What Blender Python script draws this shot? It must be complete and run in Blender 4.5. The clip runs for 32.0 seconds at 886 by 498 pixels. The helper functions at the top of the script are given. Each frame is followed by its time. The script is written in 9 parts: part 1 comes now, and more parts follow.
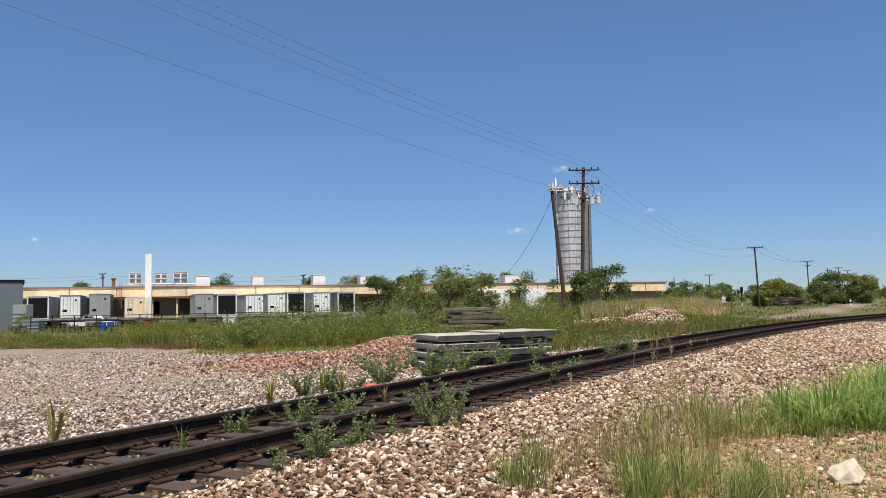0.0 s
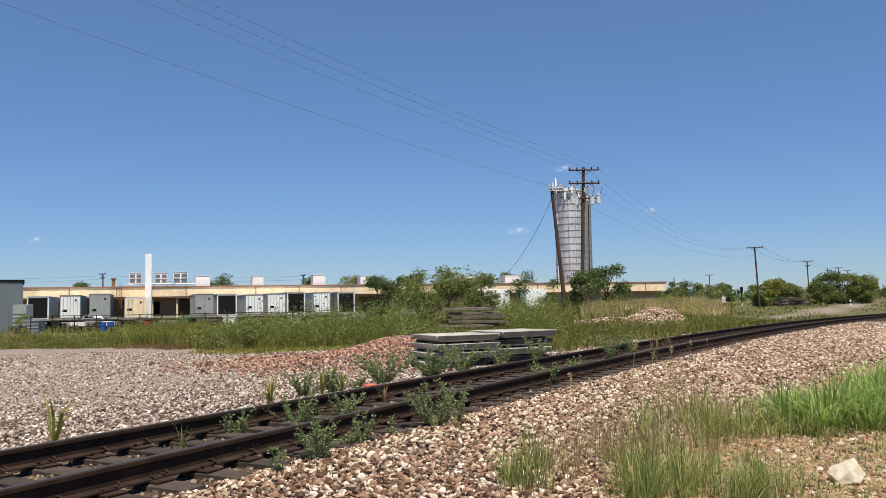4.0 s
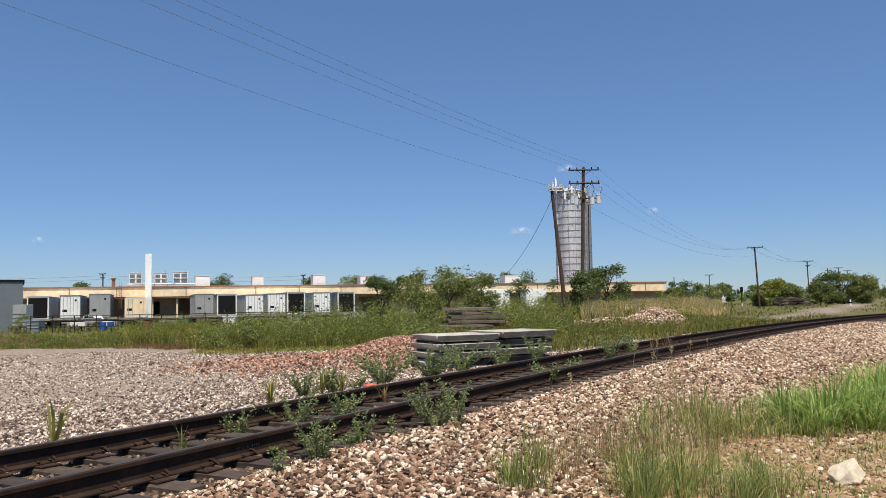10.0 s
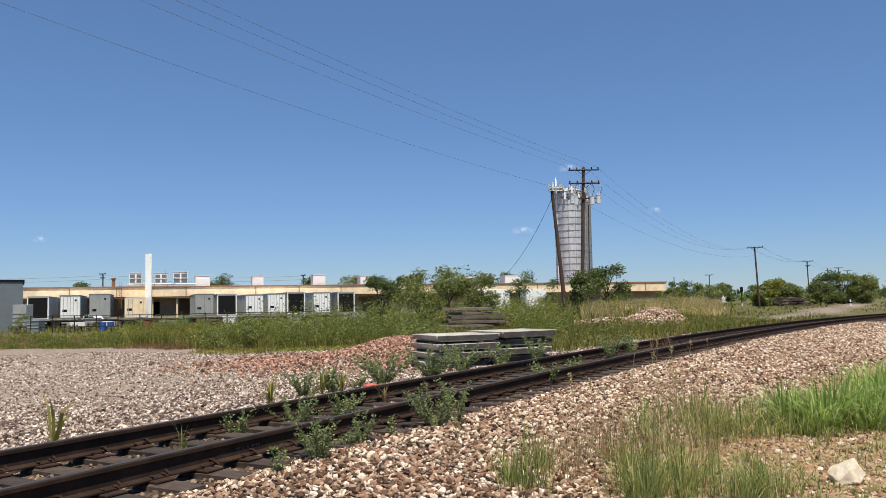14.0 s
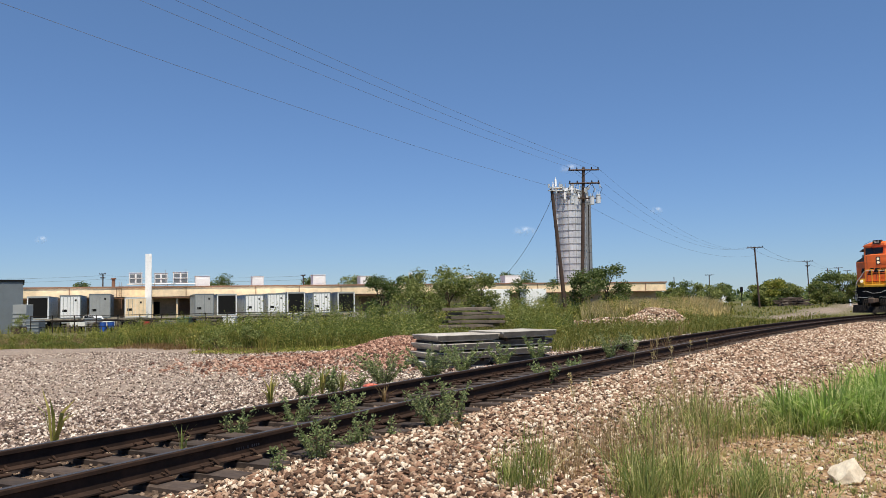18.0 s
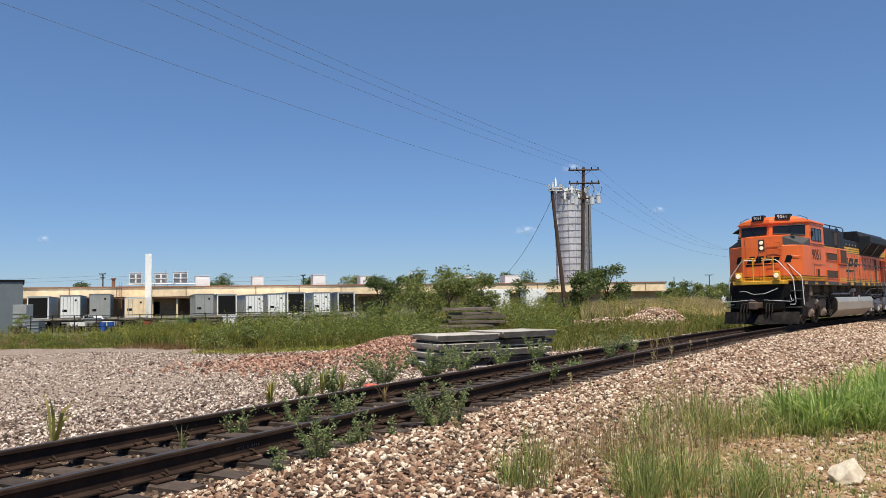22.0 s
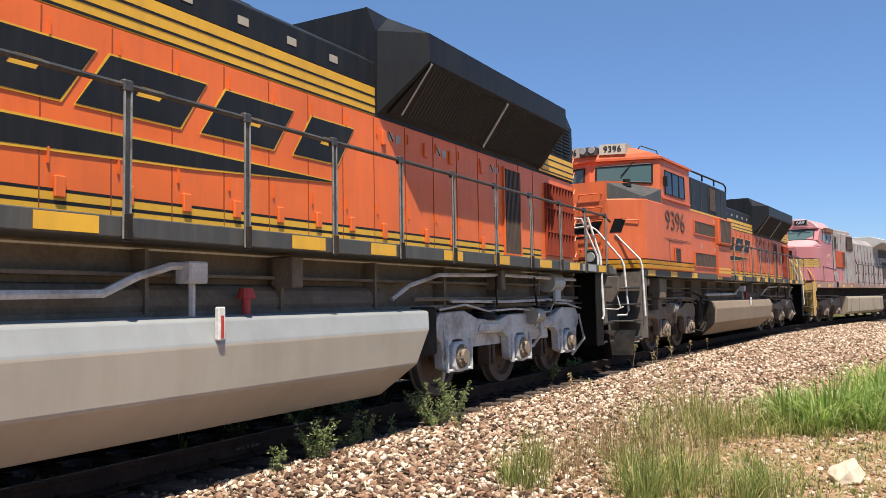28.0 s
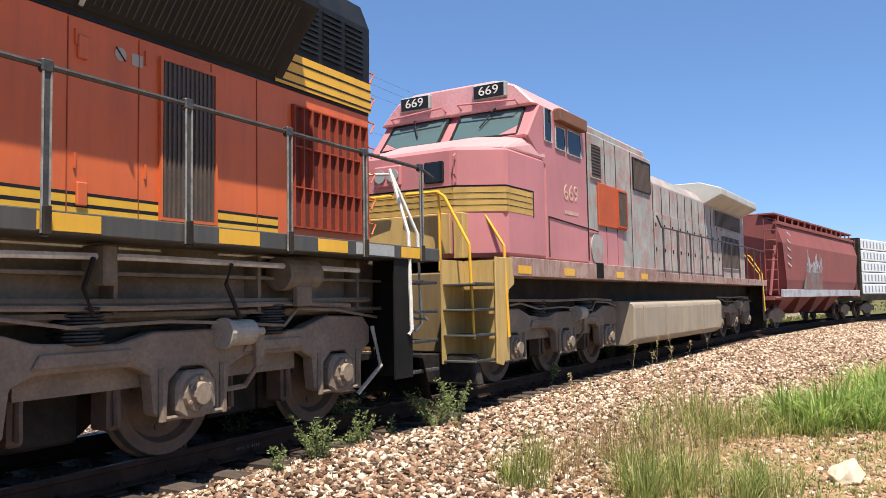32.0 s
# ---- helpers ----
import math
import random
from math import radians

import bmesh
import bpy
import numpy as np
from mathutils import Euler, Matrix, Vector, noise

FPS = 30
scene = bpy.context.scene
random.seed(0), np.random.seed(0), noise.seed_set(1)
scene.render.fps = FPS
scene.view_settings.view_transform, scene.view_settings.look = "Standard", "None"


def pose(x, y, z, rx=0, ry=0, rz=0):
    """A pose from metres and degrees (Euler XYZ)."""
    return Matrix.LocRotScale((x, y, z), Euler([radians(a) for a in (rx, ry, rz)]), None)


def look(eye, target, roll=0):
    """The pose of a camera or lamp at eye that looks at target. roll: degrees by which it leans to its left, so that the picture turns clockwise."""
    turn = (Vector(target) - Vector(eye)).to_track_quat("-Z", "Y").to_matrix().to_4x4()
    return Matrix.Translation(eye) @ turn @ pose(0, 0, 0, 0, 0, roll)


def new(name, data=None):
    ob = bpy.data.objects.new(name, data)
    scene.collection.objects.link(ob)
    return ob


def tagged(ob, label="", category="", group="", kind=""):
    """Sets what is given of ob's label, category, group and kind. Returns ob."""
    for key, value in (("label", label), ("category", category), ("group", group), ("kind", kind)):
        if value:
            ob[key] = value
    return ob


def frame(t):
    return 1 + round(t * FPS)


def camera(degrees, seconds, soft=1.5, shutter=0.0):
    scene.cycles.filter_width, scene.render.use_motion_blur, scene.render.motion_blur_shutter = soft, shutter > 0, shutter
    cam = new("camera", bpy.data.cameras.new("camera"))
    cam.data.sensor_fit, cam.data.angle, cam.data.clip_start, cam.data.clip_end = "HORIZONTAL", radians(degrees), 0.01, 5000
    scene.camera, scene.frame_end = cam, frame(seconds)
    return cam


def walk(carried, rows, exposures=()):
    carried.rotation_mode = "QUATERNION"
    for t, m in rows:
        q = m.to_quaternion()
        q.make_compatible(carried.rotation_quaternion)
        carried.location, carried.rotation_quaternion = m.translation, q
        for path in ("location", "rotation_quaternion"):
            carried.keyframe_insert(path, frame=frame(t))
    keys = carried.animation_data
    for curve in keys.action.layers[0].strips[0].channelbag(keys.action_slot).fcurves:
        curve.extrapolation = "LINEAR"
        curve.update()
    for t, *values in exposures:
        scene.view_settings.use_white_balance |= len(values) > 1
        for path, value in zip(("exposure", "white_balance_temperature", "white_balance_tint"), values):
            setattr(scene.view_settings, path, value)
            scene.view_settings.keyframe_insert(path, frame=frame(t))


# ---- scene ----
# ---- the track's line: a gentle bend to the right ----
LINE_STEP = 0.1
LINE_START = -80.0


def lay_line():
    pts = []
    n = int(330 / LINE_STEP)
    x = y = 0.0
    for i in range(n):
        s = LINE_START + i * LINE_STEP
        b = min(s, 62.0)
        a = 1.06186 - 0.00164 * b - 0.000055 * b * b
        if s > 62.0:
            a -= 0.0082 * (s - 62.0)
        pts.append((x, y, a))
        x += math.cos(a) * LINE_STEP
        y += math.sin(a) * LINE_STEP
    k = int(round(-LINE_START / LINE_STEP))
    ox, oy = pts[k][0] + 3.83782, pts[k][1] - 6.00344
    return [(px - ox, py - oy, a) for px, py, a in pts]


LINE = lay_line()


def on_line(s):
    """x, y and heading (radians, away from the viewer) of the track's centre at arc length s."""
    f = (s - LINE_START) / LINE_STEP
    i = max(0, min(len(LINE) - 2, int(f)))
    w = f - i
    p, q = LINE[i], LINE[i + 1]
    return p[0] + (q[0] - p[0]) * w, p[1] + (q[1] - p[1]) * w, p[2] + (q[2] - p[2]) * w


def beside(s, v, z=0.0):
    """A point v metres to the near side of the track's centre."""
    x, y, a = on_line(s)
    return Vector((x + v * math.sin(a), y - v * math.cos(a), z))


def train_arc(t):
    """Arc length of the leading nose at t seconds."""
    u = (max(t, 19.0) - 25.0) / 7.0
    s = (((-1.4368 * u + 3.1602) * u - 2.3864) * u - 50.4258) * u + 13.2204
    return s + 5.11 * max(0.0, 19.0 - t) - 0.16 * max(0.0, min(1.0, (27.5 - t) / 2.0)) - 0.3 * max(0.0, min(1.0, (22.0 - t) / 2.0))


# ---- camera ----
cam = camera(57.86, 32.0, 0.6)
EYE = Vector((0, 0, 1.251))
TILT = radians(3.833)
walk(cam, [(t, look(EYE, EYE + Vector((0, math.cos(TILT), math.sin(TILT))), -1.04)) for t in (0.0, 32.0)],
     exposures=[(0.0, 0.22), (26.0, 0.22), (27.5, 0.62), (28.5, 0.66), (29.0, 0.74), (30.0, 0.64), (31.0, 0.64), (32.0, 0.78)])

# ---- light ----
SUN_FROM = Vector((0.09, -0.37, 0.90)).normalized()
world = bpy.data.worlds.new("sky")
scene.world = world
world.use_nodes = True
nt = world.node_tree
sky = nt.nodes.new("ShaderNodeTexSky")
sky.sky_type = "NISHITA"
sky.sun_disc = False
sky.sun_elevation = math.asin(SUN_FROM.z)
sky.sun_rotation = math.atan2(SUN_FROM.x, SUN_FROM.y)
sky.air_density, sky.dust_density, sky.ozone_density = 1.0, 0.0, 1.5
tint = nt.nodes.new("ShaderNodeMix")
tint.data_type, tint.blend_type = "RGBA", "MULTIPLY"
tint.inputs[0].default_value = 1.0
tint.inputs[7].default_value = (0.44, 0.565, 0.88, 1)
nt.links.new(sky.outputs[0], tint.inputs[6])
deep = nt.nodes.new("ShaderNodeMix")
deep.data_type, deep.blend_type = "RGBA", "ADD"
deep.inputs[0].default_value = 1.0
deep.inputs[7].default_value = (0.46, 0.84, 0.95, 1)
nt.links.new(tint.outputs[2], deep.inputs[6])
nt.links.new(deep.outputs[2], nt.nodes["Background"].inputs[0])
nt.nodes["Background"].inputs[1].default_value = 0.085
sun = new("sun", bpy.data.lights.new("sun", "SUN"))
sun.data.energy, sun.data.angle, sun.data.color = 5.0, radians(0.53), (1.0, 0.93, 0.80)
sun.matrix_world = look(SUN_FROM * 100, (0, 0, 0))
# ---- materials ----
def node_mat(name, rough=0.7, metal=0.0, spec=0.5):
    m = bpy.data.materials.new(name)
    m.use_nodes = True
    b = m.node_tree.nodes["Principled BSDF"]
    b.inputs["Roughness"].default_value = rough
    b.inputs["Metallic"].default_value = metal
    b.inputs["Specular IOR Level"].default_value = spec
    return m, m.node_tree, b


def noise_node(t, scale, detail=4.0, rough=0.6, vec=None):
    n = t.nodes.new("ShaderNodeTexNoise")
    n.inputs["Scale"].default_value = scale
    n.inputs["Detail"].default_value = detail
    n.inputs["Roughness"].default_value = rough
    if vec is not None:
        t.links.new(vec, n.inputs["Vector"])
    return n


def ramp_node(t, src, stops):
    r = t.nodes.new("ShaderNodeValToRGB")
    el = r.color_ramp.elements
    while len(el) < len(stops):
        el.new(0.5)
    for e, (p, c) in zip(el, stops):
        e.position = p
        e.color = (*c, 1)
    t.links.new(src, r.inputs[0])
    return r


def mix_node(t, fac, a, b, mode="MIX"):
    m = t.nodes.new("ShaderNodeMix")
    m.data_type, m.blend_type = "RGBA", mode
    for value, sock in ((fac, m.inputs[0]), (a, m.inputs[6]), (b, m.inputs[7])):
        if isinstance(value, (int, float)):
            sock.default_value = value
        elif isinstance(value, tuple):
            sock.default_value = (*value, 1)
        else:
            t.links.new(value, sock)
    return m.outputs[2]


def bump_to(t, b, height, strength=0.4, dist=0.02):
    k = t.nodes.new("ShaderNodeBump")
    k.inputs["Strength"].default_value = strength
    k.inputs["Distance"].default_value = dist
    t.links.new(height, k.inputs["Height"])
    t.links.new(k.outputs[0], b.inputs["Normal"])


def coords(t, kind="Object"):
    return t.nodes.new("ShaderNodeTexCoord").outputs[kind]


def worn(name, base, dirt, rough=0.6, metal=0.0, scale=1.5, amount=0.5, grain=40.0, bump=0.15, vary=0.0):
    """A painted or raw surface with large stains and a fine grain."""
    m, t, b = node_mat(name, rough, metal)
    co = coords(t)
    big = noise_node(t, scale, 6, 0.65, co)
    small = noise_node(t, grain, 3, 0.6, co)
    r = ramp_node(t, big.outputs[0], [(0.42, (0, 0, 0)), (0.72, (amount,) * 3)])
    col = mix_node(t, r.outputs[0], base, dirt)
    r2 = ramp_node(t, small.outputs[0], [(0.3, (0.82,) * 3), (0.7, (1.1,) * 3)])
    col = mix_node(t, 1.0, col, r2.outputs[0], "MULTIPLY")
    if vary:
        info = t.nodes.new("ShaderNodeObjectInfo")
        r3 = ramp_node(t, info.outputs["Random"], [(0, (1 - vary,) * 3), (1, (1 + vary,) * 3)])
        col = mix_node(t, 1.0, col, r3.outputs[0], "MULTIPLY")
    t.links.new(col, b.inputs["Base Color"])
    rr = t.nodes.new("ShaderNodeMapRange")
    t.links.new(big.outputs[0], rr.inputs[0])
    rr.inputs[3].default_value, rr.inputs[4].default_value = max(0.05, rough - 0.12), min(1, rough + 0.15)
    t.links.new(rr.outputs[0], b.inputs["Roughness"])
    if bump:
        bump_to(t, b, small.outputs[0], bump, 0.004)
    return m


def streaked(name, base, dirt, rust, rough=0.45, amount=0.5):
    """Vehicle paint with vertical streaks of grime, faded patches and chips."""
    m, t, b = node_mat(name, rough)
    co = coords(t)
    mp = t.nodes.new("ShaderNodeMapping")
    mp.inputs["Scale"].default_value = (3.0, 3.0, 0.35)
    t.links.new(co, mp.inputs[0])
    streak = noise_node(t, 2.2, 7, 0.7, mp.outputs[0])
    patch = noise_node(t, 0.7, 4, 0.6, co)
    fine = noise_node(t, 26, 5, 0.7, co)
    s = ramp_node(t, streak.outputs[0], [(0.45, (0, 0, 0)), (0.78, (amount,) * 3)])
    col = mix_node(t, s.outputs[0], base, dirt)
    f = ramp_node(t, patch.outputs[0], [(0.35, (0.88,) * 3), (0.7, (1.1,) * 3)])
    col = mix_node(t, 1.0, col, f.outputs[0], "MULTIPLY")
    c = ramp_node(t, fine.outputs[0], [(0.70, (0, 0, 0)), (0.76, (0.7,) * 3)])
    col = mix_node(t, c.outputs[0], col, rust)
    t.links.new(col, b.inputs["Base Color"])
    bump_to(t, b, patch.outputs[0], 0.08, 0.03)
    return m


def plain(name, col, rough=0.6, metal=0.0, glow=None):
    m, t, b = node_mat(name, rough, metal)
    b.inputs["Base Color"].default_value = (*col, 1)
    if glow:
        b.inputs["Emission Color"].default_value = (*col, 1)
        b.inputs["Emission Strength"].default_value = glow
    return m


def leafy(name, a, b_, c, rough=0.55):
    """Leaves: each one of its own shade, some of the light passing through."""
    m, t, b = node_mat(name, rough, 0, 0.3)
    geo = t.nodes.new("ShaderNodeNewGeometry")
    r = ramp_node(t, geo.outputs["Random Per Island"], [(0.0, a), (0.55, b_), (1.0, c)])
    big = noise_node(t, 0.9, 3, 0.6, coords(t))
    f = ramp_node(t, big.outputs[0], [(0.3, (0.75,) * 3), (0.7, (1.2,) * 3)])
    col = mix_node(t, 1.0, r.outputs[0], f.outputs[0], "MULTIPLY")
    t.links.new(col, b.inputs["Base Color"])
    tr = t.nodes.new("ShaderNodeBsdfTranslucent")
    t.links.new(col, tr.inputs[0])
    mx = t.nodes.new("ShaderNodeMixShader")
    mx.inputs[0].default_value = 0.45
    t.links.new(b.outputs[0], mx.inputs[1])
    t.links.new(tr.outputs[0], mx.inputs[2])
    t.links.new(mx.outputs[0], t.nodes["Material Output"].inputs[0])
    return m


M = {}
M["orange"] = streaked("orange_paint", (0.80, 0.155, 0.027), (0.55, 0.112, 0.032), (0.16, 0.06, 0.03), 0.42, 0.5)
M["orange_faded"] = streaked("faded_orange_paint", (0.62, 0.128, 0.036), (0.42, 0.092, 0.036), (0.13, 0.055, 0.03), 0.5, 0.7)
M["black_paint"] = streaked("black_paint", (0.013, 0.014, 0.016), (0.04, 0.036, 0.032), (0.05, 0.036, 0.03), 0.5, 0.6)
M["black_paint"].node_tree.nodes["Principled BSDF"].inputs["Specular IOR Level"].default_value = 0.22
M["yellow"] = streaked("yellow_paint", (0.74, 0.40, 0.03), (0.48, 0.26, 0.04), (0.15, 0.09, 0.03), 0.45, 0.5)
M["pink"] = streaked("faded_red_paint", (0.50, 0.185, 0.19), (0.40, 0.17, 0.165), (0.30, 0.15, 0.12), 0.5, 0.6)
def peeling(name, base, under, grime, rust):
    """Old paint that flakes off to its undercoat, with long vertical stains."""
    m, t, b = node_mat(name, 0.65)
    co = coords(t)
    mp = t.nodes.new("ShaderNodeMapping")
    mp.inputs["Scale"].default_value = (4.0, 4.0, 0.5)
    t.links.new(co, mp.inputs[0])
    flake = noise_node(t, 3.2, 8, 0.72, co)
    streak = noise_node(t, 2.4, 6, 0.65, mp.outputs[0])
    patch = noise_node(t, 0.9, 4, 0.6, co)
    f = ramp_node(t, flake.outputs[0], [(0.48, (0, 0, 0)), (0.55, (0.8,) * 3)])
    col = mix_node(t, f.outputs[0], base, under)
    s = ramp_node(t, streak.outputs[0], [(0.48, (0, 0, 0)), (0.70, (0.8,) * 3)])
    col = mix_node(t, s.outputs[0], col, grime)
    r = ramp_node(t, streak.outputs[0], [(0.30, (0.7,) * 3), (0.38, (0, 0, 0))])
    col = mix_node(t, r.outputs[0], col, rust)
    p = ramp_node(t, patch.outputs[0], [(0.35, (0.8,) * 3), (0.7, (1.15,) * 3)])
    t.links.new(mix_node(t, 1.0, col, p.outputs[0], "MULTIPLY"), b.inputs["Base Color"])
    bump_to(t, b, flake.outputs[0], 0.15, 0.01)
    return m


M["silver"] = peeling("peeling_silver_paint", (0.36, 0.36, 0.34), (0.40, 0.23, 0.205), (0.23, 0.195, 0.165), (0.16, 0.08, 0.055))
M["yellow_pale"] = streaked("pale_yellow_paint", (0.84, 0.60, 0.19), (0.62, 0.42, 0.15), (0.3, 0.2, 0.09), 0.5, 0.5)
M["sill_rusty"] = peeling("rusty_sill_paint", (0.40, 0.27, 0.23), (0.30, 0.16, 0.12), (0.17, 0.10, 0.075), (0.12, 0.055, 0.04))
M["pink_bleached"] = worn("bleached_pink_paint", (0.66, 0.34, 0.34), (0.52, 0.22, 0.22), 0.5, 0, 1.2, 0.8)
M["tan_tank"] = streaked("dusty_tank_paint", (0.41, 0.355, 0.285), (0.33, 0.265, 0.195), (0.23, 0.165, 0.11), 0.5, 0.4)
M["sill"] = streaked("dark_grey_sill_paint", (0.055, 0.055, 0.053), (0.12, 0.105, 0.085), (0.12, 0.08, 0.05), 0.6, 0.7)
M["truck"] = worn("dusty_truck_steel", (0.21, 0.162, 0.122), (0.32, 0.25, 0.185), 0.75, 0, 2.5, 0.8, 30, 0.3)
M["truck_silver"] = worn("grimy_silver_truck_steel", (0.60, 0.585, 0.56), (0.24, 0.20, 0.165), 0.7, 0, 2.5, 0.9, 30, 0.3)
M["under"] = worn("dark_underframe", (0.022, 0.019, 0.017), (0.07, 0.056, 0.044), 0.8, 0, 2.0, 0.8, 25, 0.2)
M["wheel"] = worn("rusty_wheel_steel", (0.13, 0.085, 0.06), (0.06, 0.045, 0.036), 0.7, 0.2, 4.0, 0.8, 30, 0.2)
M["tread"] = plain("worn_bright_steel", (0.34, 0.32, 0.30), 0.35, 0.8)
M["rail_top"] = plain("worn_dark_rail_head", (0.10, 0.085, 0.075), 0.5, 0.6)
M["step_mark"] = worn("worn_grey_marking", (0.16, 0.15, 0.14), (0.07, 0.06, 0.055), 0.8)
M["white_rail"] = worn("white_handrail_paint", (0.75, 0.74, 0.70), (0.35, 0.30, 0.24), 0.5, 0, 6, 0.5)
M["glass"] = plain("dark_cab_glass", (0.012, 0.016, 0.018), 0.06)
M["glass"].node_tree.nodes["Principled BSDF"].inputs["Specular IOR Level"].default_value = 0.32
M["louvre"] = worn("dark_grille", (0.05, 0.046, 0.043), (0.09, 0.068, 0.054), 0.7, 0, 5, 0.5)
M["lamp"] = plain("lit_lamp_lens", (1.0, 0.84, 0.58), 0.2, 0, 0.3)
M["lens"] = plain("unlit_lamp_lens", (0.30, 0.31, 0.30), 0.1)
# Glass with the greenish sky reflection put into its base colour.
M["glass_green"] = plain("cab_glass_with_sky_sheen", (0.07, 0.12, 0.115), 0.05)
M["maroon"] = streaked("oxide_red_paint", (0.25, 0.068, 0.06), (0.17, 0.06, 0.052), (0.13, 0.06, 0.04), 0.75, 0.6)
M["white_wrap"] = worn("white_lumber_wrap", (0.78, 0.79, 0.80), (0.55, 0.56, 0.58), 0.45, 0, 2, 0.5, 12)
M["rail_side"] = worn("rusty_rail_steel", (0.030, 0.018, 0.013), (0.075, 0.042, 0.028), 0.9, 0.0, 3.0, 0.7, 30, 0.3)
M["rail_side"].node_tree.nodes["Principled BSDF"].inputs["Specular IOR Level"].default_value = 0.15
M["tie"] = worn("weathered_tie_timber", (0.045, 0.030, 0.023), (0.12, 0.085, 0.062), 0.9, 0, 4.0, 0.8, 18, 0.6, 0.25)
M["concrete"] = worn("pale_concrete", (0.50, 0.46, 0.40), (0.22, 0.19, 0.16), 0.9, 0, 2.0, 0.9, 30, 0.3, 0.2)
M["pole"] = worn("weathered_pole_timber", (0.085, 0.05, 0.035), (0.04, 0.028, 0.022), 0.9, 0, 1.2, 0.8, 12, 0.4)
M["wall_tan"] = worn("cream_painted_wall", (0.93, 0.72, 0.46), (0.84, 0.63, 0.39), 0.85, 0, 0.25, 0.4, 1.2, 0.05)
M["trim"] = worn("brown_roof_trim", (0.30, 0.155, 0.09), (0.2, 0.11, 0.07), 0.8, 0, 1.0, 0.5)
M["white_box"] = worn("white_sheet_metal", (0.90, 0.90, 0.88), (0.72, 0.71, 0.68), 0.5, 0, 0.8, 0.5)
M["tank_grey"] = streaked("grey_upper_tank_paint", (0.29, 0.295, 0.29), (0.24, 0.235, 0.225), (0.12, 0.115, 0.11), 0.5, 0.6)
M["grey_box"] = worn("grey_sheet_metal", (0.36, 0.37, 0.36), (0.24, 0.24, 0.23), 0.5, 0, 0.8, 0.6)
M["blue_shed"] = worn("blue_grey_sheet_metal", (0.16, 0.185, 0.20), (0.11, 0.125, 0.135), 0.5, 0, 0.8, 0.5)
# Black of tyres and trim; on openings it is the shade inside.
M["dark"] = plain("black_and_opening_shade", (0.012, 0.012, 0.012), 0.9)
M["steel"] = worn("galvanized_steel", (0.46, 0.47, 0.47), (0.30, 0.30, 0.29), 0.45, 0.3, 0.6, 0.6, 6)
M["wire"] = plain("dark_wire", (0.13, 0.14, 0.16), 0.6)
M["transformer"] = worn("pale_transformer_paint", (0.66, 0.68, 0.69), (0.48, 0.49, 0.5), 0.4)
M["porcelain"] = plain("pale_insulator", (0.62, 0.65, 0.66), 0.3)
M["teal"] = worn("green_plastic", (0.02, 0.13, 0.11), (0.02, 0.08, 0.07), 0.5)
M["blue"] = worn("blue_plastic", (0.02, 0.10, 0.42), (0.02, 0.07, 0.25), 0.5)
M["red"] = worn("red_paint", (0.5, 0.05, 0.04), (0.3, 0.04, 0.03), 0.5)
M["rock"] = worn("pale_limestone", (0.78, 0.68, 0.52), (0.42, 0.32, 0.21), 0.9, 0, 7, 0.8, 22, 0.9)
M["grass"] = leafy("green_grass", (0.13, 0.18, 0.045), (0.28, 0.34, 0.095), (0.60, 0.52, 0.24))
M["grass_bright"] = leafy("bright_green_grass", (0.14, 0.24, 0.04), (0.30, 0.42, 0.09), (0.58, 0.60, 0.26))
M["grass_dry"] = leafy("dry_straw_grass", (0.34, 0.28, 0.12), (0.52, 0.41, 0.19), (0.64, 0.54, 0.29))
M["leaf"] = leafy("weed_leaves", (0.12, 0.165, 0.06), (0.24, 0.30, 0.11), (0.44, 0.47, 0.22))
M["leaf_dark"] = leafy("tree_leaves", (0.055, 0.09, 0.026), (0.12, 0.165, 0.05), (0.26, 0.29, 0.11))
M["stem"] = worn("green_brown_stems", (0.12, 0.10, 0.05), (0.2, 0.17, 0.09), 0.8)


def ballast_mat():
    m, t, b = node_mat("ballast_stones", 0.9, 0, 0.3)
    geo = t.nodes.new("ShaderNodeNewGeometry")
    r = ramp_node(t, geo.outputs["Random Per Island"],
                  [(0.0, (0.04, 0.024, 0.016)), (0.22, (0.15, 0.082, 0.05)), (0.42, (0.37, 0.25, 0.165)), (0.58, (0.28, 0.145, 0.088)), (0.78, (0.56, 0.425, 0.305)), (1.0, (0.82, 0.71, 0.56))])
    n = noise_node(t, 30, 4, 0.6, coords(t))
    f = ramp_node(t, n.outputs[0], [(0.3, (0.75,) * 3), (0.7, (1.15,) * 3)])
    t.links.new(mix_node(t, 1.0, r.outputs[0], f.outputs[0], "MULTIPLY"), b.inputs["Base Color"])
    bump_to(t, b, n.outputs[0], 0.5, 0.006)
    return m


M["ballast"] = ballast_mat()
M["leaf_mid"] = leafy("shrub_leaves", (0.0918, 0.126, 0.0315), (0.205, 0.242, 0.0675), (0.41, 0.404, 0.144))
# ---- helpers for meshes ----
def mesh_of(name, bm, material, smooth=False):
    me = bpy.data.meshes.new(name)
    bm.to_mesh(me)
    bm.free()
    for m in material if isinstance(material, (list, tuple)) else (material,):
        me.materials.append(m)
    if smooth:
        me.polygons.foreach_set("use_smooth", [True] * len(me.polygons))
    return me


def part(name, bm, material, parent, label="", smooth=False):
    ob = new(name, mesh_of(name, bm, material, smooth))
    ob.parent = parent
    if label:
        tagged(ob, label)
    return ob


def thing(name, bm, material, label, category, group="", kind="", smooth=False):
    return tagged(new(name, mesh_of(name, bm, material, smooth)), label, category, group, kind)


def empty(name, label, category, group="", kind=""):
    return tagged(new(name), label, category, group, kind)


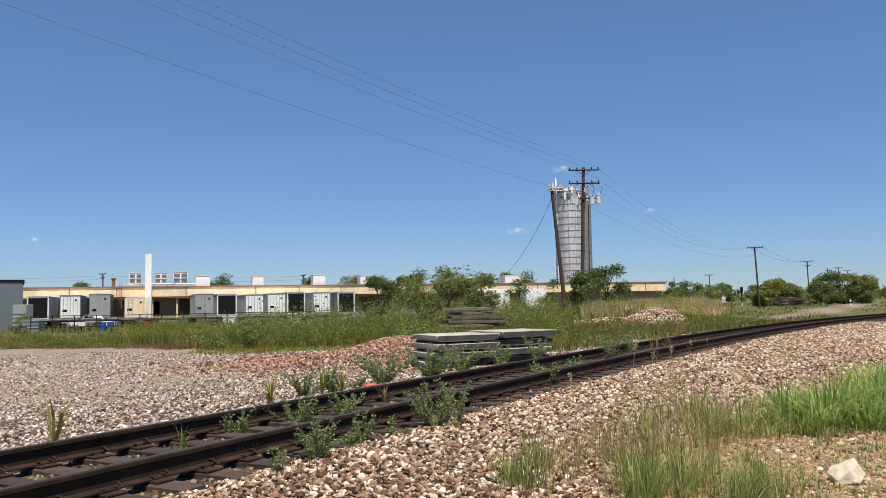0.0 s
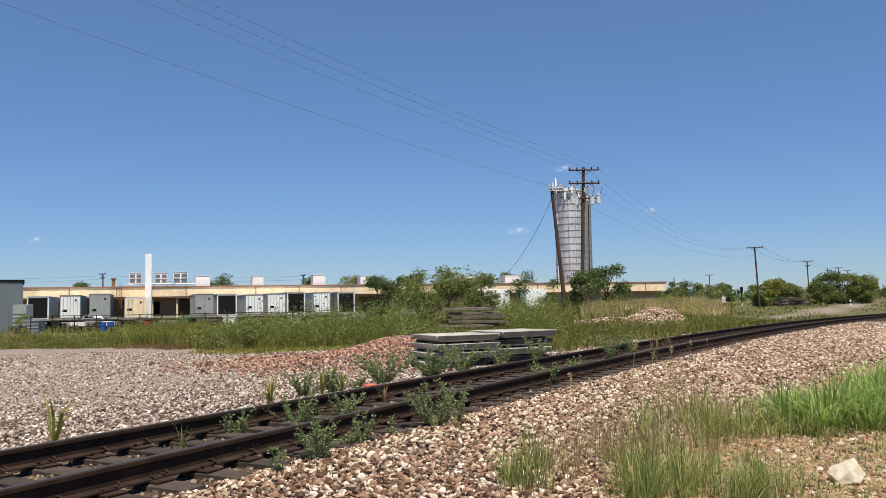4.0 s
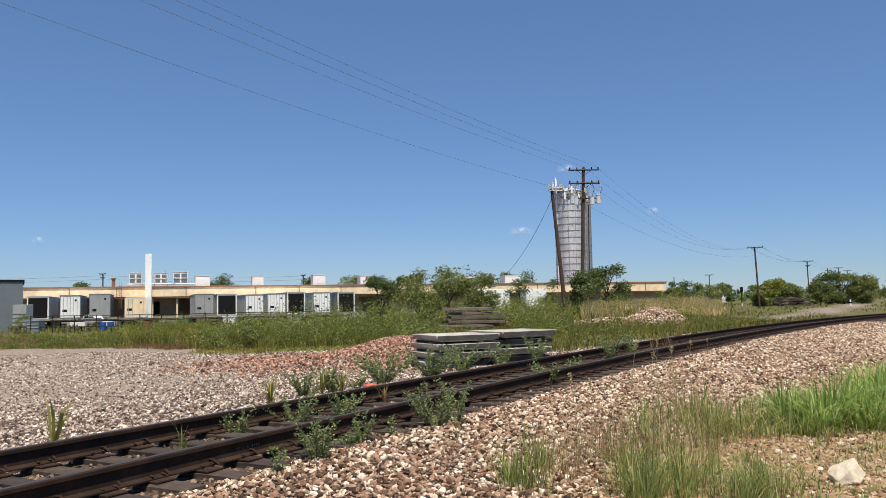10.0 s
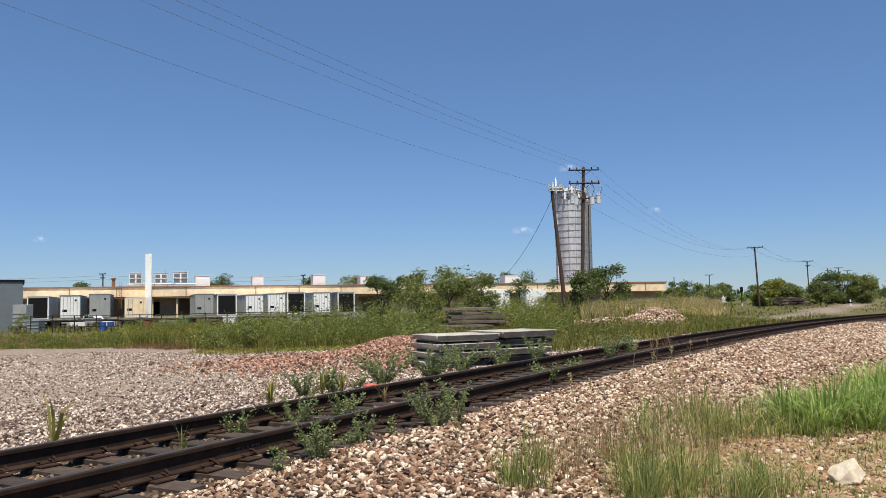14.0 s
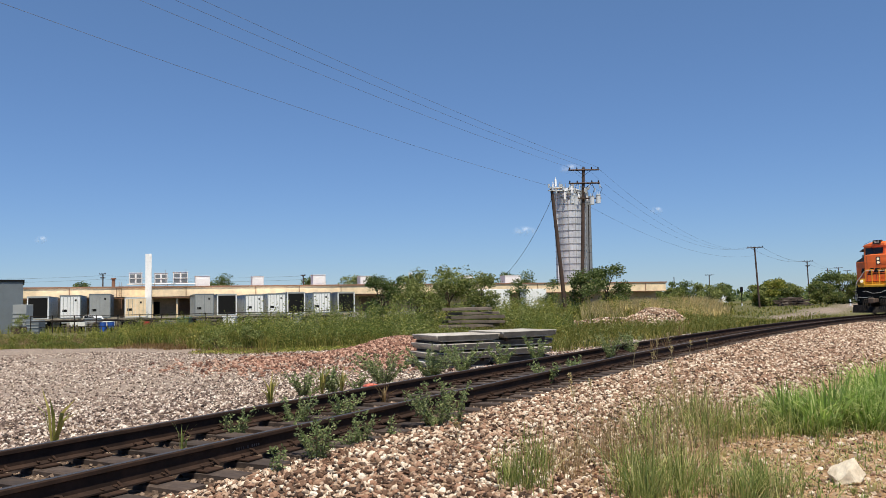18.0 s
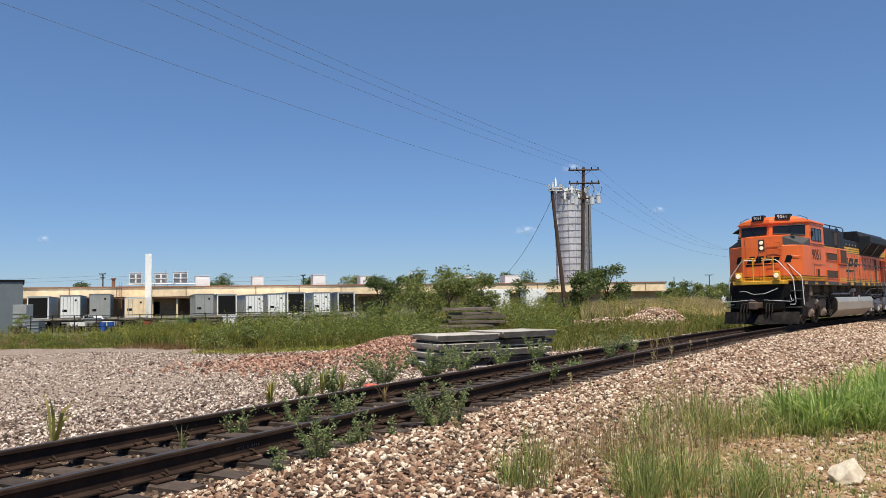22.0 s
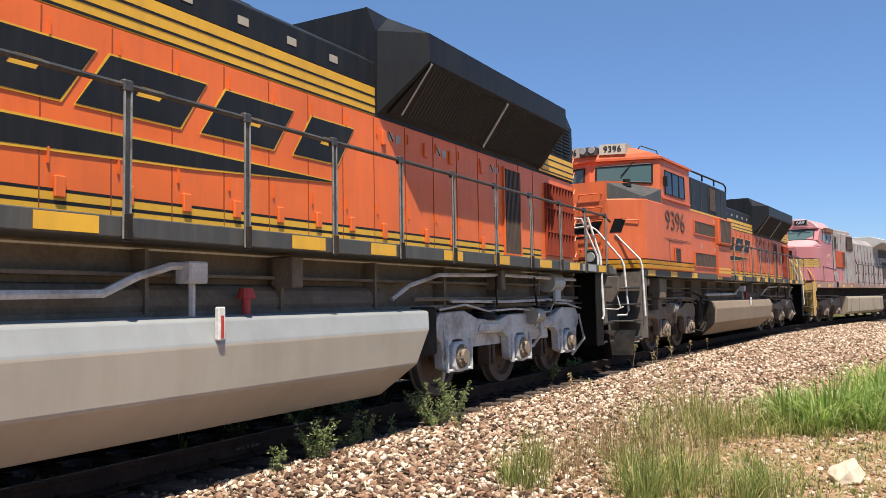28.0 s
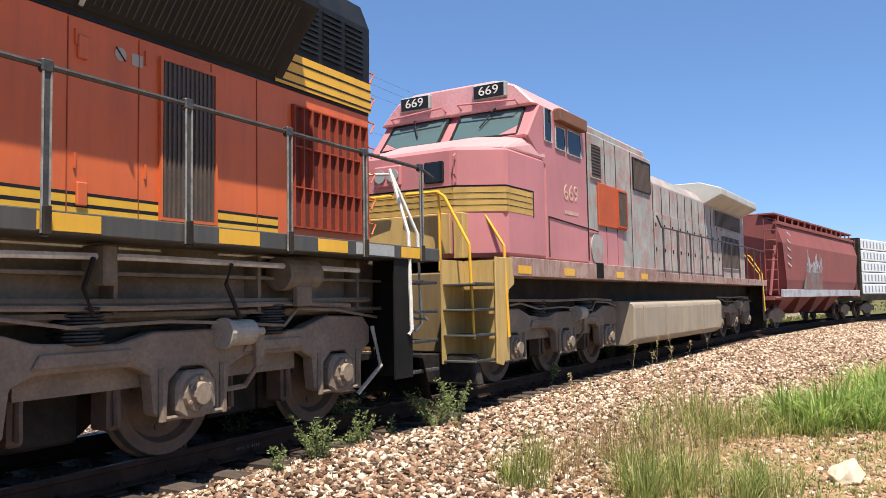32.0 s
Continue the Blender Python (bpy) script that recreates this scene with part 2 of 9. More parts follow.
def box(bm, x0, x1, y0, y1, z0, z1, bevel=0.0, m=None):
    vs = [bm.verts.new((x, y, z)) for z in (z0, z1) for x, y in ((x0, y0), (x1, y0), (x1, y1), (x0, y1))]
    fs = [bm.faces.new([vs[i] for i in f]) for f in ((3, 2, 1, 0), (4, 5, 6, 7), (0, 1, 5, 4), (1, 2, 6, 5), (2, 3, 7, 6), (3, 0, 4, 7))]
    if bevel:
        es = list({e for f in fs for e in f.edges})
        r = bmesh.ops.bevel(bm, geom=es, offset=bevel, segments=1, affect="EDGES", profile=0.5)
        vs = list({v for f in r["faces"] for v in f.verts} | {v for v in vs if v.is_valid})
    if m is not None:
        for v in vs:
            v.co = m @ v.co
    return vs


def prism(bm, outline, lo, hi, axis="x", bevel=0.0):
    """An outline of pairs pulled along one axis: pairs are (y, z) for x, (x, z) for y, (x, y) for z."""
    def at(p, k):
        return {"x": (k, p[0], p[1]), "y": (p[0], k, p[1]), "z": (p[0], p[1], k)}[axis]
    a = [bm.verts.new(at(p, lo)) for p in outline]
    b = [bm.verts.new(at(p, hi)) for p in outline]
    n = len(outline)
    fs = [bm.faces.new(a), bm.faces.new(b[::-1])]
    fs += [bm.faces.new((a[i], b[i], b[(i + 1) % n], a[(i + 1) % n])) for i in range(n)]
    bmesh.ops.recalc_face_normals(bm, faces=fs)
    if bevel:
        bmesh.ops.bevel(bm, geom=list({e for f in fs for e in f.edges}), offset=bevel, segments=1, affect="EDGES", profile=0.5)
    return a + b


def rod(bm, pts, r, sides=6, r_end=None):
    """A bar of round section along points."""
    pts = [Vector(p) for p in pts]
    rings = []
    for i, p in enumerate(pts):
        d = (pts[min(i + 1, len(pts) - 1)] - pts[max(i - 1, 0)]).normalized()
        u = d.cross(Vector((0, 0, 1)))
        if u.length < 0.05:
            u = d.cross(Vector((0, 1, 0)))
        u.normalize()
        w = d.cross(u)
        k = r if r_end is None else r + (r_end - r) * i / (len(pts) - 1)
        rings.append([bm.verts.new(p + (u * math.cos(6.28318 * j / sides) + w * math.sin(6.28318 * j / sides)) * k) for j in range(sides)])
    for a, b in zip(rings, rings[1:]):
        for j in range(sides):
            bm.faces.new((a[j], a[(j + 1) % sides], b[(j + 1) % sides], b[j]))
    bm.faces.new(rings[0][::-1])
    bm.faces.new(rings[-1])


def drum(bm, c, r, length, axis="y", sides=20, r2=None):
    """A cylinder from c along an axis."""
    d = {"x": Vector((1, 0, 0)), "y": Vector((0, 1, 0)), "z": Vector((0, 0, 1))}[axis] * length
    c = Vector(c)
    u = Vector((0, 0, 1)) if axis != "z" else Vector((1, 0, 0))
    w = d.normalized().cross(u)
    r2 = r if r2 is None else r2
    a = [bm.verts.new(c + (u * math.cos(6.28318 * j / sides) + w * math.sin(6.28318 * j / sides)) * r) for j in range(sides)]
    b = [bm.verts.new(c + d + (u * math.cos(6.28318 * j / sides) + w * math.sin(6.28318 * j / sides)) * r2) for j in range(sides)]
    fs = [bm.faces.new((a[j], a[(j + 1) % sides], b[(j + 1) % sides], b[j])) for j in range(sides)]
    fs += [bm.faces.new(a), bm.faces.new(b)]
    bmesh.ops.recalc_face_normals(bm, faces=fs)


def soup(name, verts, faces, materials, label, category, group="", kind="stuff", smooth=False):
    me = bpy.data.meshes.new(name)
    me.from_pydata(verts, [], faces)
    for m in materials if isinstance(materials, (list, tuple)) else (materials,):
        me.materials.append(m)
    if smooth:
        me.polygons.foreach_set("use_smooth", [True] * len(me.polygons))
    return tagged(new(name, me), label, category, group, kind)


# ---- ground ----
LX = np.array([(p[0], p[1]) for p in LINE[::5]])
LA = np.array([p[2] for p in LINE[::5]])


def track_side(x, y):
    """Signed distance from the track's centre, positive on the near side."""
    x, y = np.asarray(x, float), np.asarray(y, float)
    shape, x, y = x.shape, x.ravel(), y.ravel()
    out = np.empty(x.size)
    for i in range(0, x.size, 4000):
        dx = x[i:i + 4000, None] - LX[None, :, 0]
        dy = y[i:i + 4000, None] - LX[None, :, 1]
        k = np.argmin(dx * dx + dy * dy, axis=1)
        j = np.arange(len(k))
        a = LA[k]
        side = dx[j, k] * np.sin(a) - dy[j, k] * np.cos(a)
        out[i:i + 4000] = np.sign(side) * np.hypot(dx[j, k], dy[j, k])
    return out.reshape(shape)


def lumps(x, y, k, seed):
    """Soft unevenness: a few crossed waves."""
    r = np.random.RandomState(seed)
    z = 0.0
    for i in range(6):
        a, p = r.uniform(0, 6.28, 2)
        q = k * r.uniform(0.6, 1.8)
        z = z + np.sin(q * (x * np.cos(a) + y * np.sin(a)) + p)
    return z / 6


def ground_z(x, y):
    x, y = np.asarray(x, float), np.asarray(y, float)
    v = track_side(x, y)
    z = np.interp(v, [-6, -2.9, -1.7, -1.2, 1.2, 1.5, 2.2, 4.2, 6.5, 9], [-0.40, -0.36, -0.225, -0.262, -0.262, -0.235, -0.27, -0.50, -0.58, -0.55])
    flat = np.clip((np.abs(v) - 1.4) / 2.0, 0, 1)
    z = z + flat * (0.05 * lumps(x, y, 0.8, 3) + 0.025 * lumps(x, y, 3.0, 5))
    fall = np.clip((y - 32) / 70, 0, 1) * np.clip((-v - 6) / 20, 0, 1) * np.clip((42 - x) / 16, 0, 1)
    z = z - 0.75 * fall
    # the field swells up towards the poles, then drops to the yard
    def soft(q):
        q = np.clip(q, 0, 1)
        return q * q * (3 - 2 * q)
    z = z + 0.95 * soft((x + 12) / 16) * soft((y - 34) / 26) * soft((98 - y) / 22) * soft((-v - 5) / 8) * soft((0.40 - x / np.maximum(y, 1)) / 0.10)
    # the heap of loose ballast beside the stacked panels and the low one farther off
    z = z + 0.62 * np.exp(-(((x + 1.2) / 1.6) ** 2 + ((y - 24.2) / 1.7) ** 2)) + 0.25 * np.exp(-(((x + 2.8) / 1.6) ** 2 + ((y - 22.3) / 1.4) ** 2))
    z = z + 0.72 * np.minimum(1, 1.5 * np.exp(-(((x - 12.75) / 1.25) ** 2 + ((y - 47.5) / 1.8) ** 2))) + 0.45 * np.exp(-(((x - 9.4) / 2.2) ** 2 + ((y - 43.6) / 1.4) ** 2))
    return z


def graded(lo, hi, fine_lo, fine_hi, step, grow=1.12):
    a = list(np.arange(fine_lo, fine_hi + step / 2, step))
    d = step
    while a[-1] < hi:
        d *= grow
        a.append(a[-1] + d)
    d = step
    while a[0] > lo:
        d *= grow
        a.insert(0, a[0] - d)
    return np.array(a)


def ground_mat():
    m, t, b = node_mat("gravel_soil_and_grass", 0.95, 0, 0.2)
    at = t.nodes.new("ShaderNodeAttribute")
    at.attribute_name = "cover"
    sep = t.nodes.new("ShaderNodeSeparateColor")
    t.links.new(at.outputs["Color"], sep.inputs[0])
    co = coords(t)
    vor = t.nodes.new("ShaderNodeTexVoronoi")
    vor.inputs["Scale"].default_value = 22
    t.links.new(co, vor.inputs["Vector"])
    hue = t.nodes.new("ShaderNodeSeparateColor")
    t.links.new(vor.outputs["Color"], hue.inputs[0])
    # Brown gravel fines, darkened to stand for shade in gaps between loose stones.
    stones = ramp_node(t, hue.outputs[0], [(0.0, (0.03, 0.02, 0.016)), (0.45, (0.085, 0.055, 0.04)), (0.75, (0.20, 0.14, 0.10)), (1.0, (0.50, 0.40, 0.31))])
    big = noise_node(t, 0.35, 5, 0.6, co)
    tone = ramp_node(t, big.outputs[0], [(0.35, (0.82, 0.80, 0.78)), (0.65, (1.12, 1.08, 1.04))])
    gravel = mix_node(t, 1.0, stones.outputs[0], tone.outputs[0], "MULTIPLY")
    fine = noise_node(t, 9, 6, 0.7, co)
    soil = ramp_node(t, fine.outputs[0], [(0.3, (0.16, 0.09, 0.046)), (0.5, (0.33, 0.205, 0.108)), (0.7, (0.55, 0.40, 0.26))])
    lot = ramp_node(t, fine.outputs[0], [(0.3, (0.20, 0.155, 0.12)), (0.5, (0.38, 0.305, 0.245)), (0.7, (0.62, 0.52, 0.43))])
    turf = ramp_node(t, fine.outputs[0], [(0.3, (0.06, 0.065, 0.02)), (0.55, (0.13, 0.12, 0.045)), (0.75, (0.26, 0.20, 0.095))])
    dirt = ramp_node(t, fine.outputs[0], [(0.3, (0.05, 0.033, 0.023)), (0.55, (0.11, 0.075, 0.05)), (0.75, (0.20, 0.14, 0.095))])
    lot2 = mix_node(t, 0.45, lot.outputs[0], gravel)
    col = mix_node(t, sep.outputs[0], gravel, soil.outputs[0])
    col = mix_node(t, sep.outputs[1], col, lot2)
    col = mix_node(t, sep.outputs[2], col, turf.outputs[0])
    col = mix_node(t, at.outputs["Alpha"], col, dirt.outputs[0])
    t.links.new(col, b.inputs["Base Color"])
    bump_to(t, b, vor.outputs["Distance"], 0.8, 0.03)
    return m


def lane_off(x, y):
    """Distance from the middle of the dirt lane that leaves the track beyond the bend."""
    return (x - 26.0 - 0.589 * (y - 62.0)) * 0.86 + 0.5 * np.sin(y * 0.2)


def build_ground():
    xs = graded(-2500, 2500, -14, 22, 0.25)
    ys = graded(-400, 4000, -4, 40, 0.25)
    gx, gy = np.meshgrid(xs, ys)
    gz = ground_z(gx, gy)
    nx, ny = len(xs), len(ys)
    verts = np.stack([gx.ravel(), gy.ravel(), gz.ravel()], 1)
    idx = np.arange(nx * ny).reshape(ny, nx)
    faces = np.stack([idx[:-1, :-1].ravel(), idx[:-1, 1:].ravel(), idx[1:, 1:].ravel(), idx[1:, :-1].ravel()], 1)
    me = bpy.data.meshes.new("ground")
    me.from_pydata(verts.tolist(), [], faces.tolist())
    me.materials.append(ground_mat())
    me.polygons.foreach_set("use_smooth", [True] * len(me.polygons))
    v = track_side(gx, gy)
    wob = 0.8 * lumps(gx, gy, 0.9, 11)
    soil = np.clip((v + 0.6 * wob - 3.3 - 0.085 * np.clip(gy - 8, 0, 40)) / 0.8, 0, 1)
    lot = np.clip((-v + wob - 5.0) / 2.5, 0, 1) * (v < 0)
    far_edge = 30.3 + 0.9 * np.sin(gx * 0.45) + 0.28 * np.clip(gx + 9, 0, 20) + np.clip(-9 - gx, 0, 3.0) * 1.6 + 0.6 * wob
    turf = np.clip((gy - far_edge) / 1.0, 0, 1) * (v < -3)
    turf = np.maximum(turf, np.clip((-v - 3.2 + 0.4 * wob) / 1.0, 0, 1) * np.clip((gx - 3.0) / 2, 0, 1))
    turf = np.maximum(turf, np.clip((v - 9 + wob) / 3, 0, 1) * 0.6)
    lane = np.exp(-(lane_off(gx, gy) / 2.6) ** 4) * np.clip((gy - 50) / 8, 0, 1)
    turf = turf * (1 - lane)
    col = np.stack([soil.ravel(), lot.ravel(), turf.ravel(), 0.85 * np.clip((1.45 - np.abs(v)) / 0.3, 0, 1).ravel()], 1)
    layer = me.color_attributes.new("cover", "FLOAT_COLOR", "POINT")
    layer.data.foreach_set("color", col.ravel().tolist())
    tagged(new("ground", me), "gravel, bare soil and grass ground round the track", "ground", kind="structure")


build_ground()


# ---- track ----
def sweep_line(bm, section, s0, s1, step, v0):
    rings = []
    s = s0
    while s <= s1 + 1e-6:
        rings.append([bm.verts.new(beside(s, v0 + a, z)) for a, z in section])
        s += step
    n = len(section)
    for a, b in zip(rings, rings[1:]):
        for j in range(n):
            bm.faces.new((a[j], a[(j + 1) % n], b[(j + 1) % n], b[j]))
    bm.faces.new(rings[0])
    bm.faces.new(rings[-1][::-1])
    bmesh.ops.recalc_face_normals(bm, faces=bm.faces[:])


RAIL = [(-0.075, -0.185), (0.075, -0.185), (0.075, -0.172), (0.012, -0.155), (0.009, -0.05), (0.036, -0.038), (0.036, -0.008), (0.028, 0.0),
        (-0.028, 0.0), (-0.036, -0.008), (-0.036, -0.038), (-0.009, -0.05), (-0.012, -0.155), (-0.075, -0.172)]


def build_track():
    track = empty("railway_track", "rusty steel rails on weathered timber ties in ballast", "track", kind="structure")
    for v0 in (0.7525, -0.7525):
        bm = bmesh.new()
        sweep_line(bm, RAIL, -12, 95, 0.5, v0)
        part("rail", bm, M["rail_side"], track, "dark rust-brown steel rail")
        bm = bmesh.new()
        sweep_line(bm, [(-0.024, 0.0), (0.024, 0.0), (0.024, 0.0025), (-0.024, 0.0025)], -12, 95, 0.5, v0)
        part("running_surface", bm, M["rail_top"], track, "polished strip along the rail head")
    rnd = random.Random(4)
    shapes = []
    for k in range(4):
        bm = bmesh.new()
        vs = box(bm, -0.115, 0.115, -1.28, 1.28, -0.18, 0.0, 0.012)
        for v in vs:
            v.co.x += rnd.uniform(-0.008, 0.008)
            v.co.z += rnd.uniform(-0.008, 0.004)
        shapes.append(mesh_of("tie", bm, M["tie"]))
    bm = bmesh.new()
    box(bm, -0.10, 0.10, -0.19, 0.19, 0.0, 0.018, 0.004)
    plate = mesh_of("tie_plate", bm, M["rail_side"])
    bm = bmesh.new()
    for a in (-0.06, 0.06):
        rod(bm, [(a, -0.10, 0.0), (a, -0.10, 0.045), (a, -0.065, 0.05)], 0.011, 5)
        rod(bm, [(a, 0.10, 0.0), (a, 0.10, 0.045), (a, 0.065, 0.05)], 0.011, 5)
    spike = mesh_of("spikes", bm, M["rail_side"])
    bm = bmesh.new()
    rod(bm, [(0.115 + 0.012 * (i % 2), 0.13 * math.cos(a) * 0.8, 0.02 + 0.05 * math.sin(a)) for i, a in enumerate(np.linspace(0.1, 3.0, 6))], 0.012, 5)
    clip = mesh_of("rail_anchor", bm, M["rail_side"])
    s = -10.0
    while s < 92:
        x, y, a = on_line(s + rnd.uniform(-0.03, 0.03))
        tie = new("tie", rnd.choice(shapes))
        tie.parent = track
        tie.matrix_basis = Matrix.Translation((x, y, -0.205 + rnd.uniform(-0.006, 0.004))) @ Matrix.Rotation(a + rnd.uniform(-0.02, 0.02), 4, "Z") @ Matrix.Translation((0, rnd.uniform(-0.04, 0.04), 0))
        if s < 30:
            for v0 in (0.7525, -0.7525):
                for me, nm in ((plate, "tie_plate"), (spike, "spikes"), (clip, "rail_anchor")):
                    ob = new(nm, me)
                    ob.parent = tie
                    ob.matrix_basis = Matrix.Translation((0, -v0, 0.001))
        s += 0.52
    return track


build_track()
bm = bmesh.new()
rnd = random.Random(31)
s = 2.40
for k in range(11):
    p, q = beside(s, 0.7525 + 0.0125, -0.10), beside(s + 0.016, 0.7525 + 0.0125, -0.10)
    if k not in (4, 6):
        prof = [(p.x, p.y, -0.115), (q.x, q.y, -0.115), (q.x, q.y, -0.09), (p.x, p.y, -0.09)]
        f = bm.faces.new([bm.verts.new(v) for v in prof])
    s += 0.030
bmesh.ops.solidify(bm, geom=bm.faces[:], thickness=0.003)
mark = thing("rail_marking", bm, M["step_mark"], "worn pale marking in bars on the rail", "marking", kind="structure")
# ---- the train ----
SPINNING = []   # wheelsets: object, radius


def text_part(name, words, size, place, turn, parent, material, label="", stretch=1.0, depth=0.004):
    """Lettering as a thin mesh, its middle at place; turn is Euler degrees."""
    cu = bpy.data.curves.new("letters", "FONT")
    cu.body, cu.size, cu.align_x, cu.align_y, cu.extrude, cu.resolution_u = words, size, "CENTER", "CENTER", depth, 3
    tmp = bpy.data.objects.new("letters", cu)
    scene.collection.objects.link(tmp)
    me = bpy.data.meshes.new_from_object(tmp.evaluated_get(bpy.context.evaluated_depsgraph_get()))
    bpy.data.objects.remove(tmp)
    me.materials.clear()
    me.materials.append(material)
    me.transform(Matrix.Translation(place) @ Euler([radians(a) for a in turn]).to_matrix().to_4x4() @ Matrix.Diagonal((stretch, 1, 1, 1)))
    ob = new(name, me)
    ob.parent = parent
    if label:
        tagged(ob, label)
    return ob


def bx(name, parent, mat, dims, bevel=0.0, label=""):
    bm = bmesh.new()
    box(bm, *dims, bevel)
    return part(name, bm, mat, parent, label)


def rods(name, parent, mat, paths, r=0.02, sides=6, label=""):
    bm = bmesh.new()
    for p in paths:
        rod(bm, p, r, sides)
    return part(name, bm, mat, parent, label)


def grille(name, parent, frame_mat, x0, x1, y, z0, z1, n=22, horizontal=False, label=""):
    """A recessed opening of dark slats in a frame, on a side that faces +y (or -y when y is negative)."""
    d = 1 if y > 0 else -1
    bm = bmesh.new()
    lo, hi = sorted((y - 0.02 * d, y + 0.012 * d))
    box(bm, x0, x1, lo, hi, z0, z1)
    g = part(name, bm, M["louvre"], parent, label or "dark louvred air intake")
    bm = bmesh.new()
    lo, hi = sorted((y + 0.004 * d, y + 0.024 * d))
    if horizontal:
        for i in range(n):
            z = z0 + (i + 0.5) * (z1 - z0) / n
            box(bm, x0, x1, lo, hi, z - 0.3 * (z1 - z0) / n, z + 0.1 * (z1 - z0) / n)
    else:
        for i in range(n):
            x = x0 + (i + 0.5) * (x1 - x0) / n
            box(bm, x - 0.22 * (x1 - x0) / n, x + 0.22 * (x1 - x0) / n, lo, hi, z0, z1)
    part("slats", bm, M["slat"], g)
    bm = bmesh.new()
    lo, hi = sorted((y, y + 0.03 * d))
    w = 0.025
    for b in ((x0 - w, x0, z0 - w, z1 + w), (x1, x1 + w, z0 - w, z1 + w), (x0, x1, z0 - w, z0), (x0, x1, z1, z1 + w)):
        box(bm, b[0], b[1], lo, hi, b[2], b[3])
    part("frame", bm, frame_mat, g)
    return g


def wheel_mesh(r, gauge_y=0.80):
    """A pair of wheels on an axle, turning about y."""
    bm = bmesh.new()
    for d in (1, -1):
        prof = [(0.0, gauge_y - 0.05), (0.12, gauge_y - 0.01), (0.16, gauge_y - 0.05), (r * 0.72, gauge_y - 0.07), (r * 0.80, gauge_y - 0.002), (r * 0.985, gauge_y), (r, gauge_y - 0.012),
                (r + 0.004, gauge_y - 0.10), (r + 0.028, gauge_y - 0.118), (r + 0.026, gauge_y - 0.14), (r * 0.8, gauge_y - 0.14), (0.14, gauge_y - 0.12), (0.09, gauge_y - 0.16), (0.09, 0.0)]
        n = 36
        rings = [[bm.verts.new((q * math.sin(6.28318 * j / n), d * w, q * math.cos(6.28318 * j / n))) for j in range(n)] if q > 0 else [bm.verts.new((0, d * w, 0))] for q, w in prof]
        for a, b in zip(rings, rings[1:]):
            for j in range(n):
                k = (j + 1) % n
                if len(a) == 1:
                    bm.faces.new((a[0], b[j], b[k]))
                else:
                    f = bm.faces.new((a[j], a[k], b[k], b[j]))
                    if a is rings[5] or a is rings[6]:
                        f.material_index = 1
        for j in range(4):
            c = 6.28318 * j / 4 + 0.4
            drum(bm, (r * 0.55 * math.sin(c), d * (gauge_y - 0.075) if d > 0 else d * gauge_y + 0.05, r * 0.55 * math.cos(c)), 0.035, 0.025, "y", 8)
    bmesh.ops.recalc_face_normals(bm, faces=bm.faces[:])
    return mesh_of("wheelset", bm, [M["wheel"], M["tread"]])


M["spring"] = plain("black_spring_rubber", (0.012, 0.012, 0.014), 0.5)
M["cylinder_pale"] = worn("dusty_pale_cylinder", (0.38, 0.34, 0.28), (0.20, 0.165, 0.13), 0.6, 0, 3, 0.7)
WHEEL_BIG = wheel_mesh(0.533)
WHEEL_CAR = wheel_mesh(0.457)


def lathe(bm, x, y, profile, n=14):
    """Rings of (radius, height) about an upright axis."""
    rings = [[bm.verts.new((x + q * math.cos(6.28318 * j / n), y + q * math.sin(6.28318 * j / n), z)) for j in range(n)] for q, z in profile]
    for a, b in zip(rings, rings[1:]):
        for j in range(n):
            bm.faces.new((a[j], a[(j + 1) % n], b[(j + 1) % n], b[j]))
    bm.faces.new(rings[0][::-1])
    bm.faces.new(rings[-1])


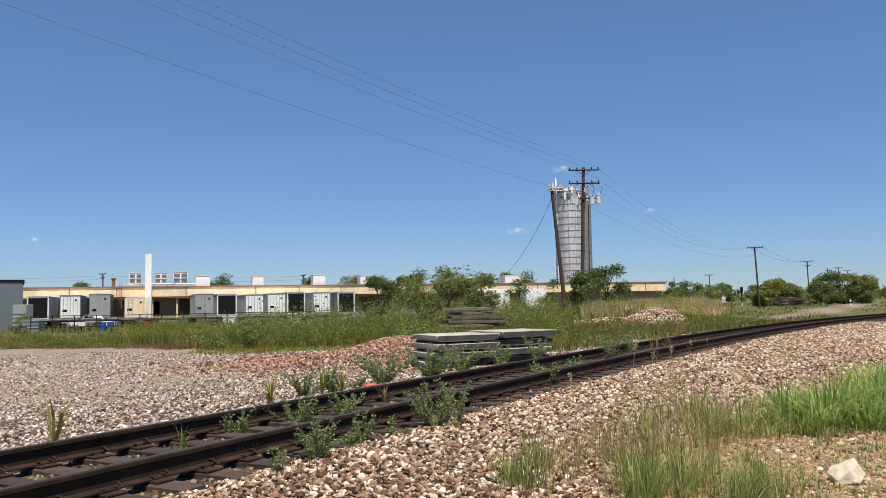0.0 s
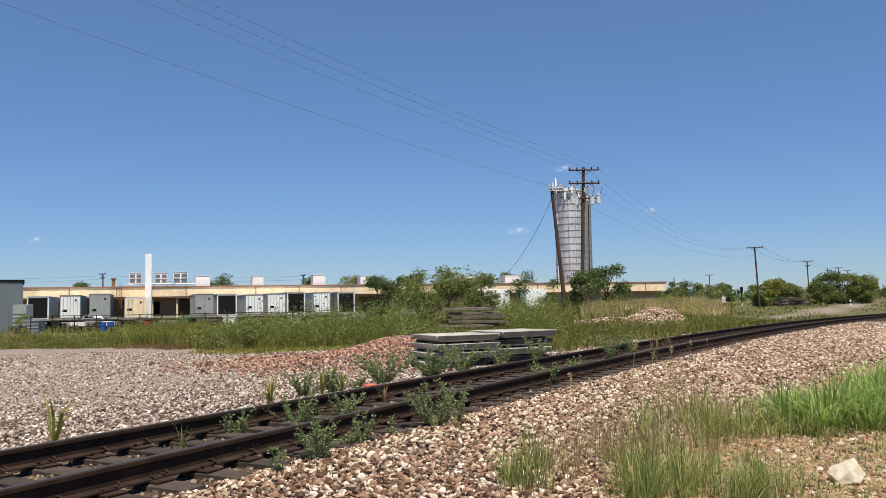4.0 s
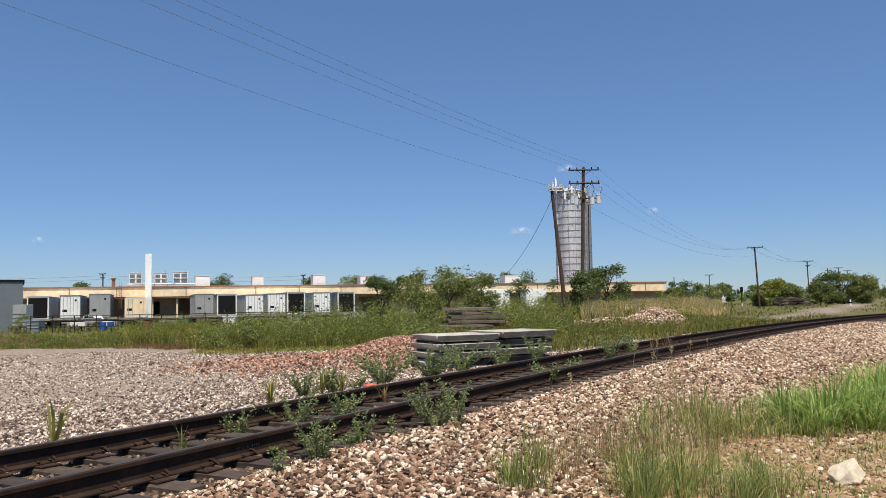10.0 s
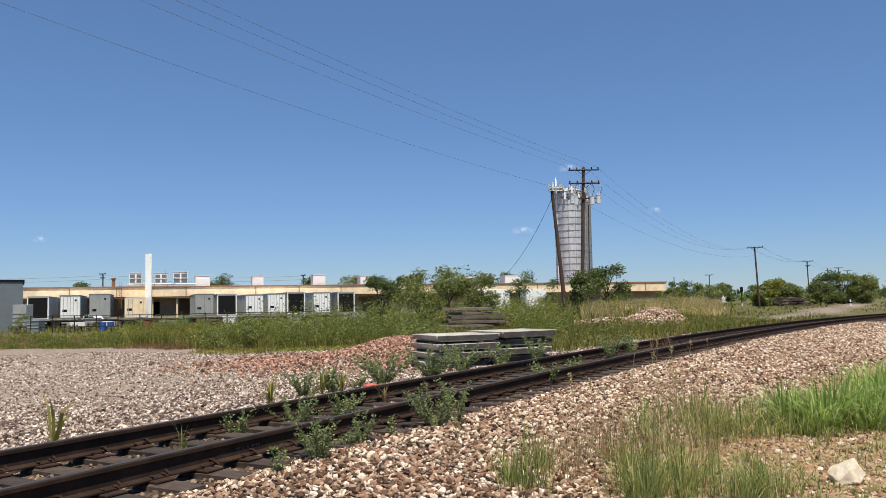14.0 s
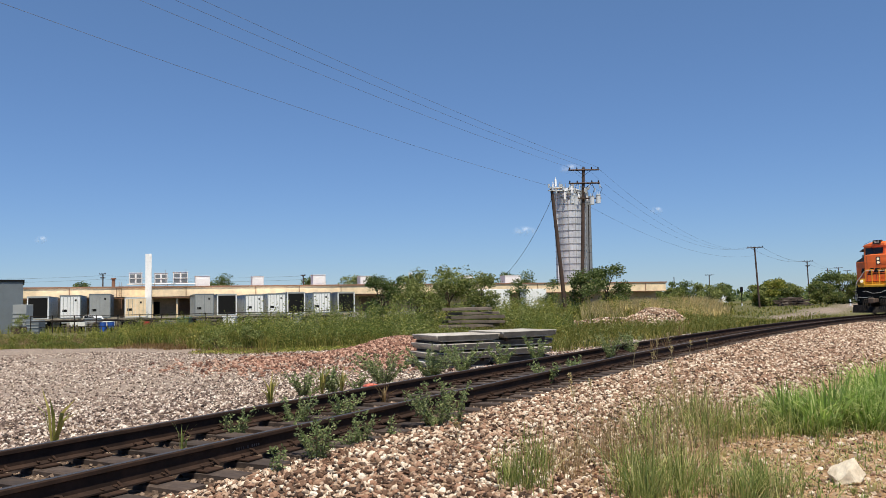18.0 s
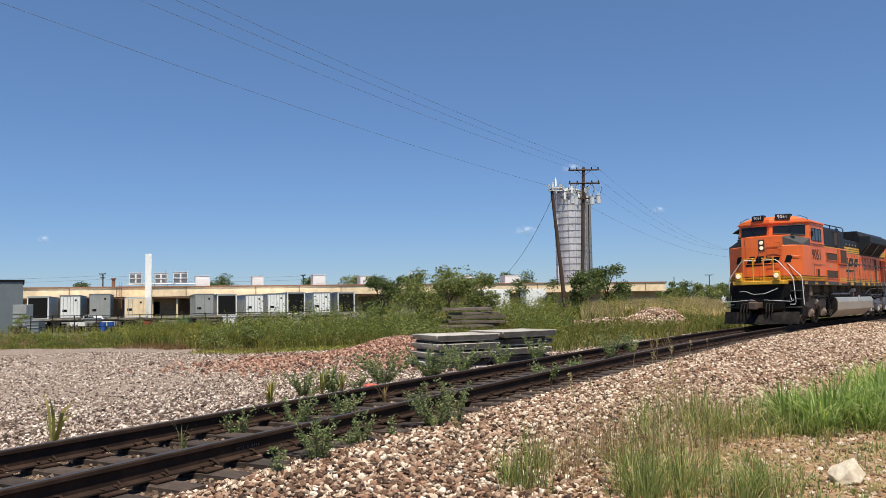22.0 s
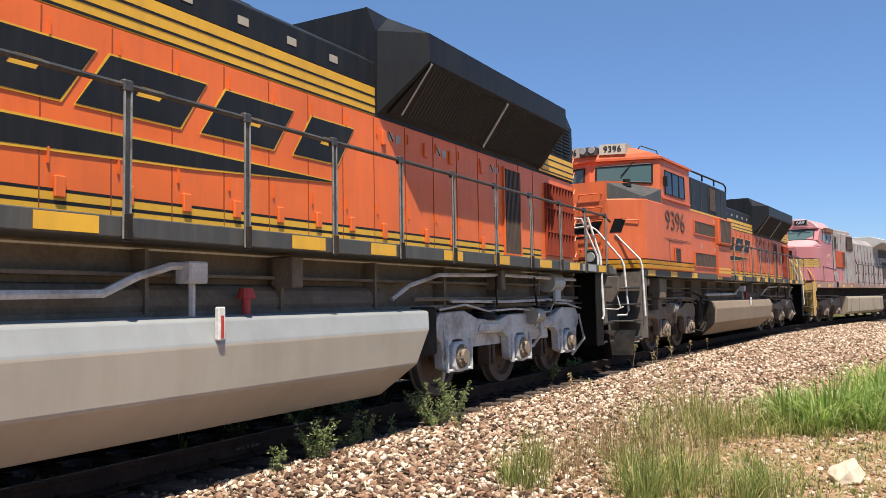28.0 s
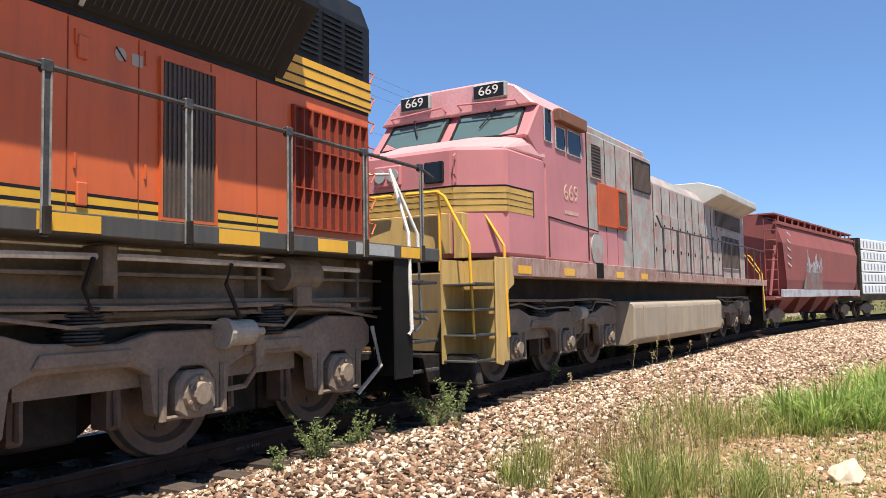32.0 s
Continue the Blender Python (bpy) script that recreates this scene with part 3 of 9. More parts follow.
def loco_truck(parent, x, mat):
    """A three-axle truck: deep side frames with open pedestals, journal boxes, spring stacks and brake gear."""
    bm = bmesh.new()
    box(bm, -1.5, 1.5, -0.97, 0.97, 0.62, 0.84)
    truck = part("truck", bm, mat, parent, "three-axle truck with cast steel side frames")
    truck.location.x = x
    low = []
    for a in (-2.05, 0.0, 2.05):
        low += [(a - 0.62, 0.80), (a - 0.44, 0.72), (a - 0.40, 0.40), (a - 0.27, 0.36), (a - 0.25, 0.66), (a - 0.12, 0.76), (a + 0.12, 0.76), (a + 0.25, 0.66), (a + 0.27, 0.36), (a + 0.40, 0.40), (a + 0.44, 0.72), (a + 0.62, 0.80)]
    frame_line = [(-2.64, 1.0), (-2.64, 0.82)] + low[1:-1] + [(2.64, 0.82), (2.64, 1.0), (2.52, 1.12), (1.85, 1.14), (1.45, 1.02), (0.75, 0.98), (0.4, 1.06), (-0.4, 1.06), (-0.75, 0.98), (-1.45, 1.02), (-1.85, 1.14), (-2.52, 1.12)]
    for d in (1, -1):
        bm = bmesh.new()
        prism(bm, frame_line, d * 0.98, d * 1.12, "y", 0.014)
        part("side_frame", bm, mat, truck, "deep cast steel side frame")
        for q in (-1.03, 1.03):
            bm = bmesh.new()
            prism(bm, [(q - 0.44, 0.84), (q + 0.44, 0.84), (q + 0.38, 0.94), (q - 0.38, 0.94)], d * 1.12, d * 1.145, "y", 0.008)
            part("frame_rib", bm, mat, truck)
        bm = bmesh.new()
        rod(bm, [(-2.75, d * 1.14, 1.10), (-1.9, d * 1.18, 1.20), (-1.3, d * 1.18, 1.22), (-1.1, d * 1.18, 1.06), (-0.5, d * 1.18, 1.10), (0.3, d * 1.18, 1.14), (1.2, d * 1.16, 1.12), (1.9, d * 1.16, 1.22), (2.6, d * 1.16, 1.16)], 0.016, 6)
        rod(bm, [(-2.2, d * 1.16, 1.24), (-1.2, d * 1.16, 1.27), (0.6, d * 1.16, 1.25), (2.3, d * 1.16, 1.27)], 0.024, 6)
        part("truck_pipe", bm, mat, truck, "thin bent pipes along the truck")
    # Dark boxes where motors sit, added to block light seen through the truck.
    for a in (-1.03, 1.03, 1.75, -1.75):
        bx("motor_light_block", truck, M["under"], (a - 0.34, a + 0.34, -0.6, 0.6, 0.20, 0.615), 0.03)
    for a in (-2.05, 0.0, 2.05):
        ws = new("wheelset", WHEEL_BIG)
        ws.parent = truck
        ws.location = (a, 0, 0.533)
        SPINNING.append((ws, 0.533))
        for d in (1, -1):
            bm = bmesh.new()
            prism(bm, [(a - 0.22, 0.40), (a - 0.10, 0.33), (a + 0.10, 0.33), (a + 0.22, 0.40), (a + 0.22, 0.62), (a + 0.13, 0.73), (a - 0.13, 0.73), (a - 0.22, 0.62)], d * 0.96, d * 1.17, "y", 0.02)
            part("journal_box", bm, mat, truck, "cast journal box")
            bm = bmesh.new()
            drum(bm, (a, d * 1.165, 0.535), 0.165, d * 0.04, "y", 18, 0.15)
            drum(bm, (a, d * 1.20, 0.535), 0.105, d * 0.05, "y", 14, 0.09)
            for i in range(6):
                c = 1.0472 * i
                drum(bm, (a + 0.125 * math.sin(c), d * 1.20, 0.535 + 0.125 * math.cos(c)), 0.017, d * 0.022, "y", 6)
            part("axle_cap", bm, M["truck"], truck, "round bolted axle cap")
            bm = bmesh.new()
            rod(bm, [(a - 0.335, d * 1.13, 0.34), (a - 0.335, d * 1.13, 0.76)], 0.034, 6)
            rod(bm, [(a + 0.335, d * 1.13, 0.34), (a + 0.335, d * 1.13, 0.76)], 0.034, 6)
            rod(bm, [(a - 0.335, d * 1.13, 0.36), (a + 0.335, d * 1.13, 0.36)], 0.022, 6)
            part("pedestal_tie", bm, mat, truck)
            for q in (-0.62, 0.62):
                if abs(a + q) < 2.5:
                    bx("brake_shoe", truck, M["wheel"], (a + q - 0.06, a + q + 0.06, *sorted((d * 0.70, d * 0.92)), 0.30, 0.66), 0.02, "rusty brake shoe")
                    rods("brake_hanger", truck, M["wheel"], [[(a + q, d * 0.93, 0.86), (a + q, d * 0.95, 0.34)]], 0.03, 6)
    for a in (-1.03, 1.03):
        for d in (1, -1):
            bm = bmesh.new()
            lathe(bm, a, d * 1.0, [(0.20 if i % 4 in (1, 2) else 0.165, 0.985 + 0.0125 * i) for i in range(25)])
            part("spring", bm, M["spring"], truck, "black rubber and steel spring stack")
            if a > 0:
                continue
            bm = bmesh.new()
            c = a + 0.60
            drum(bm, (c - 0.17, d * 1.20, 1.02), 0.115, 0.30, "x", 16)
            drum(bm, (c + 0.13, d * 1.20, 1.02), 0.135, 0.05, "x", 16)
            drum(bm, (c - 0.34, d * 1.20, 1.02), 0.04, 0.20, "x", 8)
            part("brake_cylinder", bm, M["cylinder_pale"], truck, "dusty pale brake cylinder")
            bm = bmesh.new()
            prism(bm, [(c - 0.40, 0.70), (c - 0.28, 0.70), (c - 0.26, 1.06), (c - 0.38, 1.06)], d * 1.13, d * 1.19, "y", 0.01)
            rod(bm, [(c - 0.33, d * 1.16, 0.72), (c - 0.30, d * 1.02, 0.52), (c + 0.30, d * 1.02, 0.50)], 0.026, 6)
            part("brake_lever", bm, mat, truck)
    return truck


def step_well(parent, x0, x1, y, mats, name="step_well"):
    """Four open treads between two plates at a corner of the deck; x0 is the outer end."""
    d = 1 if y > 0 else -1
    bm = bmesh.new()
    lo, hi = min(x0, x1), max(x0, x1)
    inner, outer = sorted((d * 0.98, d * 1.5))
    e = 0.02 if x1 < x0 else -0.02
    box(bm, lo, hi, *sorted((d * 0.98, d * 1.0)), 0.42, 1.84)
    w = part(name, bm, mats, parent, "dark steel step well")
    bx("end_plate", w, mats, (*sorted((x1, x1 - e * 1.5)), inner + 0.022, outer, 0.42, 1.84))
    bx("corner_plate", w, mats, (*sorted((x1 - e * 1.6, x1 - e * 19)), *sorted((d * 1.485, d * 1.505)), 0.42, 1.88))
    for i in range(4):
        z = 0.44 + i * 0.345
        bm = bmesh.new()
        box(bm, lo + 0.02, hi - 0.02, inner + 0.02, outer, z, z + 0.03, 0.006)
        for k in range(9):
            a = lo + 0.06 + k * (hi - lo - 0.12) / 8
            box(bm, a - 0.02, a + 0.02, *sorted((d * 1.47, d * 1.51)), z + 0.028, z + 0.042)
        part("tread", bm, M["step_grey"], w, "worn grey step tread")
    return w


# Dark red that holds the shade inside the rear intake.
M["intake_shade"] = worn("shaded_red_recess", (0.13, 0.022, 0.012), (0.06, 0.015, 0.01), 0.8)
M["orange_dark"] = worn("dusty_red_orange_paint", (0.50, 0.085, 0.022), (0.26, 0.05, 0.02), 0.7)
M["number_paint"] = worn("faded_black_lettering", (0.035, 0.030, 0.028), (0.24, 0.085, 0.05), 0.6, 0, 4.0, 1.0)
M["tank_brown"] = streaked("brown_dusty_tank_paint", (0.25, 0.183, 0.12), (0.18, 0.128, 0.085), (0.12, 0.085, 0.06), 0.6, 0.5)
M["step_dusty"] = worn("dusty_brown_step_paint", (0.15, 0.122, 0.098), (0.07, 0.055, 0.045), 0.8, 0, 3, 0.8)
M["step_grey"] = worn("worn_step_steel", (0.10, 0.097, 0.092), (0.04, 0.036, 0.033), 0.6)
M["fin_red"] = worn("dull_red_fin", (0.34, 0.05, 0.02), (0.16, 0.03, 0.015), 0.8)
M["pilot_black"] = worn("oily_black_pilot", (0.010, 0.010, 0.010), (0.03, 0.025, 0.02), 0.7)
M["seam"] = plain("shadowed_orange_seam", (0.26, 0.05, 0.02), 0.8)


def plain_logo(parent, x_at, y, z0, z1, lean, widths, gaps, mat, turn=0.0, d=1):
    """The maker's mark as leaning bars with a tapered underline; x_at is its leading end."""
    bars = []
    x = x_at
    for w, g in zip(widths, gaps):
        bm = bmesh.new()
        e = 0.016
        out = [(x - lean * 0 - 0, z0 - 0), (x - w, z0), (x - w - lean, z1), (x - lean, z1)]
        prism(bm, [(a, z) for a, z in ((out[0][0] + e, z0 - e), (out[1][0] - e, z0 - e), (out[2][0] - e, z1 + e), (out[3][0] + e, z1 + e))], *sorted((y, y + 0.003 * d)), "y")
        part("mark_edge", bm, M["yellow"], parent, "thin yellow edge of a leaning bar")
        for k0, k1, a0, a1 in ((0.0, 0.40, 0.0, 1.0), (0.40, 0.60, 0.0, 0.42), (0.40, 0.60, 0.66, 1.0), (0.60, 1.0, 0.0, 1.0)):
            bm = bmesh.new()
            at = lambda a, k: (x - w * a - lean * k, z0 + (z1 - z0) * k)
            prism(bm, [at(a0, k0), at(a1, k0), at(a1, k1), at(a0, k1)], *sorted((y, y + 0.006 * d)), "y")
            bars.append(part("mark_bar", bm, mat, parent, "black leaning bar of the painted mark"))
        x -= w + g
    return bars


def road_locomotive(number, label, paint, truck_mats, lit):
    """A six-axle freight locomotive with a wide nose and flared radiators. Leading end +x."""
    loco = empty("diesel_locomotive", label, "locomotive", "train")
    # frame, sill and walkway
    bm = bmesh.new()
    box(bm, -10.9, 10.2, -0.95, 0.95, 1.15, 1.76)
    for k in range(13):
        x = -9.6 + k * 1.6
        for d in (1, -1):
            box(bm, x - 0.02, x + 0.02, *sorted((d * 0.95, d * 1.12)), 1.2, 1.72)
    box(bm, -9.8, 9.4, -0.55, 0.55, 0.62, 1.16)
    for d in (1, -1):
        box(bm, -10.2, 9.6, *sorted((d * 0.95, d * 1.10)), 1.18, 1.22)
        box(bm, -10.2, 9.6, *sorted((d * 0.95, d * 1.10)), 1.50, 1.53)
    part("underframe", bm, M["tan_under"], loco, "dusty ribbed steel underframe")
    for d in (1, -1):
        bm = bmesh.new()
        box(bm, -10.75, 9.62, *sorted((d * 1.0, d * 1.53)), 1.75, 1.90, 0.008)
        part("walkway", bm, M["sill"], loco, "dark grey walkway with a deep edge")
        for x in (9.2, 7.6, 5.9, 3.4, 1.0, -1.5, -2.75, -4.3, -5.7, -7.3, -8.6, -10.1):
            bx("reflector", loco, M["yellow"], (x - 0.24, x + 0.24, *sorted((d * 1.531, d * 1.536)), 1.765, 1.885), 0, "yellow reflective patch")
    # nose
    bm = bmesh.new()
    plan = [(8.3, -1.57), (9.60, -1.57), (10.05, -0.86), (10.05, 0.86), (9.60, 1.57), (8.3, 1.57)]
    prism(bm, plan, 1.90, 3.44, "z", 0.03)
    part("nose", bm, paint, loco, "broad orange nose with angled cheeks")
    bm = bmesh.new()
    low = [bm.verts.new(p) for p in ((10.05, -0.86, 3.40), (10.05, 0.86, 3.40), (8.5, 0.86, 3.40), (8.5, -0.86, 3.40))]
    top = [bm.verts.new(p) for p in ((10.02, -0.86, 3.84), (10.02, 0.86, 3.84), (8.5, 0.86, 3.99), (8.5, -0.86, 3.99))]
    bm.faces.new(top)
    for i in range(4):
        bm.faces.new((low[i], low[(i + 1) % 4], top[(i + 1) % 4], top[i]))
    bmesh.ops.recalc_face_normals(bm, faces=bm.faces[:])
    part("nose_top", bm, paint, loco)
    for d in (1, -1):
        bm = bmesh.new()
        vs = [bm.verts.new(p) for p in ((9.98, d * 0.864, 3.80), (9.60, d * 1.55, 3.47), (8.40, d * 1.55, 3.76), (8.55, d * 0.864, 3.95), (9.98, d * 0.864, 3.43), (9.60, d * 1.55, 3.43), (8.40, d * 1.55, 3.43), (8.55, d * 0.864, 3.43))]
        for f in ((0, 1, 2, 3), (0, 4, 5, 1), (1, 5, 6, 2), (2, 6, 7, 3), (3, 7, 4, 0), (4, 7, 6, 5)):
            bm.faces.new([vs[i] for i in f])
        bmesh.ops.recalc_face_normals(bm, faces=bm.faces[:])
        part("glare_panel", bm, M["sill"], loco, "grey non-glare panel on the nose")
        bm = bmesh.new()
        drum(bm, (9.45, d * 1.12, 3.6), 0.06, 0.22, "z", 12)
        drum(bm, (9.45, d * 1.12, 3.74), 0.10, 0.08, "z", 12)
        drum(bm, (9.45, d * 1.12, 3.86), 0.085, 0.05, "z", 12)
        part("nose_vent", bm, M["black_paint"], loco)
    # cab: its front comes to a blunt point
    def facet(y, z, out=0.0):
        return (8.92 - 0.34 * abs(y) - 0.12 * max(0.0, z - 3.72) + out, y, z)
    bm = bmesh.new()
    levels = []
    for z, w, tip, edge in ((1.90, 1.52, 8.7, 8.32), (3.72, 1.52, 8.92, 8.40), (4.50, 1.52, 8.83, 8.31)):
        levels.append([bm.verts.new(p) for p in ((6.02, -w, z), (edge, -w, z), (tip, 0, z), (edge, w, z), (6.02, w, z))])
    for a, b in zip(levels, levels[1:]):
        for i in range(5):
            bm.faces.new((a[i], a[(i + 1) % 5], b[(i + 1) % 5], b[i]))
    bm.faces.new(levels[0][::-1])
    bm.faces.new(levels[-1])
    bmesh.ops.recalc_face_normals(bm, faces=bm.faces[:])
    bmesh.ops.bevel(bm, geom=[e for e in bm.edges if e.calc_face_angle(0) > 0.5], offset=0.02, segments=2, affect="EDGES", profile=0.5)
    cab = part("cab", bm, paint, loco, "orange crew cab")
    bm = bmesh.new()
    levels = []
    for z, w, tip, edge, back in ((4.49, 1.57, 8.92, 8.36, 5.97), (4.54, 1.57, 8.92, 8.36, 5.97), (4.66, 1.32, 8.88, 8.42, 5.97), (4.80, 0.92, 8.70, 8.40, 5.99)):
        levels.append([bm.verts.new(p) for p in ((back, -w, z), (edge, -w, z), (tip, 0, z), (edge, w, z), (back, w, z))])
    for a, b in zip(levels, levels[1:]):
        for i in range(5):
            bm.faces.new((a[i], a[(i + 1) % 5], b[(i + 1) % 5], b[i]))
    bm.faces.new(levels[0][::-1])
    bm.faces.new(levels[-1])
    bmesh.ops.recalc_face_normals(bm, faces=bm.faces[:])
    part("roof", bm, paint, cab)
    for d in (1, -1):
        # windscreens along each half of the front
        bm = bmesh.new()
        q = [facet(d * 0.15, 4.03, 0.014), facet(d * 1.36, 3.93, 0.014), facet(d * 1.36, 4.38, 0.014), facet(d * 0.15, 4.36, 0.014)]
        vs = [bm.verts.new(p) for p in q] + [bm.verts.new((p[0] - 0.05, p[1], p[2])) for p in q]
        bm.faces.new(vs[:4])
        bm.faces.new(vs[7:3:-1])
        for i in range(4):
            bm.faces.new((vs[i], vs[4 + i], vs[4 + (i + 1) % 4], vs[(i + 1) % 4]))
        bmesh.ops.recalc_face_normals(bm, faces=bm.faces[:])
        ws = part("windscreen", bm, M["glass"] if lit else M["glass_green"], cab, "dark tinted windscreen" if lit else "windscreen with a green sky reflection put into its colour")
        rods("gasket", ws, M["black_paint"], [[q[i], q[(i + 1) % 4]] for i in range(4)], 0.022)
        rods("wiper", ws, M["black_paint"], [[facet(d * 0.95, 4.44, 0.03), facet(d * 0.70, 4.12, 0.04)]], 0.012)
        bm = bmesh.new()
        box(bm, 8.10, 8.16, *sorted((d * 1.53, d * 1.62)), 3.86, 4.10, 0.01)
        part("mirror", bm, M["black_paint"], cab, "small dark folding mirror")
        bm = bmesh.new()
        prism(bm, [(d * 1.56, 4.36), (d * 1.84, 4.20), (d * 1.84, 4.225), (d * 1.56, 4.40)], 6.6, 8.25, "x")
        if d < 0:
            part("awning", bm, M["sill"], cab, "dark folding awning over the cab window")
        else:
            bm.free()
        # side windows
        for i, (x0, x1) in enumerate(((8.02, 7.50), (7.46, 6.98), (6.94, 6.52))):
            g = bx("side_window", cab, M["glass"], (x1, x0, *sorted((d * 1.50, d * 1.528)), 3.72, 4.24), 0, "dark cab side window")
            bm = bmesh.new()
            for c in ((x1 - 0.018, x1, 3.70, 4.26), (x0, x0 + 0.018, 3.70, 4.26), (x1, x0, 3.70, 3.72), (x1, x0, 4.24, 4.26)):
                box(bm, c[0], c[1], *sorted((d * 1.51, d * 1.54)), c[2], c[3])
            part("window_frame", bm, M["black_paint"], g)
        bx("drip_rail", cab, M["black_paint"], (6.05, 8.3, *sorted((d * 1.52, d * 1.56)), 4.50, 4.53))
        bx("arm_rest", cab, paint, (6.1, 8.30, *sorted((d * 1.52, d * 1.56)), 3.56, 3.62), 0.01)
        rods("panel_seams", cab, M["sill"], [[(8.36, d * 1.532, 1.95), (8.36, d * 1.532, 3.45)], [(8.36, d * 1.532, 2.66), (6.1, d * 1.532, 2.66)], [(7.85, d * 1.532, 2.1), (7.85, d * 1.532, 2.62), (6.75, d * 1.532, 2.62)]], 0.006, 4)
        grille("side_vent", cab, paint, 7.06, 7.47, d * 1.53, 1.98, 2.45, 9, True)
        text_part("road_number", number, 0.66, (7.36, d * 1.533, 3.07), (90, 0, 180 if d > 0 else 0), cab, M["number_paint"], "black painted road number", 1.16)
        # boards with the number over the windscreens
        bm = bmesh.new()
        q = [facet(d * 0.25, 4.64, 0.12), facet(d * 0.82, 4.64, 0.12), facet(d * 0.82, 4.89, 0.12), facet(d * 0.25, 4.89, 0.12)]
        vs = [bm.verts.new(p) for p in q] + [bm.verts.new((p[0] - 0.35, p[1], p[2])) for p in q]
        bm.faces.new(vs[:4])
        bm.faces.new(vs[7:3:-1])
        for i in range(4):
            bm.faces.new((vs[i], vs[4 + i], vs[4 + (i + 1) % 4], vs[(i + 1) % 4]))
        bmesh.ops.recalc_face_normals(bm, faces=bm.faces[:])
        nb = part("number_board", bm, M["black_paint"] if lit else M["tan_tank"], cab, "black number board over the windscreen" if lit else "cream number board over the windscreen")
        c = facet(d * 0.535, 4.765, 0.13)
        text_part("digits", number, 0.21, c, (86, 0, 90 + 18.8 * d), nb, M["white_rail"] if lit else M["black_paint"])
        rods("grab_iron", cab, M["black_paint"], [[(8.36, d * 1.02, 4.76), (8.34, d * 1.08, 4.84), (8.32, d * 1.44, 4.68), (8.34, d * 1.5, 4.52)]], 0.014)
    # lamps, door and ladder on the nose
    bm = bmesh.new()
    if lit:
        box(bm, 10.03, 10.07, -0.13, 0.13, 3.22, 3.72, 0.01)
    else:
        box(bm, 8.5, 8.96, -0.20, 0.20, 4.62, 4.84, 0.02)
    hl = part("headlight_housing", bm, M["louvre"], loco, "dark twin headlight housing")
    for y, z in ((0, 3.35), (0, 3.58)) if lit else ((-0.11, 4.76), (0.11, 4.76)):
        bm = bmesh.new()
        drum(bm, (10.06 if lit else 8.95, y, z), 0.088, 0.03, "x", 18, 0.078)
        part("headlight", bm, M["lamp"] if lit else M["lens"], hl, "lit round headlight" if lit else "unlit round headlight")
    rods("door_seam", loco, M["sill"], [[(10.056, -0.70, 1.95), (10.056, -0.70, 3.78)], [(10.056, -0.14, 1.95), (10.056, -0.14, 3.2)]], 0.007, 4)
    for z in (2.36, 2.66, 2.96, 3.26, 3.56):
        rods("ladder_rung", loco, paint, [[(10.04, 0.24, z), (10.11, 0.24, z), (10.11, 0.76, z), (10.04, 0.76, z)]], 0.013, 5)
    for d in (1, -1):
        rods("grab_iron", loco, paint, [[(9.84, d * 1.15, 2.98), (9.90, d * 1.17, 2.98), (9.72, d * 1.46, 2.95), (9.66, d * 1.44, 2.95)]], 0.012, 5)
    # the mark across the nose: leaning bars on the angled faces
    def nose_bar(corners):
        bm = bmesh.new()
        bm.faces.new([bm.verts.new(p) for p in corners])
        bmesh.ops.solidify(bm, geom=bm.faces[:], thickness=0.003)
        part("mark_bar", bm, M["black_paint"], loco, "black leaning bar painted on the nose")
    for y0, w in ((-0.66, 0.24), (-0.34, 0.30), (0.05, 0.28), (0.40, 0.24)):
        nose_bar([(10.058, y0, 2.70), (10.058, y0 + w, 2.70), (10.058, y0 + w + 0.14, 3.0), (10.058, y0 + 0.14, 3.0)])
    for d, t0, t1 in ((1, 0.06, 0.36), (-1, 0.12, 0.44)):
        def cheek(k, z):
            return (10.05 - 0.45 * k + 0.007, d * (0.86 + 0.71 * k + 0.004), z)
        sh = 0.14 * d
        nose_bar([cheek(k, z) for k, z in ((t0, 2.70), (t1, 2.70), (t1 + sh, 3.0), (t0 + sh, 3.0))])
    nose_bar([(10.058, -0.70, 2.56), (10.058, 0.55, 2.62), (10.058, 0.55, 2.635), (10.058, -0.70, 2.66)])
    # stripes round nose and cab
    bm = bmesh.new()
    ring = [(6.02, 1.576), (9.62, 1.576), (10.06, 0.866), (10.06, -0.866), (9.62, -1.576), (6.02, -1.576)]
    for z0, z1, k in ((1.925, 2.005, 0.0), (2.022, 2.10, 0.0)):
        for p, q in zip(ring, ring[1:]):
            n = Vector((q[1] - p[1], p[0] - q[0], 0)).normalized() * -0.003
            vs = [(p[0], p[1], z0), (q[0], q[1], z0), (q[0], q[1], z1), (p[0], p[1], z1)]
            bm.faces.new([bm.verts.new(v) for v in vs])
    bmesh.ops.solidify(bm, geom=bm.faces[:], thickness=0.003)
    part("stripe", bm, M["yellow"], loco, "yellow stripes round the nose")
    bm = bmesh.new()
    for z0, z1 in ((2.006, 2.021), (2.101, 2.128)):
        for p, q in zip(ring, ring[1:]):
            vs = [(p[0], p[1], z0), (q[0], q[1], z0), (q[0], q[1], z1), (p[0], p[1], z1)]
            bm.faces.new([bm.verts.new(v) for v in vs])
    bmesh.ops.solidify(bm, geom=bm.faces[:], thickness=0.003)
    part("stripe_edge", bm, M["black_paint"], loco)
    # equipment box behind the cab
    bm = bmesh.new()
    box(bm, 2.28, 6.0, -1.5, 1.5, 1.90, 3.53, 0.015)
    part("equipment_cabinet", bm, paint, loco, "orange equipment cabinet behind the cab")
    bm = bmesh.new()
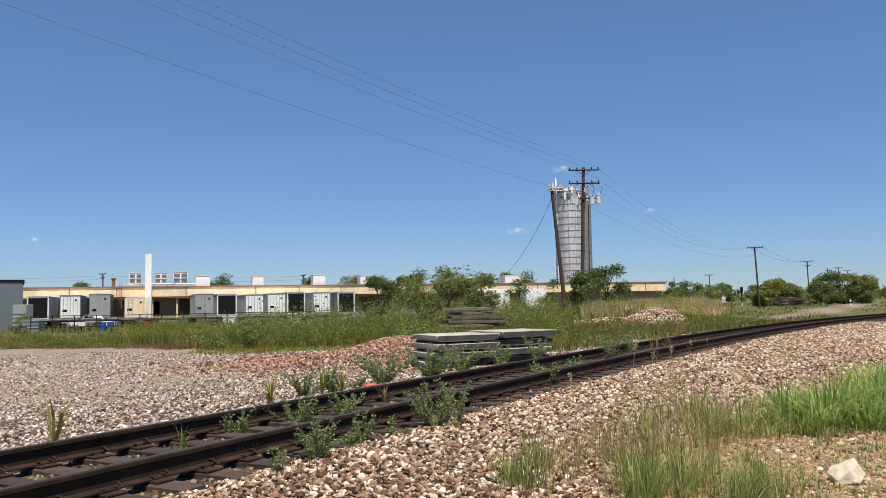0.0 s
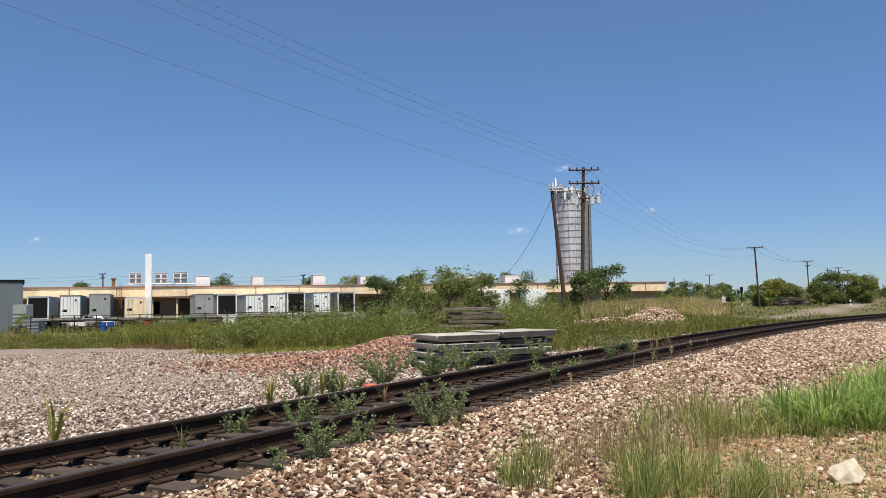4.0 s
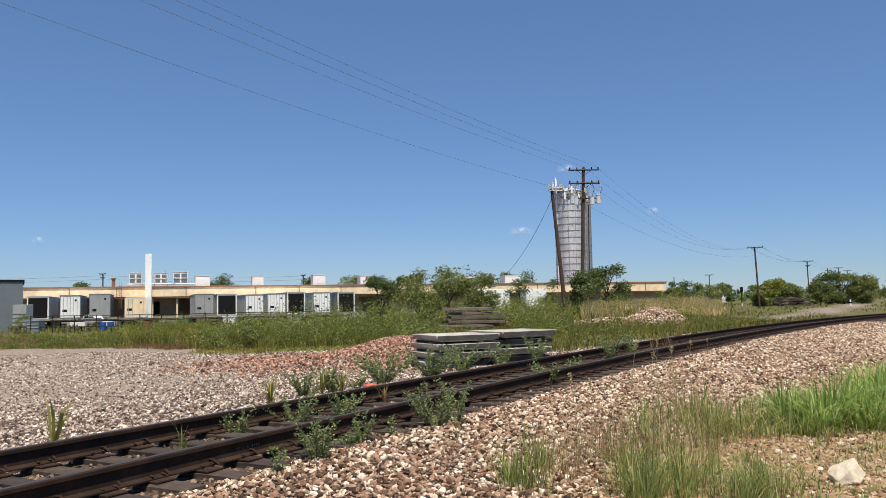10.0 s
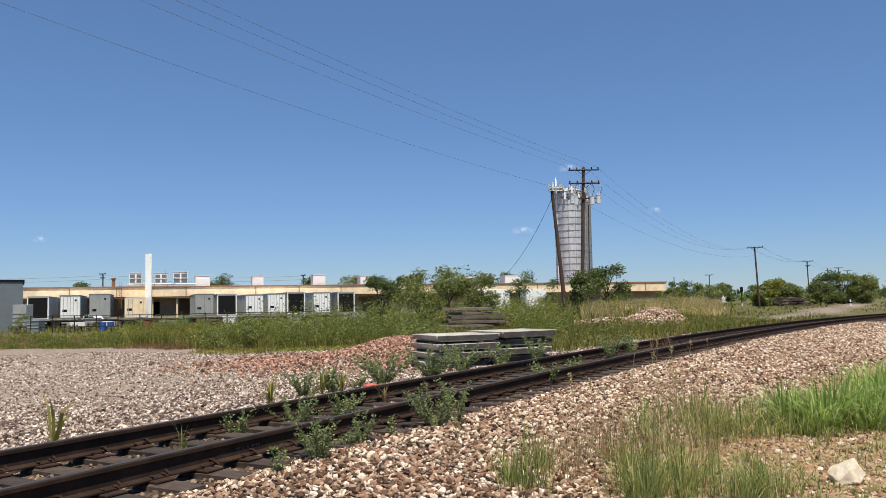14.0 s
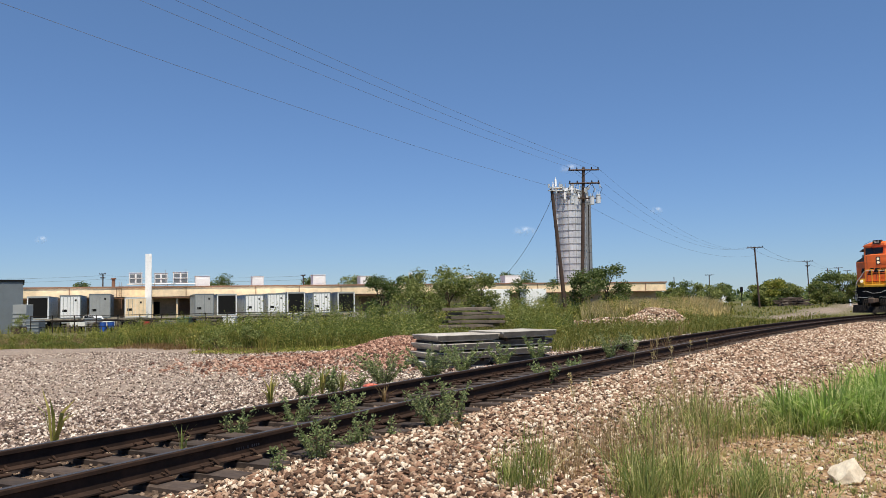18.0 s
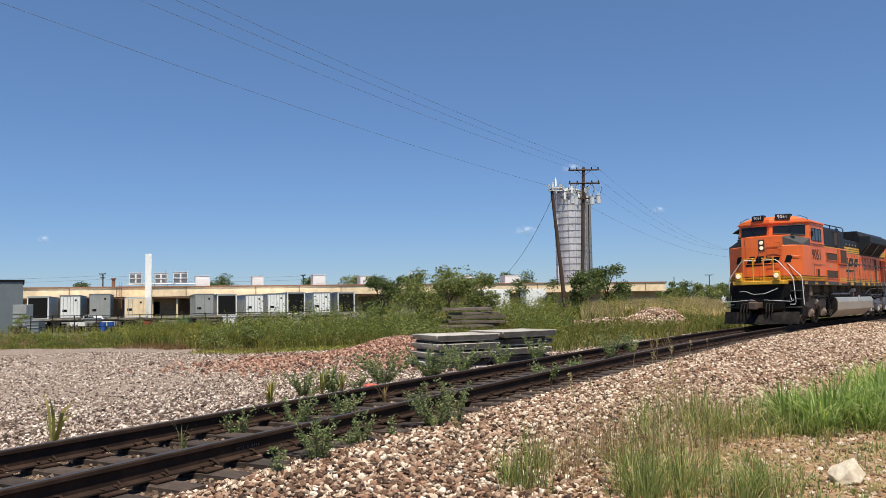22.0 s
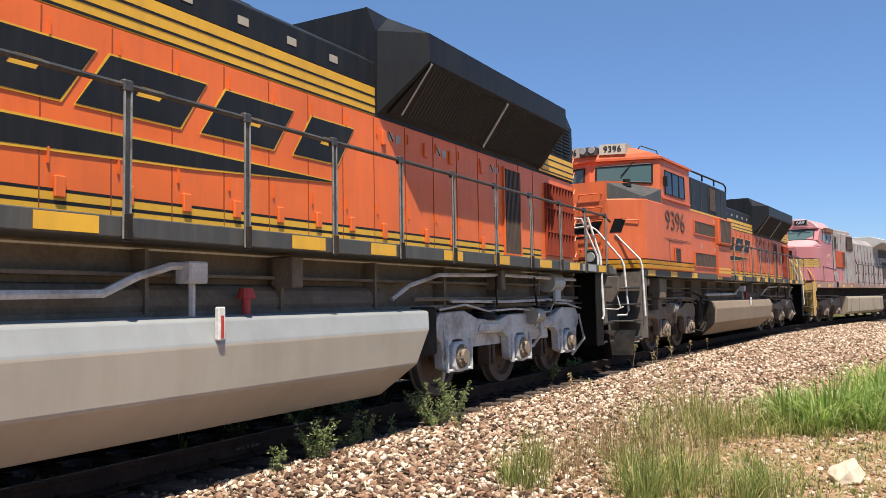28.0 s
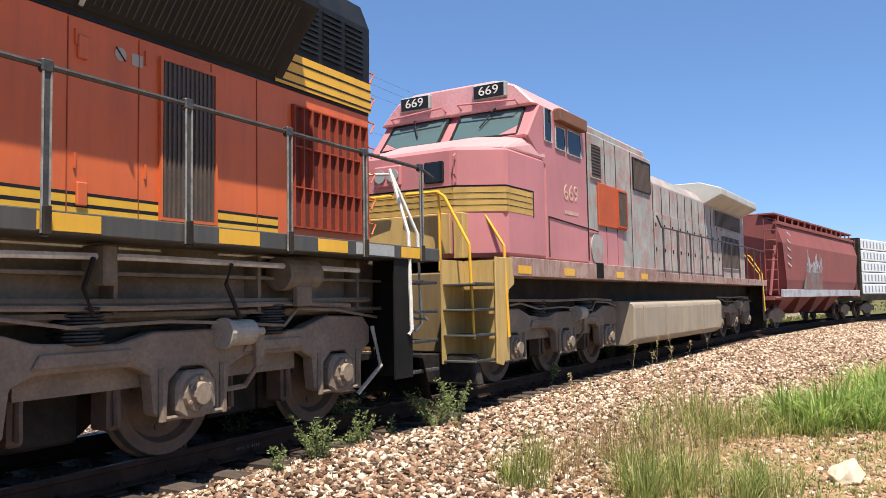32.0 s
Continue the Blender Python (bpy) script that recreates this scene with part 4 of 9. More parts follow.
    prism(bm, [(-1.48, 3.54), (1.48, 3.54), (1.48, 4.36), (1.2, 4.52), (-1.2, 4.52), (-1.48, 4.36)], 2.12, 5.97, "x", 0.012)
    part("upper_cabinet", bm, M["black_paint"], loco, "black upper cabinet with doors")
    for d in (1, -1):
        for x in (5.7, 4.85, 4.1, 3.4, 2.75):
            rods("door_seam", loco, M["sill"], [[(x, d * 1.485, 3.58), (x, d * 1.485, 4.34)]], 0.008, 4)
        grille("upper_grille", loco, M["black_paint"], 3.45, 4.05, d * 1.48, 3.66, 4.30, 9)
        rods("roof_rail", loco, M["black_paint"], [[(6.0, d * 1.46, 4.55), (2.3, d * 1.46, 4.58), (2.08, d * 1.46, 4.50), (2.05, d * 1.40, 3.55)], [(5.9, d * 1.46, 4.40), (5.9, d * 1.46, 4.56)], [(4.6, d * 1.46, 4.40), (4.6, d * 1.46, 4.57)], [(3.4, d * 1.46, 4.40), (3.4, d * 1.46, 4.57)]], 0.024)
        bx("line", loco, M["yellow"], (2.25, 6.0, *sorted((d * 1.5, d * 1.506)), 3.49, 3.535), 0, "yellow line along the cabinet")
        grille("intake", loco, paint, 3.70, 5.72, d * 1.502, 2.92, 3.24, 26)
        grille("intake", loco, paint, 3.70, 5.72, d * 1.502, 2.08, 2.42, 26)
        bx("filter_box", loco, M["orange_faded"], (2.24, 3.60, *sorted((d * 1.35, d * 1.60)), 2.74, 3.50), 0.02)
        grille("filter_grille", loco, paint, 2.30, 3.54, d * 1.60, 2.80, 3.44, 13)
        bx("lower_box", loco, paint, (2.24, 3.60, *sorted((d * 1.4, d * 1.56)), 1.83, 2.72), 0.02, "orange box over the sill")
        for z0, z1 in ((1.93, 2.0), (2.03, 2.09)):
            bx("box_stripe", loco, M["yellow"], (2.24, 3.60, *sorted((d * 1.56, d * 1.564)), z0, z1))
        for x, z in ((3.75, 3.36), (5.05, 2.62), (3.75, 2.56)):
            bx("notice_plate", loco, M["tan_tank"], (x - 0.06, x + 0.06, *sorted((d * 1.50, d * 1.508)), z - 0.06, z + 0.06), 0, "small buff notice plate")
    # engine hood
    bm = bmesh.new()
    prism(bm, [(-1.0, 1.90), (1.0, 1.90), (1.0, 3.46), (-1.0, 3.46)], -10.03, 2.28, "x", 0.01)
    part("hood", bm, paint, loco, "orange engine hood with many doors")
    bm = bmesh.new()
    prism(bm, [(-1.0, 3.80), (1.0, 3.80), (1.0, 4.10), (0.78, 4.24), (-0.78, 4.24), (-1.0, 4.10)], -3.4, 2.12, "x", 0.01)
    part("hood_roof", bm, M["black_paint"], loco, "black hood roof")
    bm = bmesh.new()
    box(bm, -3.4, 2.28, -1.0, 1.0, 3.461, 3.80)
    part("hood_band", bm, M["yellow"], loco, "broad yellow band under the black roof")
    for d in (1, -1):
        for z in (3.47, 3.565, 3.68):
            bx("pinstripe", loco, M["black_paint"], (-3.4, 2.28, *sorted((d * 1.0, d * 1.004)), z, z + 0.022))
        for z0, z1 in ((1.95, 2.01), (2.04, 2.10)):
            bx("hood_stripe", loco, M["yellow"], (-8.4, 2.24, *sorted((d * 1.0, d * 1.004)), z0, z1), 0, "yellow stripe at the foot of the hood")
        bx("hood_stripe_edge", loco, M["black_paint"], (-8.4, 2.24, *sorted((d * 1.0, d * 1.005)), 2.012, 2.038))
        bx("hood_stripe_edge", loco, M["black_paint"], (-8.4, 2.24, *sorted((d * 1.0, d * 1.005)), 2.102, 2.125))
        # doors, hinges and latches
        xs = [2.05, 1.45, 0.85, 0.25, -0.35, -0.95, -1.55, -2.15, -2.75, -3.36, -4.05, -4.75, -5.4, -6.05, -6.7, -7.5, -8.1]
        for x in xs:
            bx("door_seam", loco, M["seam"], (x - 0.004, x + 0.004, *sorted((d * 1.0, d * 1.007)), 1.95, 3.44))
        for i, x in enumerate(xs[:-1]):
            for z in (2.36, 3.30):
                bx("hinge", loco, paint, (x - 0.07, x - 0.055, *sorted((d * 1.0, d * 1.018)), z - 0.06, z + 0.06))
        for x in xs[:9]:
            lt = bx("latch", loco, paint, (x - 0.20, x - 0.11, *sorted((d * 1.0, d * 1.03)), 2.06, 2.22), 0.008, "orange door latch")
        for x in (1.6, 0.9, 0.2, -0.5, -1.2, -1.9, -2.6):
            bx("hatch_window", loco, M["tan_tank"], (x - 0.07, x + 0.07, *sorted((d * 1.0, d * 1.006)), 3.90, 3.98), 0, "small pale hatch in the black roof")
        grille("door_grille", loco, paint, -7.53, -6.93, d * 1.002, 2.0, 3.33, 12, False, "dark slatted door in the hood")
        for x in (-3.73, -4.88, -6.52):
            bm = bmesh.new()
            drum(bm, (x, d * 1.002, 3.27), 0.055, d * 0.004, "y", 20)
            disc = part("warning_disc", bm, M["tan_tank"], loco, "small round faded warning sign")
            rods("slash", disc, M["black_paint"], [[(x - 0.045, d * 1.008, 3.22), (x + 0.045, d * 1.008, 3.32)]], 0.008, 4)
            bx("label_plate", loco, M["tan_tank"], (x - 0.22, x - 0.11, *sorted((d * 1.0, d * 1.005)), 3.21, 3.31), 0, "small pale label")
        for x in (-3.56, -4.54, -5.22, -6.17):
            for z in (3.23, 2.11):
                bx("latch", loco, paint, (x - 0.045, x + 0.045, *sorted((d * 1.0, d * 1.03)), z - 0.09, z + 0.09), 0.008)
        bx("sill_plate", loco, M["grey_box"], (-9.71, -8.99, *sorted((d * 1.531, d * 1.536)), 1.765, 1.885), 0, "grey ribbed plate on the sill")
        # A flush panel; the depth of the intake is only painted as shade.
        bx("rear_intake", loco, M["intake_shade"], (-9.94, -8.62, *sorted((d * 0.90, d * 1.003)), 2.05, 3.30), 0, "flat panel of the rear intake, recess shade put into its dark red")
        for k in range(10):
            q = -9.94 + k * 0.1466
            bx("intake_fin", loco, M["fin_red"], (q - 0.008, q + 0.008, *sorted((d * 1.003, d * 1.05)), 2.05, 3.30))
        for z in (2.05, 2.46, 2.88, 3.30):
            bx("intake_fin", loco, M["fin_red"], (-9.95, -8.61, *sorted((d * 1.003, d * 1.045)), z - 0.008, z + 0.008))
        # painted mark on the flank
        plain_logo(loco, 1.62, d * 1.006, 2.78, 3.22, 0.30 if d > 0 else 0.30, (0.92, 1.00, 0.94, 0.74), (0.13, 0.24, 0.30, 0), M["black_paint"], 0, d)
        bm = bmesh.new()
        prism(bm, [(2.20, 2.36), (2.20, 2.60), (-0.6, 2.60), (-2.60, 2.58), (-2.60, 2.57), (-0.6, 2.46)], *sorted((d * 1.006, d * 1.012)), "y")
        part("mark_underline", bm, M["black_paint"], loco, "black tapering line under the mark")
        bm = bmesh.new()
        prism(bm, [(2.20, 2.335), (2.20, 2.36), (-0.6, 2.46), (-2.60, 2.57), (-2.66, 2.57), (-0.6, 2.44)], *sorted((d * 1.006, d * 1.010)), "y")
        prism(bm, [(2.20, 2.60), (2.20, 2.62), (-0.6, 2.62), (-2.66, 2.59), (-2.60, 2.58), (-0.6, 2.60)], *sorted((d * 1.006, d * 1.010)), "y")
        part("underline_edge", bm, M["yellow"], loco)
        # handrail with stanchions along the walkway
        posts = [1.75, 0.54, -0.67, -1.88, -3.09, -4.30, -5.51, -6.72, -7.93, -9.14, -10.30]
        rods("handrail", loco, M["post"], [[(2.10, d * 1.50, 3.50), (2.06, d * 1.52, 3.05), (1.85, d * 1.53, 2.84), (-10.30, d * 1.53, 2.83), (-10.62, d * 1.53, 2.75)]], 0.021, 6, "dark worn handrail")
        for x in posts:
            st = bx("stanchion", loco, M["post"], (x - 0.027, x + 0.027, *sorted((d * 1.533, d * 1.545)), 1.72, 2.80), 0, "dark channel-section handrail post")
            for q in (-0.029, 0.029):
                rods("pale_edge", st, M["post_edge"], [[(x + q, d * 1.548, 1.74), (x + q, d * 1.548, 2.80)]], 0.009, 5, "pale grey edge of the post")
            bx("rail_clamp", st, M["post"], (x - 0.045, x + 0.045, *sorted((d * 1.50, d * 1.56)), 2.79, 2.88), 0.012)
            bx("bracket", st, M["under"], (x - 0.03, x + 0.03, *sorted((d * 1.53, d * 1.575)), 1.73, 1.92), 0.006)
    bm = bmesh.new()
    prism(bm, [(-1.0, 3.461), (1.0, 3.461), (1.0, 3.50), (-1.0, 3.50)], -10.03, -3.4, "x")
    part("radiator_base", bm, M["black_paint"], loco)
    # flared radiators
    bm = bmesh.new()
    sec = lambda o: [(-1.0, 3.50), (1.0, 3.50), (1.0 + o, 4.16), (1.0 + o, 4.50), (0.9, 4.80), (-0.9, 4.80), (-1.0 - o, 4.50), (-1.0 - o, 4.16)]
    rings = [[bm.verts.new((x, y, z)) for y, z in sec(o)] for x, o in ((-3.4, 0.02), (-3.44, 0.02), (-3.85, 0.50), (-8.45, 0.50), (-8.6, 0.02), (-10.03, 0.02))]
    for a, b in zip(rings, rings[1:]):
        for i in range(8):
            bm.faces.new((a[i], a[(i + 1) % 8], b[(i + 1) % 8], b[i]))
    bm.faces.new(rings[0])
    bm.faces.new(rings[-1][::-1])
    bmesh.ops.recalc_face_normals(bm, faces=bm.faces[:])
    rad = part("radiator_section", bm, M["black_paint"], loco, "black flared radiator section")
    for d in (1, -1):
        bm = bmesh.new()
        def slant(x, k, o=0.012):
            return (x, d * (1.02 + 0.48 * k + o * 0.78), 3.50 + 0.66 * k - o * 0.62)
        vs = [slant(-3.60, 0.04), slant(-8.30, 0.03), slant(-8.40, 0.97), slant(-3.90, 0.97)]
        bm.faces.new([bm.verts.new(v) for v in vs])
        bmesh.ops.solidify(bm, geom=bm.faces[:], thickness=0.004)
        scr = part("radiator_screen", bm, M["louvre"], rad, "dark slanted radiator screen")
        bm = bmesh.new()
        for k in range(58):
            x = -4.02 - k * 0.073
            rod(bm, [slant(x, 0.10, 0.016), slant(x, 0.92, 0.016)], 0.008, 4)
        tagged(part("fin", bm, M["louvre"], scr), kind="stuff")
        rods("brace", scr, M["steel"], [[slant(-6.1, 0.06, 0.03), slant(-6.1, 0.95, 0.03)]], 0.02, 5)
        rods("screen_edge", rad, M["steel"], [[slant(-3.86, 0.10, 0.02), slant(-3.90, 0.98, 0.02)]], 0.014, 5)
        bm = bmesh.new()
        for r_ in range(9):
            for c in range(3):
                box(bm, -9.88 + c * 0.42, -9.54 + c * 0.42, *sorted((d * 1.02, d * 1.045)), 3.92 + r_ * 0.062, 3.945 + r_ * 0.062)
        part("louvres", bm, M["black_paint"], rad)
        bx("rear_band", rad, M["yellow"], (-10.035, -8.35, *sorted((d * 1.02, d * 1.028)), 3.49, 3.84), 0, "yellow band at the rear of the hood")
        for z in (3.52, 3.62, 3.74):
            bx("rear_line", rad, M["black_paint"], (-10.035, -8.35, *sorted((d * 1.028, d * 1.032)), z, z + 0.02))
    bm = bmesh.new()
    for x in (-4.9, -6.2, -7.5):
        drum(bm, (x, 0, 4.80), 0.55, 0.06, "z", 20)
    part("fan", bm, M["black_paint"], rad)
    bm = bmesh.new()
    box(bm, -1.9, -0.6, -0.5, 0.5, 4.24, 4.42, 0.03)
    part("exhaust_stack", bm, M["under"], loco)
    bm = bmesh.new()
    for i, y in enumerate((-0.25, 0.0, 0.25)):
        drum(bm, (-0.45, y * 0.8 + 0.45, 4.68), 0.03, 0.5 - 0.06 * i, "x", 12, 0.095)
    rod(bm, [(-0.42, 0.45, 4.2), (-0.42, 0.45, 4.68)], 0.04)
    rod(bm, [(-0.42, 0.22, 4.68), (-0.42, 0.68, 4.68)], 0.035)
    part("horn", bm, M["black_paint"], loco, "black air horns on the roof")
    # rear of the hood
    for z in (2.2, 2.5, 2.8, 3.1, 3.4, 3.7, 4.0):
        rods("rear_rung", loco, paint, [[(-10.02, -0.2, z), (-10.10, -0.2, z), (-10.10, 0.2, z), (-10.02, 0.2, z)]], 0.012, 5)
        rods("rear_grab_iron", loco, paint, [[(-10.02, 0.98, z), (-10.12, 1.02, z - 0.02), (-10.04, 1.02, z - 0.14)]], 0.012, 5)
    # fuel tank
    bm = bmesh.new()
    prof = [(-1.28, 1.18), (1.28, 1.18), (1.42, 1.15), (1.50, 0.95), (1.47, 0.56), (1.10, 0.22), (-1.10, 0.22), (-1.47, 0.56), (-1.50, 0.95), (-1.42, 1.15)]
    rings = []
    for x, k in ((3.70, 1.0), (3.66, 1.0), (-3.62, 1.0), (-3.88, 0.0)):
        ring = []
        for y, z in prof:
            if x < -3.7:
                x_ = x + (1.17 - z) * 0.62
            elif x > 3.68:
                x_ = x + (1.17 - z) * 0.12
            else:
                x_ = x if x > 0 else x + (1.17 - z) * 0.55
            ring.append(bm.verts.new((x_, y, z)))
        rings.append(ring)
    n = len(prof)
    for a, b in zip(rings, rings[1:]):
        for i in range(n):
            bm.faces.new((a[i], a[(i + 1) % n], b[(i + 1) % n], b[i]))
    bm.faces.new(rings[0])
    bm.faces.new(rings[-1][::-1])
    bmesh.ops.recalc_face_normals(bm, faces=bm.faces[:])
    bmesh.ops.bevel(bm, geom=[e for e in bm.edges if e.calc_face_angle(0) > 0.25], offset=0.02, segments=2, affect="EDGES", profile=0.5)
    for f in bm.faces:
        f.material_index = 1 if lit and f.calc_center_median().z > 0.95 else 0
    tank = part("fuel_tank", bm, M["tan_tank"] if lit else M["tank_brown"], loco, "long dusty pale fuel tank" if lit else "long dusty brown fuel tank")
    tank.data.materials.append(M["tank_grey"])
    bm = bmesh.new()
    prism(bm, [(y * 0.985, z) for y, z in prof], 3.84, 3.90, "x", 0.01)
    part("tank_end", bm, M["under"], tank, "dark front end of the tank")
    for d in (1, -1):
        bx("tank_gauge", tank, M["white_rail"], (-0.44, -0.36, *sorted((d * 1.48, d * 1.53)), 0.98, 1.25), 0.01, "white sight gauge on the tank")
        bx("gauge_scale", tank, M["red"], (-0.415, -0.385, *sorted((d * 1.53, d * 1.535)), 1.0, 1.18))
        bm = bmesh.new()
        drum(bm, (-1.0, d * 1.22, 1.16), 0.04, 0.20, "z", 10)
        drum(bm, (-1.0, d * 1.22, 1.32), 0.09, 0.09, "z", 12, 0.06)
        part("filler_cap", bm, M["red"], tank, "red fuel filler cap")
        box_ = bmesh.new()
        box(box_, -0.42, -0.22, *sorted((d * 1.18, d * 1.36)), 1.44, 1.62, 0.015)
        rod(box_, [(-0.32, d * 1.27, 1.16), (-0.32, d * 1.27, 1.46)], 0.03)
        rod(box_, [(3.9, d * 1.25, 1.34), (1.35, d * 1.25, 1.35), (0.51, d * 1.25, 1.36), (0.21, d * 1.25, 1.49), (-0.12, d * 1.25, 1.58), (-0.32, d * 1.25, 1.58)], 0.035)
        part("conduit", box_, M["truck_silver"], loco, "grey conduit and junction box")
        rods("pipe", loco, M["truck_silver"], [[(-3.4, d * 1.2, 1.30), (-3.7, d * 1.25, 1.46), (-4.4, d * 1.25, 1.60), (-6.5, d * 1.22, 1.64), (-9.5, d * 1.2, 1.62)]], 0.028, 6, "dusty pipe along the frame")
        rods("hose", loco, M["under"], [[(9.2, d * 1.2, 1.30), (5.2, d * 1.22, 1.42), (4.6, d * 1.3, 1.30), (4.3, d * 1.3, 0.62), (4.7, d * 1.28, 0.42)]], 0.03)
        rods("hose", loco, M["under"], [[(5.0, d * 1.30, 1.20), (4.42, d * 1.34, 1.1), (4.18, d * 1.32, 0.6), (4.5, d * 1.3, 0.36), (5.2, d * 1.22, 0.44)]], 0.024)
        rods("hose", loco, M["under"], [[(-6.1, d * 1.25, 1.62), (-6.0, d * 1.28, 1.4), (-6.1, d * 1.25, 1.2)]], 0.02)
        rods("hose", loco, M["under"], [[(-7.5, d * 1.25, 1.62), (-7.4, d * 1.28, 1.45), (-7.6, d * 1.25, 1.15)]], 0.02)
        rods("pipe", loco, M["tan_under"], [[(-4.0, d * 1.12, 1.30), (-9.8, d * 1.12, 1.30)]], 0.03, 6)
        rods("sand_pipe", loco, M["truck_silver"], [[(-4.75, d * 1.1, 1.0), (-4.72, d * 1.18, 0.6), (-4.9, d * 1.0, 0.22)]], 0.026, 6)
        rods("sand_pipe", loco, M["truck_silver"], [[(-9.9, d * 1.1, 1.0), (-9.95, d * 1.18, 0.55), (-9.75, d * 1.0, 0.25)]], 0.026, 6)
        for x, r in ((-1.6, 0.08), (7.6, 0.08), (-6.2, 0.06)):
            bx("junction_box", loco, M["tan_under"], (x - r, x + r, *sorted((d * 1.05, d * 1.32)), 1.42, 1.72), 0.015)
        for x, z in ((8.1, 1.40), (-8.74, 1.56)):
            bm = bmesh.new()
            drum(bm, (x, d * 1.14, z), 0.165, 0.5, "x", 18)
            box(bm, x + 0.12, x + 0.36, *sorted((d * 1.20, d * 1.26)), z - 0.32, z - 0.12, 0.01)
            if x < 0:
                part("air_filter", bm, M["steel"] if lit else M["tan_under"], loco, "shiny grey air filter drum" if lit else "dusty air filter drum")
            else:
                bm.free()
                bm = bmesh.new()
                box(bm, x - 0.22, x + 0.22, *sorted((d * 1.12, d * 1.42)), z - 0.14, z + 0.32, 0.02)
                box(bm, x - 0.13, x + 0.13, *sorted((d * 1.14, d * 1.34)), z - 0.40, z - 0.14, 0.02)
                part("sand_box", bm, M["tan_under"], loco, "dusty brown sand trap box")
                bm = bmesh.new()
                drum(bm, (x + 0.95, d * 1.30, z + 0.22), 0.075, d * 0.10, "y", 16)
                drum(bm, (x + 0.95, d * 1.40, z + 0.22), 0.05, d * 0.004, "y", 14)
                part("vent_ring", bm, M["cylinder_pale"], loco, "pale pipe end under the walkway")
        bm = bmesh.new()
        drum(bm, (-3.4, d * 0.95, 1.30), 0.15, 6.6, "x", 14)
        part("air_reservoir", bm, M["tan_under"], loco, "long dusty air reservoir")
    bx("battery_box", loco, M["under"], (3.95, 4.45, -1.2, 1.2, 0.5, 1.2), 0.03)
    bx("battery_box", loco, M["under"], (-4.45, -3.95, -1.2, 1.2, 0.6, 1.2), 0.03)
    for x, m in zip((7.18, -7.18), truck_mats):
        loco_truck(loco, x, m)
    # ends: pilot, steps, couplers, rails
    for e in (1, -1):
        x = 10.97 if e > 0 else -10.85
        bm = bmesh.new()
        box(bm, *sorted((x - 0.7 * e, x - 0.35 * e)), -0.98, 0.98, 0.75, 1.76)
        part("pilot", bm, M["pilot_black"] if lit or e < 0 else M["step_dusty"], loco, "dark pilot plate" if lit or e < 0 else "dusty brown pilot plate")
        bm = bmesh.new()
        plan = [(-1.55, x - 0.42 * e), (-0.9, x - 0.02 * e), (-0.15, x + 0.12 * e), (0.15, x + 0.12 * e), (0.9, x - 0.02 * e), (1.55, x - 0.42 * e)]
        low = [bm.verts.new((b + 0.14 * e * (1 - abs(a) / 2.2), a, 0.12)) for a, b in plan]
        top = [bm.verts.new((b - 0.16 * e, a, 0.62 if abs(a) > 0.2 else 0.50)) for a, b in plan]
        for i in range(5):
            bm.faces.new((low[i], low[i + 1], top[i + 1], top[i]))
        bmesh.ops.solidify(bm, geom=bm.faces[:], thickness=0.03)
        part("snow_plough", bm, M["plough"], loco, "scuffed dark snow plough")
        bm = bmesh.new()
        box(bm, *sorted((x - 0.3 * e, x + 0.26 * e)), -0.16, 0.16, 0.78, 1.02, 0.03)
        box(bm, *sorted((x + 0.20 * e, x + 0.50 * e)), -0.21, 0.14, 0.72, 1.06, 0.05)
        part("coupler", bm, M["wheel"], loco, "rusty knuckle coupler")
        for y in (-0.62, -0.50, -0.38, 0.38, 0.50, 0.62):
            rods("brake_hose", loco, M["under"], [[(x - 0.3 * e, y, 0.98), (x - 0.02 * e, y * 1.02, 0.95), (x + 0.12 * e, y * 1.05, 0.62), (x + 0.10 * e, y * 1.1, 0.30)]], 0.022, 6)
        rods("cable", loco, M["truck_silver"], [[(x - 0.3 * e, -0.8, 1.48), (x - 0.1 * e, -0.5, 1.50), (x + 0.05 * e, -0.1, 1.36), (x + 0.05 * e, 0.35, 1.38), (x - 0.25 * e, 0.8, 1.60)]], 0.015, 6, "grey jumper cable")
        bm = bmesh.new()
        for d in (1, -1):
            rod(bm, [(x - 0.34 * e, d * 0.2, 1.10), (x - 0.1 * e, d * 0.28, 1.12), (x - 0.1 * e, d * 1.35, 1.05), (x - 0.3 * e, d * 1.4, 1.1)], 0.016, 6)
        part("uncoupling_lever", bm, M["truck_silver"], loco, "worn grey uncoupling lever")
        if e > 0:
            bx("end_beam", loco, M["yellow"] if lit else M["step_dusty"], (10.05, 10.78, -1.05, 1.05, 1.77, 1.92), 0.02, "yellow front platform edge" if lit else "dusty front platform edge")
        else:
            bx("end_beam", loco, M["sill"], (-10.80, -10.6, -1.02, 1.02, 1.75, 1.90), 0.02)
        for d in (1, -1):
            if e > 0:
                step_well(loco, 10.44, 9.86, d, M["pilot_black"] if lit else M["step_dusty"])
                bm = bmesh.new()
                prism(bm, [(d * 0.98, 1.74), (d * 1.26, 1.74), (d * 1.26, 1.42), (d * 1.12, 1.20), (d * 0.98, 1.20)], 10.46, 10.56, "x", 0.01)
                part("pilot_wing", bm, M["pilot_black"] if lit else M["step_dusty"], loco, "angled end plate over the steps")
            else:
                step_well(loco, x - 0.10 * e, x - 0.72 * e, d, M["pilot_black"])
            xo, xi = x - 0.10 * e, x - 0.80 * e
